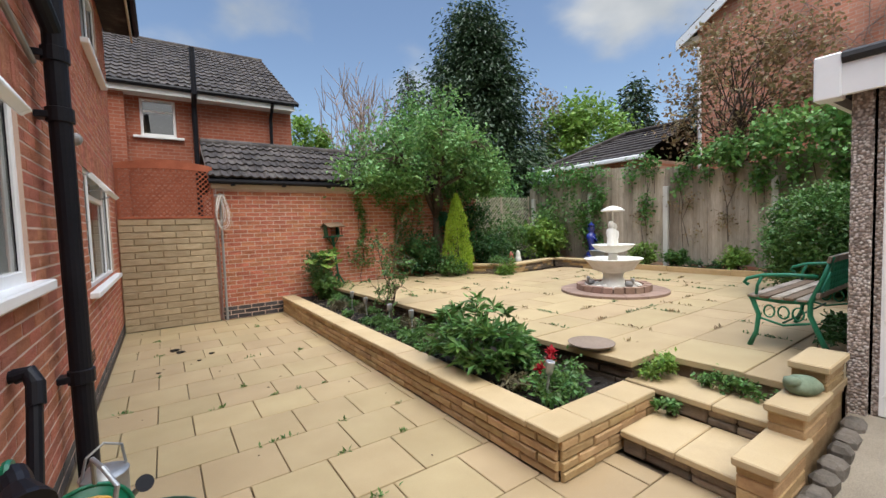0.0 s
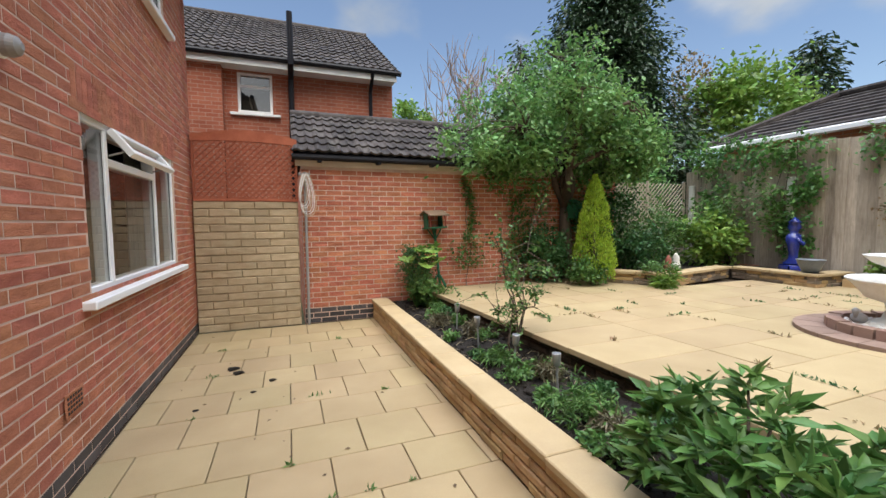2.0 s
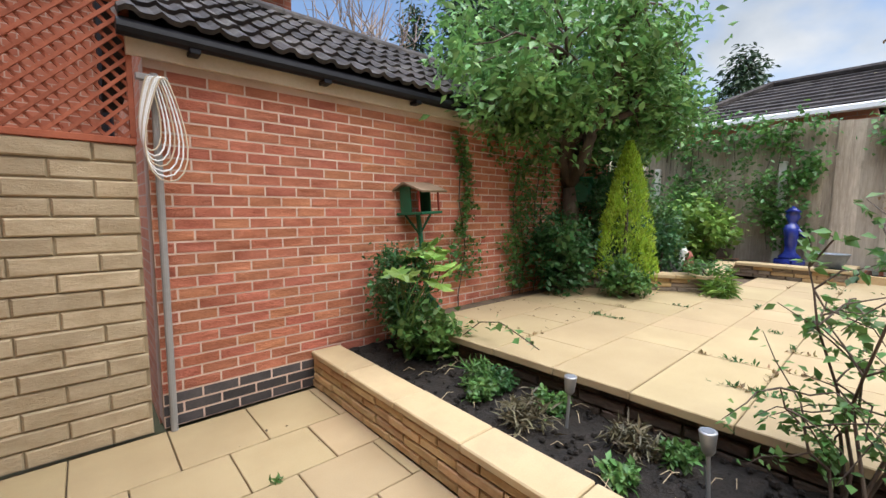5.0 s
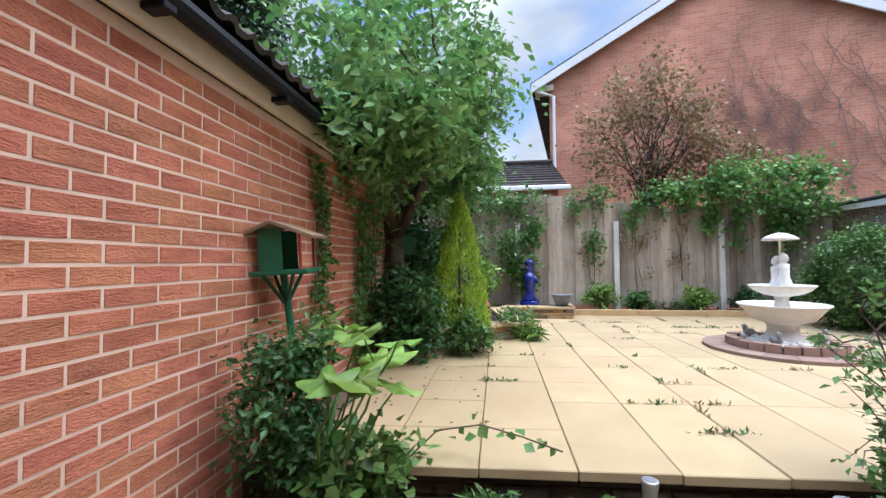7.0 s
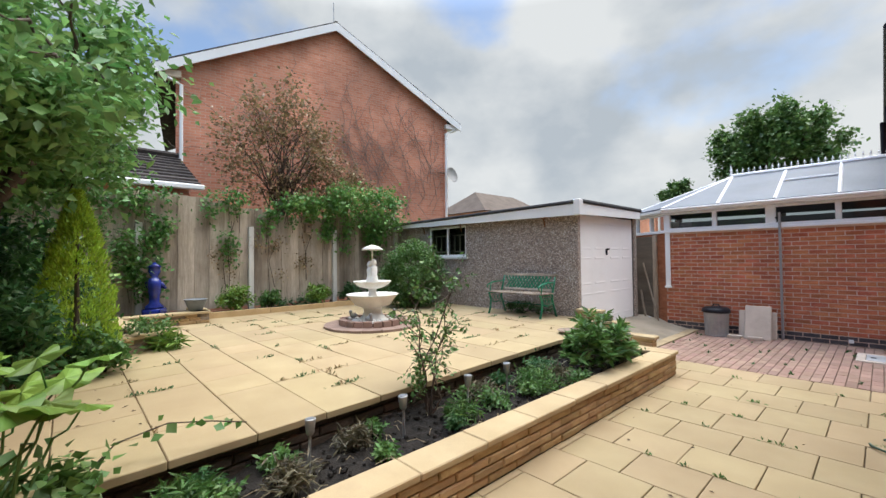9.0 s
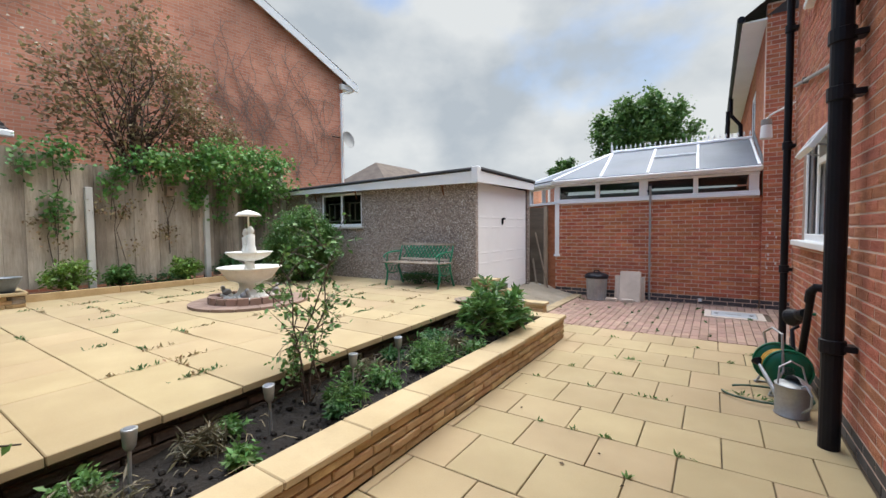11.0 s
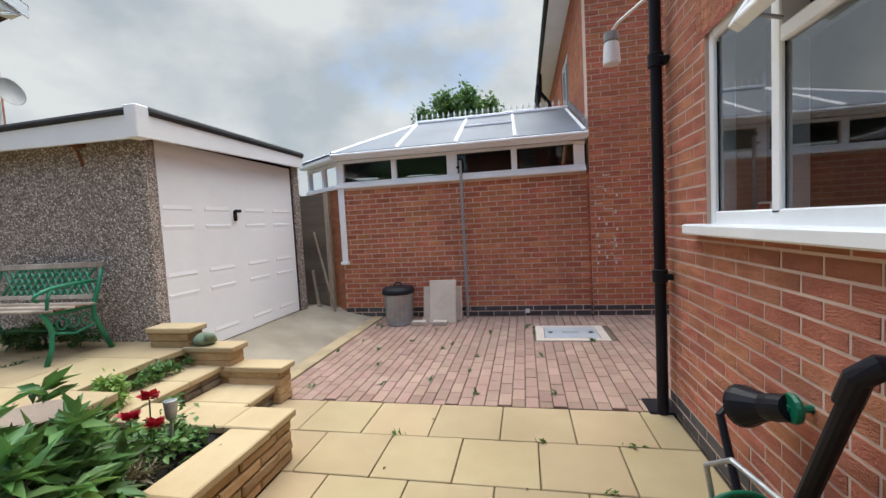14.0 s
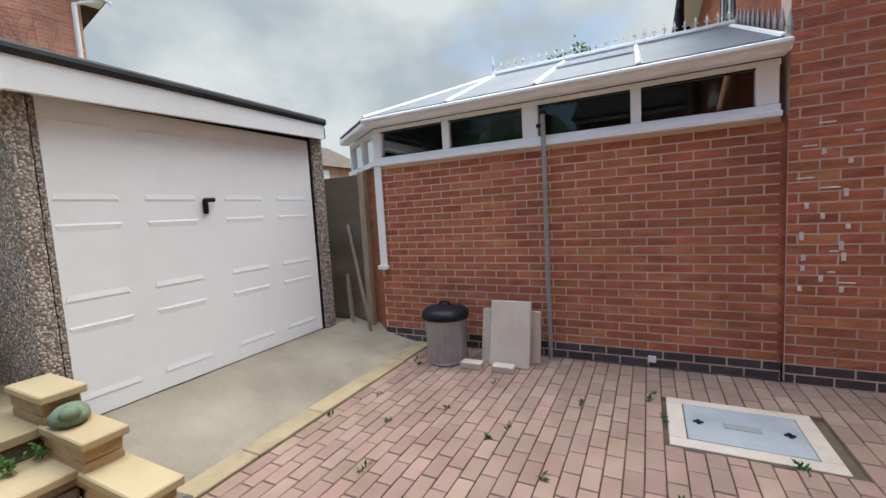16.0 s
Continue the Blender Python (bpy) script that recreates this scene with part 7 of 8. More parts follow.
# sapling
sg = thing("sapling", "slender young shrub with sparse leaves in the bed", "sapling", pose(3.10, 5.51, 0.23))
sm_ = Mesh()
pts_ = []
for k in range(6):
    a = k * 1.05 + 0.4
    tip = Vector((0.26 * math.cos(a) * rng.uniform(0.5, 1.1), 0.30 * math.sin(a) * rng.uniform(0.5, 1.1), rng.uniform(0.55, 1.05)))
    st_ = limb(sm_, (0.02 * math.cos(a), 0.02 * math.sin(a), 0), tip, 0.0075, 0.0025, rng, 0.1, 6)
    for q in st_[2:]:
        for _ in range(2):
            e = q + Vector(rng.normal(size=3)) * 0.14
            limb(sm_, q, e, 0.004, 0.0015, rng, 0.1, 3)
            pts_ += [q.lerp(e, f) + Vector(rng.normal(size=3)) * 0.015 for f in rng.uniform(0.2, 1.05, 15)]
part("stem", sm_, BARK, sg)
leaves("foliage", [tuple(q) for q in pts_], 0.042, LEAF_MID, sg, 9, 0.6)
# broad bush with rosettes
bu = thing("bed_bush", "low bushy shrub with long glossy leaves spilling over the coping", "shrub", pose(2.83, 3.22, 0.23))
pt, dr = [], []
sb = Mesh()
for k in range(88):
    u = Vector(rng.normal(size=3))
    u.z = abs(u.z) * 0.9 + 0.1
    u.normalize()
    c = Vector((u.x * 0.36, u.y * 0.52, 0.12 + u.z * 0.50)) * rng.uniform(0.6, 1.05)
    if k < 24:
        limb(sb, (rng.normal() * 0.05, rng.normal() * 0.05, 0), c, 0.009, 0.004, rng)
    for j in range(16):
        a = 2 * math.pi * j / 8 + rng.uniform(-0.2, 0.2)
        pt.append(tuple(c + Vector(rng.normal(size=3)) * 0.012 - u * 0.03 * (j // 8)))
        dr.append((math.cos(a) + u.x * 0.7, math.sin(a) + u.y * 0.7, 0.35 + u.z * 0.5))
part("stem", sb, BARK, bu)
leaves("foliage", pt, 0.115, LEAF_MID, bu, 10, 0.32, flat=0.3, droop=0.12, toward=dr)
# roses
REDFLOWER = surface("crimson_petal", (0.28, 0.005, 0.012), (0.45, 0.015, 0.03), 0.6, 8, 40, 0.1, 0.001, through=0.2)
for x, y, z in ((2.87, 2.47, 0.56), (2.93, 2.53, 0.47), (2.8, 2.52, 0.44)):
    ro_ = thing("rose", "deep red rose on a thin stem", "rose", pose(x, y, 0.23), "red roses in the bed")
    part("stem", Mesh().tube([(0.02, 0.01, 0), (0.01, 0, 0.12), (0, 0, z - 0.24)], 0.004, 5), LEAF_MID, ro_)
    fl_ = [(0, 0, z - 0.23)] * 26
    th = np.linspace(0, 6 * math.pi, 26)
    leaves("petals", np.array(fl_) + np.stack([np.cos(th) * 0.012, np.sin(th) * 0.012, rng.uniform(-0.01, 0.015, 26)], 1), 0.042, REDFLOWER, ro_, 3, 0.9, flat=0, droop=0, toward=np.stack([np.cos(th), np.sin(th), np.linspace(2.2, 0.4, 26)], 1))
shrub("bed_plant", "low green plants near the roses", "plant", (2.95, 2.5, 0.32), (0.32, 0.22, 0.10), LEAF_MID, 22, 40, 0.05, 45, (2.95, 2.5, 0.22), stems=6)
for i, (x, y, s, m_) in enumerate(((2.95, 4.2, 0.14, LEAF_MID), (3.15, 3.85, 0.2, LEAF_DARK), (2.8, 4.55, 0.1, LEAF_MID), (3.2, 4.5, 0.1, LEAF_DARK), (2.85, 5.0, 0.14, LEAF_MID), (3.22, 6.05, 0.09, LEAF_MID), (3.25, 6.75, 0.11, LEAF_MID), (2.75, 6.2, 0.08, LEAF_MID), (2.85, 7.1, 0.12, LEAF_MID), (3.2, 7.15, 0.12, LEAF_DARK), (3.25, 5.0, 0.1, LEAF_MID), (2.72, 3.9, 0.14, LEAF_MID), (3.15, 2.95, 0.2, LEAF_DARK), (2.75, 5.55, 0.07, LEAF_DARK))):
    x = min(x, edge_x(y) - 0.12)
    shrub("bed_plant", "small leafy plant in the raised bed", "plant", (x, y, 0.27 + s * 0.2), (s, s, s * 0.4), m_, int(10 + 60 * s), 26, 0.042, 60 + i, (x, y, 0.225), stems=4, group="low plants in the bed", stem_r=0.004)
STRAW = surface("dry_stalk", (0.30, 0.23, 0.13), (0.45, 0.37, 0.24), 0.9)
DRYLEAF = leafy("withered_leaf", (0.075, 0.065, 0.035), (0.20, 0.175, 0.10), 0.35, 0.02, through=0.15)
for i, (x, y, s_) in enumerate(((2.86, 4.32, 0.2), (2.8, 3.95, 0.15), (3.05, 4.95, 0.14), (2.84, 5.4, 0.12), (3.0, 6.25, 0.13), (2.8, 6.75, 0.14), (3.0, 7.25, 0.15), (2.75, 2.75, 0.1))):
    shrub("withered_plant", "straggly withered plant on the dark soil", "plant", (x, y, 0.27 + s_ * 0.25), (s_, s_, s_ * 0.45), DRYLEAF if i % 3 else LEAF_MID, int(8 + 50 * s_), 26, 0.07, 160 + i, (x, y, 0.225), stems=4, aspect=0.16, group="withered plants in the bed", stem_r=0.003)
dry = Mesh()
r9 = random.Random(9)
for i in range(130):
    x, y, a = r9.uniform(2.62, 3.38), r9.uniform(2.5, 7.9), r9.uniform(0, 6.28)
    L_ = r9.uniform(0.04, 0.16)
    dry.tube([(x, y, 0.265), (x + L_ * 0.5 * math.cos(a), y + L_ * 0.5 * math.sin(a), 0.285), (x + L_ * math.cos(a), y + L_ * math.sin(a), 0.262)], 0.002, 4)
tagged(part("dry_stalks", dry, STRAW), "dry stalks and twigs strewn on the soil", "debris", "", "stuff")

# hedge by the garage
shrub("clipped_hedge", "roughly clipped green hedge bush beside the garage wall", "hedge", (7.65, 2.05, 1.12), (0.72, 0.62, 0.74), LEAF_MID, 210, 90, 0.055, 51, (7.65, 2.05, UP), tight=0.10, inner=0.62, stems=14)
shrub("bench_weeds", "low weeds growing under the bench", "weeds", (5.2, 1.36, 0.56), (0.6, 0.12, 0.1), LEAF_DARK, 24, 36, 0.05, 52, (5.2, 1.35, UP), stems=4, tight=0.1)
shrub("step_weeds", "ivy-leaved weeds in the step corner", "weeds", (3.62, 2.08, 0.40), (0.16, 0.09, 0.08), LEAF_LIME, 14, 36, 0.04, 53, (3.62, 2.1, 0.322), stems=3, tight=0.2)
shrub("step_weeds", "green weeds along the upper riser", "weeds", (3.72, 1.6, 0.37), (0.05, 0.28, 0.05), LEAF_MID, 16, 36, 0.035, 54, (3.74, 1.6, 0.32), stems=3, tight=0.15)
shrub("step_weeds", "green weeds under the middle tread", "weeds", (3.37, 1.9, 0.22), (0.04, 0.1, 0.06), LEAF_MID, 9, 30, 0.035, 55, (3.38, 1.9, 0.16), stems=3, tight=0.2)

# ---- climbers on the fence ----
def climber(name, label, boxes, material, size, seed, per_m2=420, x=9.36):
    """Leaves over patches (y0, y1, z0, z1, depth) on the fence, with stems."""
    rng = np.random.default_rng(seed)
    t = thing(name, label, "climber", pose(x, 0, 0))
    P = []
    for y0, y1, z0, z1, dep in boxes:
        n = int((y1 - y0) * (z1 - z0) * per_m2)
        k = max(4, n // 45)
        cy, cz = rng.uniform(y0, y1, k), z1 - (z1 - z0) * rng.random(k) ** 1.3
        idx = rng.integers(0, k, n)
        P.append(np.stack([-np.abs(rng.normal(size=n)) * dep * 0.5 - 0.005, cy[idx] + rng.normal(size=n) * 0.09, cz[idx] + rng.normal(size=n) * 0.11], 1))
        for j in range(max(2, int((y1 - y0) * 5))):
            y = rng.uniform(y0, y1)
            part("stem", Mesh().tube([(-0.012, y, z0 - rng.uniform(0, 0.3)), (-0.016, y + rng.normal() * 0.06, (z0 + z1) / 2), (-0.012, y + rng.normal() * 0.1, z1)], 0.006, 5), BARK, t)
    leaves("foliage", np.concatenate(P), size, material, t, seed, 0.75, flat=0.2, droop=0.45)
    return t


climber("ivy", "green ivy climbing over the old fence", [(6.35, 7.0, 0.9, 2.85, 0.16), (5.0, 5.7, 2.3, 2.8, 0.14), (5.2, 5.4, 1.5, 2.3, 0.08), (4.0, 4.6, 2.3, 2.75, 0.16), (4.55, 4.7, 1.9, 2.4, 0.06), (6.9, 8.7, 2.35, 2.9, 0.2), (7.9, 8.4, 1.5, 2.3, 0.12)], LEAF_IVY, 0.08, 71, 900)
climber("creeper", "bright green creeper billowing over the fence top", [(1.35, 3.2, 2.25, 3.15, 0.6), (3.1, 4.6, 2.5, 2.9, 0.25), (3.2, 3.4, 1.8, 2.4, 0.12), (2.75, 2.9, 1.7, 2.3, 0.12), (1.7, 2.2, 1.6, 2.3, 0.25)], LEAF_CREEPER, 0.085, 72, 1700)
climber("bronze_creeper", "withered bronze creeper on the fence boards", [(4.2, 4.75, 1.1, 1.9, 0.04), (3.6, 4.0, 1.2, 2.1, 0.04), (5.3, 5.6, 1.0, 1.8, 0.03)], LEAF_RED, 0.05, 73, 420)
for i, (y, r, m_) in enumerate(((5.25, 0.3, LEAF_LIME), (3.55, 0.26, LEAF_LIME), (2.75, 0.24, LEAF_DARK), (4.6, 0.22, LEAF_MID), (2.0, 0.3, LEAF_DARK))):
    shrub("border_plant", "leafy green plant in the bed under the fence", "plant", (9.17, y, UP + 0.12 + r * 0.7), (r * 0.7, r, r * 0.75), m_, 20, 46, 0.075, 80 + i, (9.17, y, UP + 0.06), group="plants under the fence")
shrub("border_plant", "low dark edging plants under the fence", "plant", (9.2, 4.1, UP + 0.14), (0.14, 0.7, 0.07), LEAF_DARK, 30, 30, 0.045, 88, (9.2, 4.1, UP + 0.06), tight=0.12)
wv = thing("wall_ivy", "thin ivy strands on the outbuilding wall", "climber", pose(0, 8.47, 0))
rng = np.random.default_rng(91)
W_ = []
for x0, z0, z1, wd, n in ((3.98, 1.15, 2.15, 0.05, 260), (4.0, 0.7, 1.15, 0.16, 150), (4.9, 0.5, 2.0, 0.13, 620), (5.3, 0.6, 2.2, 0.14, 500), (4.55, 1.9, 2.3, 0.12, 130)):
    z = rng.uniform(z0, z1, n)
    W_.append(np.stack([x0 + rng.normal(size=n) * wd + 0.06 * np.sin(z * 5), -np.abs(rng.normal(size=n)) * 0.03 - 0.005, z], 1))
leaves("foliage", np.concatenate(W_), 0.045, LEAF_IVY, wv, 91, 0.8)
leaves("green_foliage", np.concatenate(W_[:3]) + np.array((0.02, -0.004, 0.01)), 0.042, LEAF_MID, wv, 92, 0.8)
vs = Mesh()
for x0 in (3.98, 4.85, 4.98, 5.25, 5.38):
    vs.tube([(x0 + 0.05 * math.sin(k * 1.3 + x0), -0.008, 0.3 + 0.24 * k) for k in range(8)], 0.006, 5)
part("stem", vs, BARK, wv)

# ---- trees beyond the garden ----
def broad_tree(name, label, base, centre, radii, material, count, per, size, seed, trunk_r=0.2, limbs_=10, tight=0.14):
    t = thing(name, label, "tree", pose(*base))
    rng = np.random.default_rng(seed)
    p, c = clumps(seed, count, per, centre, radii, tight, 0.35)
    B = Vector(base)
    mb = Mesh()
    top = Vector(centre) - B
    top.z -= radii[2] * 0.5
    mb.tube([(0, 0, -0.1), tuple(top * 0.5), tuple(top)], [trunk_r, trunk_r * 0.8, trunk_r * 0.6], 9)
    for k in range(min(limbs_, count)):
        limb(mb, top * rng.uniform(0.6, 1.0), Vector(c[k]) - B, trunk_r * 0.35, trunk_r * 0.06, rng)
    part("trunk", mb, BARK, t)
    leaves("crown", p - np.array(base), size, material, t, seed, 0.6)
    return t


def conifer(name, label, base, height, radius, material, n, size, seed, layers=26):
    t = thing(name, label, "conifer", pose(*base))
    rng = np.random.default_rng(seed)
    part("trunk", Mesh().tube([(0, 0, -0.1), (0, 0, height * 0.97)], [radius * 0.1, 0.03], 8), BARK, t)
    mb = Mesh()
    P, D = [], []
    for i in range(layers * 9):
        h = (i / (layers * 9)) ** 0.85
        a = i * 2.4 + rng.normal() * 0.3
        L_ = radius * ((1 - h) ** 0.58 * (0.6 + 0.5 * rng.random()) + 0.04)
        z = height * (0.04 + 0.95 * h)
        tip = np.array((L_ * math.cos(a), L_ * math.sin(a), z - 0.10 * L_))
        if i % 3 == 0:
            mb.tube([(0, 0, z), tuple(tip)], [0.04, 0.01], 4)
        k = max(6, int(n * (L_ / radius) / (layers * 9 * 0.55)))
        f = rng.random(k) ** 0.6
        q = np.stack([tip[0] * f, tip[1] * f, z + (tip[2] - z) * f], 1) + rng.normal(size=(k, 3)) * np.array((0.12, 0.12, 0.10)) * radius * 0.75
        P.append(q)
        D.append(np.tile((math.cos(a), math.sin(a), -0.35), (k, 1)))
    part("limb", mb, BARK, t)
    leaves("crown", np.concatenate(P), size, material, t, seed, 0.4, flat=0, droop=0.15, toward=np.concatenate(D))
    return t


conifer("dark_conifer", "tall dark conifer behind the outbuilding", (13.8, 16.4, -0.05), 12.3, 4.3, LEAF_CONIFER, 80000, 0.23, 101)
conifer("dark_conifer", "smaller dark conifer behind the outbuilding", (11.5, 19.1, -0.05), 9.8, 1.8, LEAF_CONIFER, 6000, 0.22, 102, 18)
conifer("dark_conifer", "distant dark conifer beyond the gardens", (25.0, 14.6, -0.05), 10.2, 2.6, LEAF_CONIFER, 7000, 0.34, 103, 20)
conifer("dark_conifer", "distant dark conifer beyond the gardens", (27.5, 11.6, -0.05), 10.0, 2.6, LEAF_CONIFER, 7000, 0.34, 104, 20)
broad_tree("broad_tree", "light green tree beyond the fence", (18.8, 13.8, -0.05), (18.8, 13.8, 5.3), (2.6, 2.2, 2.3), LEAF_LIME, 60, 110, 0.24, 105)
broad_tree("broad_tree", "light green tree behind the houses", (6.8, 21.6, -0.05), (6.8, 21.6, 5.5), (1.5, 1.5, 1.5), LEAF_LIME, 36, 110, 0.2, 106)
broad_tree("broad_tree", "reddish budding tree behind the fence", (17.2, 15.0, -0.05), (17.2, 15.0, 6.4), (0.9, 0.9, 2.6), LEAF_RED, 40, 40, 0.16, 107, 0.12)
broad_tree("broad_tree", "green tree behind the conservatory", (5.7, -31.0, -0.05), (5.7, -31, 9.0), (4.2, 4.0, 3.6), LEAF_FAR, 120, 200, 0.34, 108, 0.5, 10, 0.085)
broad_tree("broad_tree", "small green tree beyond the garage", (12.1, -30.0, -0.05), (12.1, -30, 6.3), (1.4, 1.4, 1.5), LEAF_FAR, 50, 130, 0.28, 109, 0.3, 10, 0.1)
broad_tree("bronze_tree", "thin bronze-leaved tree behind the fence", (10.3, 3.95, -0.05), (10.3, 3.95, 4.15), (0.6, 1.6, 1.85), LEAF_RED, 90, 52, 0.095, 110, 0.05, 60, 0.13)
broad_tree("bronze_tree", "wispy bronze-leaved branches above the fence", (10.4, 2.7, -0.05), (10.3, 2.3, 3.4), (0.4, 0.8, 0.8), LEAF_RED, 50, 34, 0.08, 111, 0.035, 30, 0.2)
shrub("conservatory_shrub", "yellow-green shrub beyond the side fence", "shrub", (4.6, -3.4, 1.5), (0.5, 0.5, 0.7), LEAF_LIME, 30, 60, 0.08, 112, (4.6, -3.4, -0.05))
bare = thing("bare_tree", "leafless tree with fine upright twigs", "tree", pose(7.3, 16.0, -0.05))
mb = Mesh()
rng = np.random.default_rng(113)
mb.tube([(0, 0, 0), (0.05, 0, 2.5), (0, 0.05, 4.2)], [0.16, 0.13, 0.10], 8)
for k in range(20):
    a = rng.uniform(0, 6.28)
    s0 = Vector((0, 0, rng.uniform(2.5, 4.3)))
    e0_ = s0 + Vector((math.cos(a) * rng.uniform(0.5, 1.7), math.sin(a) * rng.uniform(0.5, 1.7), rng.uniform(1.6, 3.6)))
    pp = limb(mb, s0, e0_, 0.04, 0.012, rng, 0.08, 5)
    for q in pp[1:]:
        for _ in range(3):
            e = q + Vector((rng.normal() * 0.35, rng.normal() * 0.35, rng.uniform(0.4, 1.3)))
            mb.tube([tuple(q), tuple(q.lerp(e, 0.5) + Vector(rng.normal(size=3)) * 0.05), tuple(e)], [0.018, 0.013, 0.006], 4)
part("limb", mb, TWIG, bare)

# bare creeper on the gable wall
cr = thing("bare_creeper", "web of bare creeper stems on the gable wall", "climber", GABLE @ pose(-0.04, 0, 0))
mb = Mesh()
rng = np.random.default_rng(114)
for k in range(70):
    y, z = rng.uniform(-3.7, 1.8), rng.uniform(2.6, 4.6)
    ln = [(0, y, z)]
    ang = rng.uniform(0.9, 2.2)
    for _ in range(rng.integers(5, 12)):
        ang += rng.normal() * 0.28
        y, z = y + 0.28 * math.cos(ang), z + 0.28 * math.sin(ang)
        if z > 8.4 - abs(y) * 0.54 or y < -4.0:
            break
        ln.append((rng.uniform(-0.02, 0.01), y, z))
        if rng.random() < 0.6:
            a2 = ang + rng.choice((-0.9, 0.9))
            mb.tube([(0, y, z), (-0.01, y + 0.2 * math.cos(a2), z + 0.2 * math.sin(a2)), (0, y + 0.4 * math.cos(a2 + 0.2), z + 0.4 * math.sin(a2 + 0.2))], [0.005, 0.004, 0.002], 4)
    if len(ln) > 2:
        mb.tube(ln, 0.007, 4)
part("stem", mb, TWIG, cr)

PATIO_ROWS = (1.225, 1.69, 2.14, 2.61, 3.10, 3.56, 4.02, 4.44, 4.85, 5.32, 5.75, 6.21, 6.65, 7.10, 7.51, 7.94, 8.46)
TERRACE_LINES = [7.29 + 0.465 * k for k in (2, 1, 0, -1, -2, -3, -4, -5, -6, -7, -8, -9, -10, -11)]


# ---- weeds and litter in the joints ----
def weed_field(name, label, spots, material, seed):
    """Many tiny tufts (x, y, z, size) that run along the joints."""
    rng = np.random.default_rng(seed)
    P, D = [], []
    for x, y, z, s, along in spots:
        k = int(10 + 260 * s)
        q = rng.normal(size=(k, 3)) * (np.array((s * 1.1, 0.006, 0.0)) if along else np.array((0.006, s * 1.1, 0.0))) + np.array((x, y, z + 0.001))
        P.append(q)
        D.append(np.tile((0, 0, 0.5), (k, 1)) + rng.normal(size=(k, 3)) * 0.5)
    D = np.concatenate(D)
    D[:, 2] = np.abs(D[:, 2]) + 0.1
    ob = leaves(name, np.concatenate(P), 0.03, material, None, seed, 0.35, flat=0, droop=0, spread=0.7, toward=D)
    tagged(ob, label, "weeds", "", "stuff")


r10 = random.Random(55)
spots = [(r10.uniform(0.2, 2.3), r10.choice(PATIO_ROWS[1:16]), 0.0, r10.uniform(0.01, 0.03), True) for _ in range(24)]
spots += [(x, y, 0.0, s, True) for x, y, s in ((1.15, 3.55, 0.06), (0.55, 3.05, 0.05), (1.5, 2.55, 0.05), (1.35, 5.83, 0.04))]
weed_field("patio_weeds", "small green weeds in the patio joints", spots, LEAF_MID, 31)
spots = []
for i in range(110):
    y, x, along = r10.choice(TERRACE_LINES), r10.uniform(3.5, 8.8), True
    if r10.random() < 0.7:
        y, along = r10.uniform(1.6, 8.2), False
        x = edge_x(y) + 0.478 * r10.randrange(1, 11)
    if x < 3.5 or x > 8.8 or y < 1.5 or math.hypot(x - 6.15, y - 4.08) < 0.8 or (x > 6 and y > 6.6):
        continue
    spots.append((x, y, UP, r10.uniform(0.02, 0.09), along))
weed_field("terrace_weeds", "dark moss and weeds in the terrace joints", spots[: len(spots) // 2], LEAF_DARK, 32)
weed_field("terrace_weeds", "green weeds in the terrace joints", spots[len(spots) // 2:], LEAF_RED, 33)
weed_field("drive_weeds", "tiny weeds between the block pavers", [(r10.uniform(0.2, 3.1), r10.uniform(-1.3, 1.1), 0.0, r10.uniform(0.01, 0.03), False) for _ in range(24)], LEAF_DARK, 34)
lit = Mesh()
for i in range(170):
    if i < 40:
        x, y, z = r10.uniform(0.1, 2.3), r10.uniform(1.4, 8.4), 0.004
    elif i < 120:
        x, y, z = r10.uniform(3.5, 6.4), r10.uniform(7.3, 8.4), UP + 0.004
    else:
        x, y, z = r10.uniform(2.6, 3.4), r10.uniform(-1.6, -0.9), 0.006
    s, a = r10.uniform(0.008, 0.022), r10.uniform(0, 6.28)
    lit.add([(x + s * math.cos(a), y + s * math.sin(a), z), (x + s * 0.5 * math.cos(a + 1.6), y + s * 0.5 * math.sin(a + 1.6), z + 0.006), (x - s * math.cos(a), y - s * math.sin(a), z), (x + s * 0.5 * math.cos(a - 1.6), y + s * 0.5 * math.sin(a - 1.6), z + 0.004)], [(0, 1, 2, 3)])
tagged(part("leaf_litter", lit, surface("dead_leaf", (0.05, 0.032, 0.02), (0.13, 0.085, 0.05), 0.9, vary=0.3)), "dead leaves and crumbs on the paving", "litter", "", "stuff")
for x, y, s in ((0.62, 6.80, 0.05), (0.68, 6.66, 0.045), (1.0, 6.35, 0.03), (0.85, 6.12, 0.022), (0.45, 5.9, 0.02)):
    cl_ = Mesh().lathe([(s * 0.8, 0), (s, s * 0.2), (s * 0.7, s * 0.5), (s * 0.2, s * 0.6)], 9, (0, 0, 0), lambda a, i: 1 + 0.3 * math.sin(2 * a + i) + 0.15 * math.sin(5 * a))
    tagged(part("soil_lump", cl_, SOIL), "dark lump of soil on the patio slabs", "soil lump", "lumps on the patio").matrix_basis = pose(x, y, 0.0)

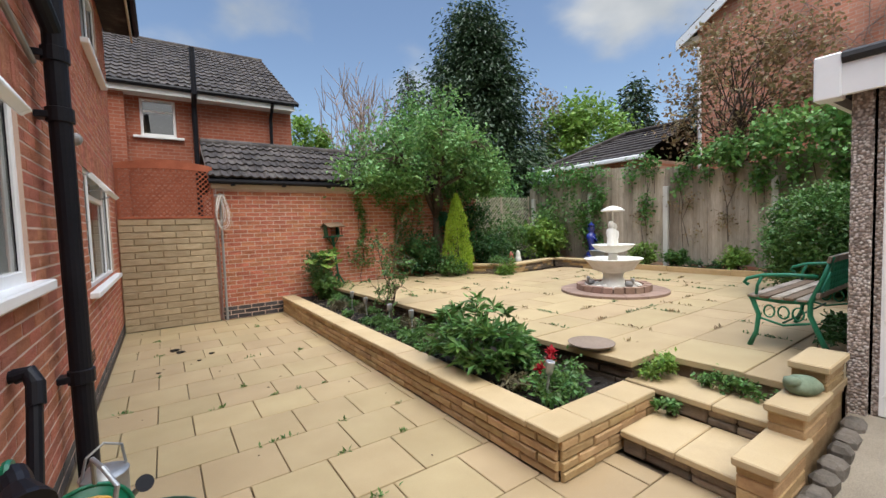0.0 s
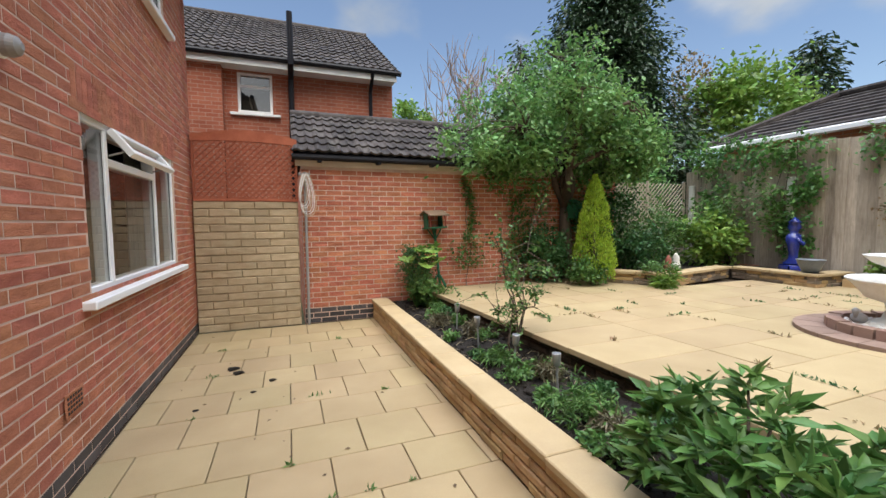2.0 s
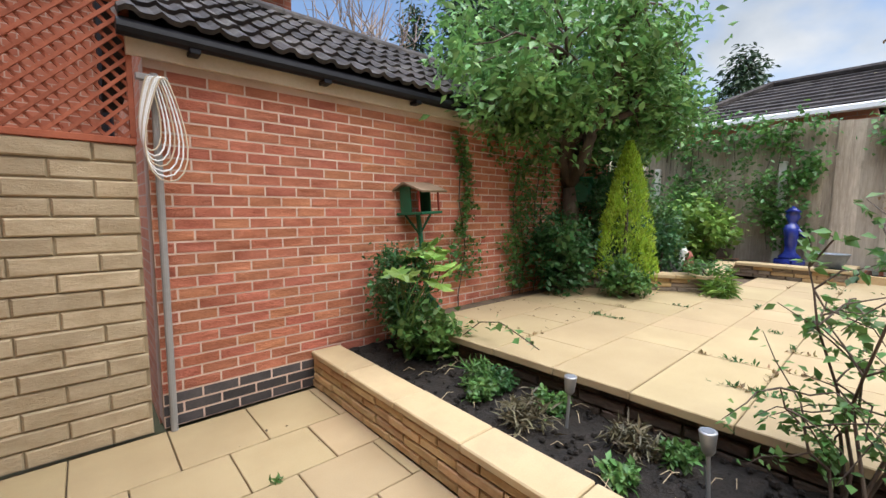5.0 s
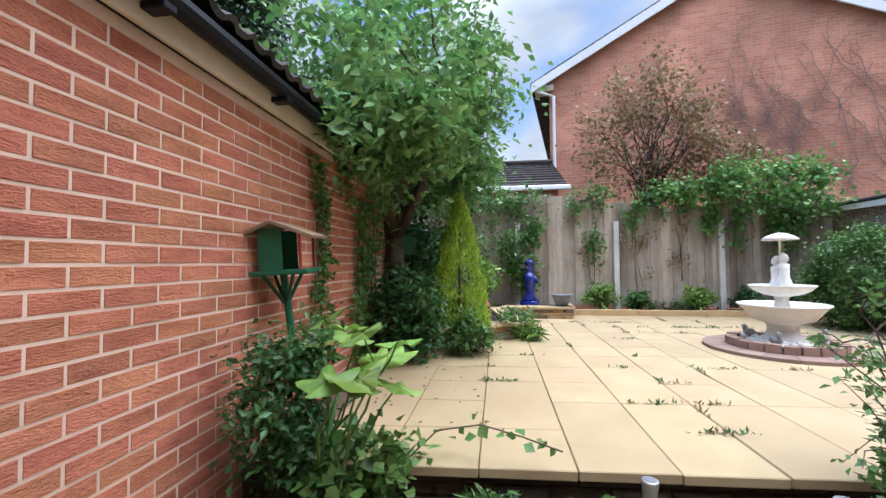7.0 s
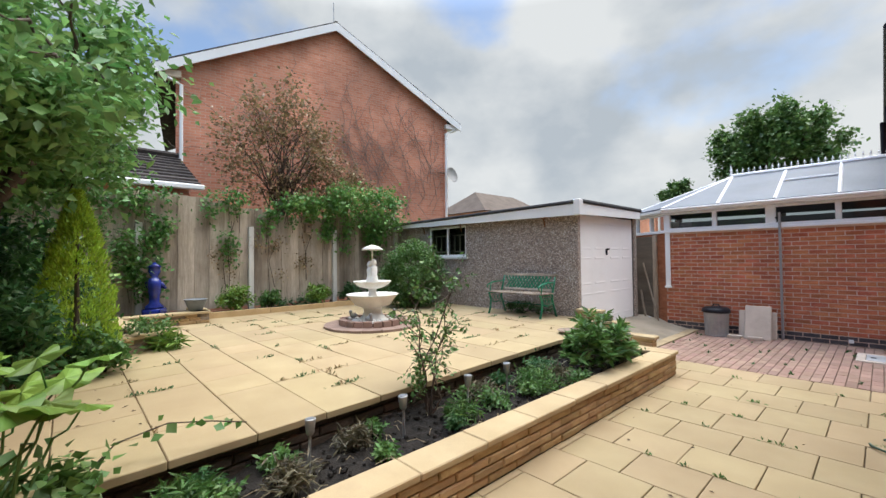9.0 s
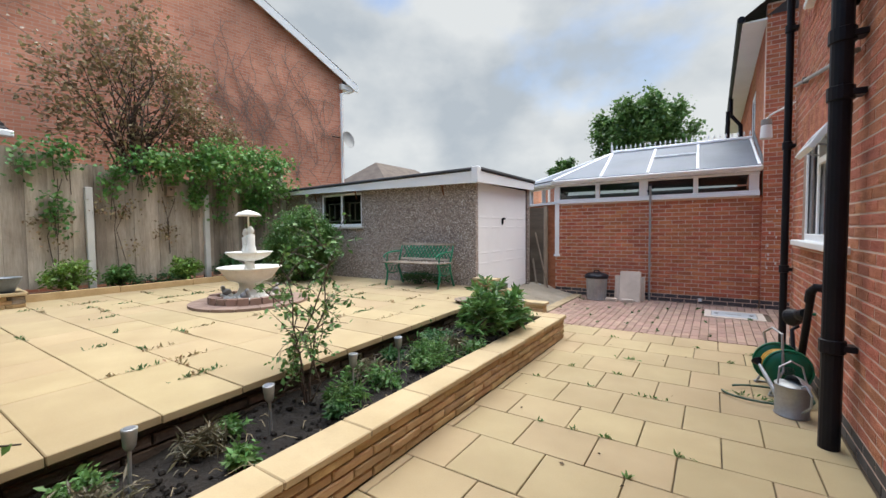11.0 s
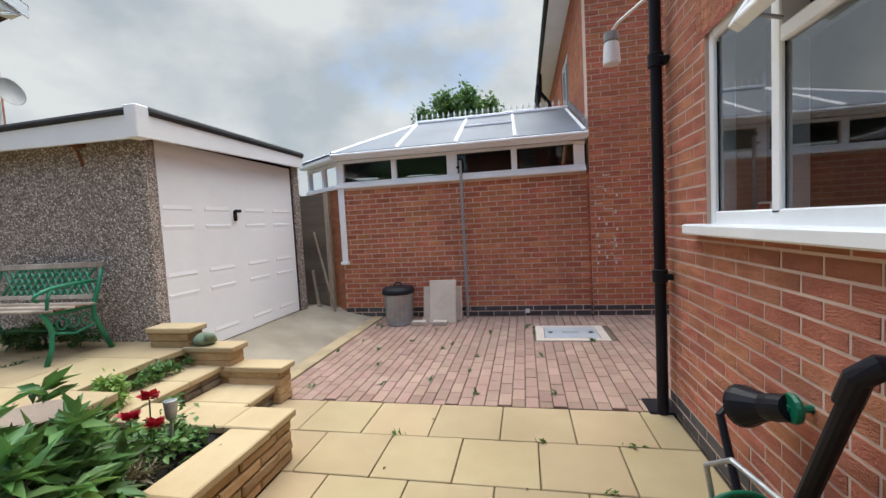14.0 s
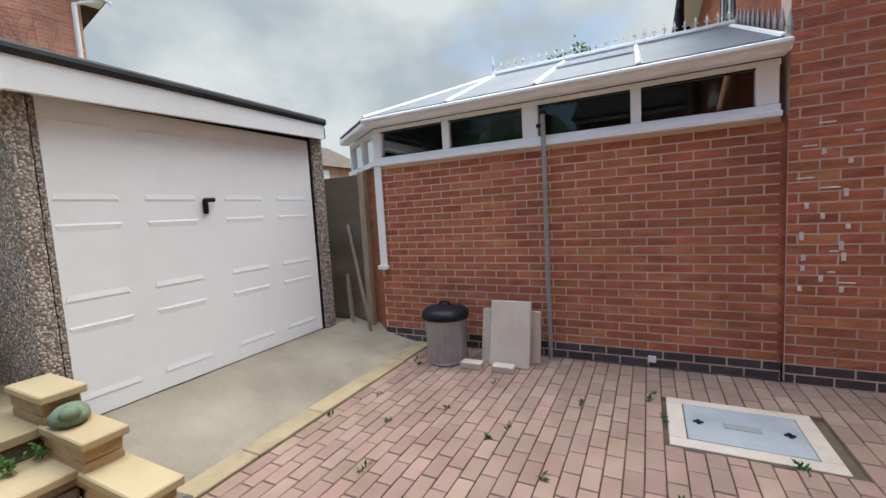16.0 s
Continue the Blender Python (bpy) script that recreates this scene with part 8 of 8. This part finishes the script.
# ---- pieces of walls and floors ----
lay_bricks(HW, wall_house, 7.43, HOUSE_H, HOUSE_HOLES, BRICK, (0.1, 3.9, 0.15, 1.35), DARK_BRICK, 2,
           ((0.50, 2.38, 2.28, 2.50), (4.20, 6.58, 2.20, 2.42)), seed=3)
lay_bricks(HS, wall_house_side, 7.0, HOUSE_H, [], BRICK, None, DARK_BRICK, 2, seed=4)
lay_bricks(GW, wall_garage, 5.75, 2.30, [], BRICK, (0.2, 2.9, 0.45, 2.0), DARK_BRICK, 3, seed=5)
lay_bricks(SWALL, wall_stone, 1.31, 1.78, [], PALESTONE, (0, 1.4, 0, 1.8), brick=0.37, course=0.1048, joint=0.008, proud=0.02, b=0.009, seed=6, piece="stone", wobble=0.006)
lay_bricks(LW, wall_bed, 6.47, 0.25, [], WALLSTONE, (0, 6.5, 0, 0.3), brick=0.30, course=0.0625, joint=0.008, proud=0.03, b=0.008, seed=7, piece="stone", wobble=0.006)
lay_bricks(LE, wall_bed_end, 1.0, 0.25, [], WALLSTONE, (0, 6.5, 0, 0.3), brick=0.30, course=0.0625, joint=0.008, proud=0.03, b=0.008, seed=8, piece="stone", wobble=0.006)
# shadow below the terrace slabs is put into these stones' dark colour
lay_bricks(TE, wall_terrace, 6.3, UP - 0.05, [], SHADESTONE, None, brick=0.28, course=0.07, joint=0.012, proud=0.02, b=0.008, seed=9, piece="stone", wobble=0.01)
lay_bricks(CW, wall_conservatory, 3.62, 1.98, [], BRICK_B, (0.2, 3.0, 0.5, 1.6), DARK_BRICK, 2, seed=10)
lay_bricks(NW, wall_tall, 9.06, 5.2, [], BRICK_B, (7.4, 9.0, 0.2, 1.9), DARK_BRICK, 2, seed=11)


def slab_mesh(name, a, b, material, thick=0.045, edge=0.004, rnd=None):
    return Mesh().box(-a / 2, a / 2, -b / 2, b / 2, -thick, 0, edge).data(name, material)


def lay(mesh, name, parent, x, y, z, rnd, tilt=0.25, spin=0.25):
    ob = new(name, mesh)
    ob.parent = parent
    ob.matrix_basis = pose(x, y, z + rnd.uniform(-0.0015, 0.0015), rnd.uniform(-tilt, tilt), rnd.uniform(-tilt, tilt), rnd.uniform(-spin, spin))


floor_patio = tagged(new("floor_patio"), "lower patio of buff concrete slabs laid in staggered rows", "patio", "", "structure")
rnd = random.Random(21)
x_end, pitch_x = 2.38, 0.465
sizes = {}
for r, (y0, y1) in enumerate(zip(PATIO_ROWS, PATIO_ROWS[1:])):
    u = 0.455 - pitch_x if r % 2 else 0.225 - pitch_x
    right = 3.0 if r < 1 else (2.93 if r < 2 else x_end)
    while u < right - 0.02:
        a, c = max(u, 0.012), min(u + pitch_x, right)
        key = (round(c - a - 0.007, 3), round(y1 - y0 - 0.007, 3))
        if key[0] > 0.05:
            if key not in sizes:
                sizes[key] = slab_mesh("slab", *key, SLAB)
            lay(sizes[key], "slab", floor_patio, (a + c) / 2, (y0 + y1) / 2, 0, rnd, 0.12, 0.12)
        u += pitch_x

floor_terrace = tagged(new("floor_terrace"), "raised terrace of large buff concrete slabs", "terrace", "", "structure")
lean_m = Matrix(((1, EDGE_LEAN, 0, 0), (0, 1, 0, 0), (0, 0, 1, 0), (0, 0, 0, 1)))
cut = {}
rnd_t = random.Random(41)
px = 0.478
for y1, y0 in zip(TERRACE_LINES, TERRACE_LINES[1:] + [1.58]):
    y0, y1 = max(y0, 1.20), y1
    u = 0.0
    first = True
    while u < 6.0:
        long = 2 if (rnd_t.random() < 0.55 if not first else y1 < 6.9) else 1
        first = False
        ua, ub = u, u + px * long
        u = ub
        xm = edge_x((y0 + y1) / 2)
        x0, x1 = xm + ua, min(xm + ub, 9.0)
        if y1 < 2.3 and x0 < 3.76:
            if x1 < 3.9:
                continue
            x0 = 3.76
        if x1 - x0 < 0.06 or (x0 > 6.9 and y1 > 7.2):
            continue
        key = (round(x1 - x0 - 0.008, 2), round(y1 - y0 - 0.007, 2))
        if key not in cut:
            cut[key] = Mesh(lean_m).box(-key[0] / 2, key[0] / 2, -key[1] / 2, key[1] / 2, -0.05, 0, 0.005).data("slab", SLAB)
        lay(cut[key], "slab", floor_terrace, (x0 + x1) / 2, (y0 + y1) / 2, UP, rnd, 0.25, 0.12)
for k in range(6):
    x0 = 3.76 + k * 0.9
    lay(slab_mesh("slab", 0.892, 0.43, SLAB, 0.05, 0.005), "slab", floor_terrace, x0 + 0.45, 1.36, UP - 0.001, rnd, 0.1, 0.1)

floor_drive = tagged(new("floor_drive"), "drive of faded red block pavers", "drive", "", "structure")
block = Mesh().box(-0.0475, 0.0475, -0.0975, 0.0975, -0.05, 0, 0.004).data("paver", BLOCK)
far_blocks = Mesh()
made = 0
for i in range(88):
    x = 3.105 - 0.05 - i * 0.1005
    off = 0.1 * (i % 2) + 0.03 * math.sin(i * 1.7)
    for j in range(-1, 16):
        y = 1.215 - 0.1 - j * 0.2005 - off + 0.1
        lo_, hi_ = max(y - 0.0975, -1.655), min(y + 0.0975, 1.217)
        if hi_ - lo_ < 0.03:
            continue
        spans = [(lo_, hi_)]
        if 0.02 < x < 0.91:
            spans = [(lo_, min(hi_, -1.095)), (max(lo_, -0.435), hi_)]
        for lo_, hi_ in spans:
            if hi_ - lo_ < 0.03:
                continue
            if made < 300 and x > -0.1 and hi_ - lo_ > 0.194:
                lay(block, "paver", floor_drive, x, (lo_ + hi_) / 2, 0, rnd, 0.5, 0.5)
                made += 1
            else:
                far_blocks.box(x - 0.0475, x + 0.0475, lo_, hi_, -0.05, rnd.uniform(-0.002, 0.002), 0.004)
tagged(part("paver_field", far_blocks, BLOCK, floor_drive), kind="stuff")
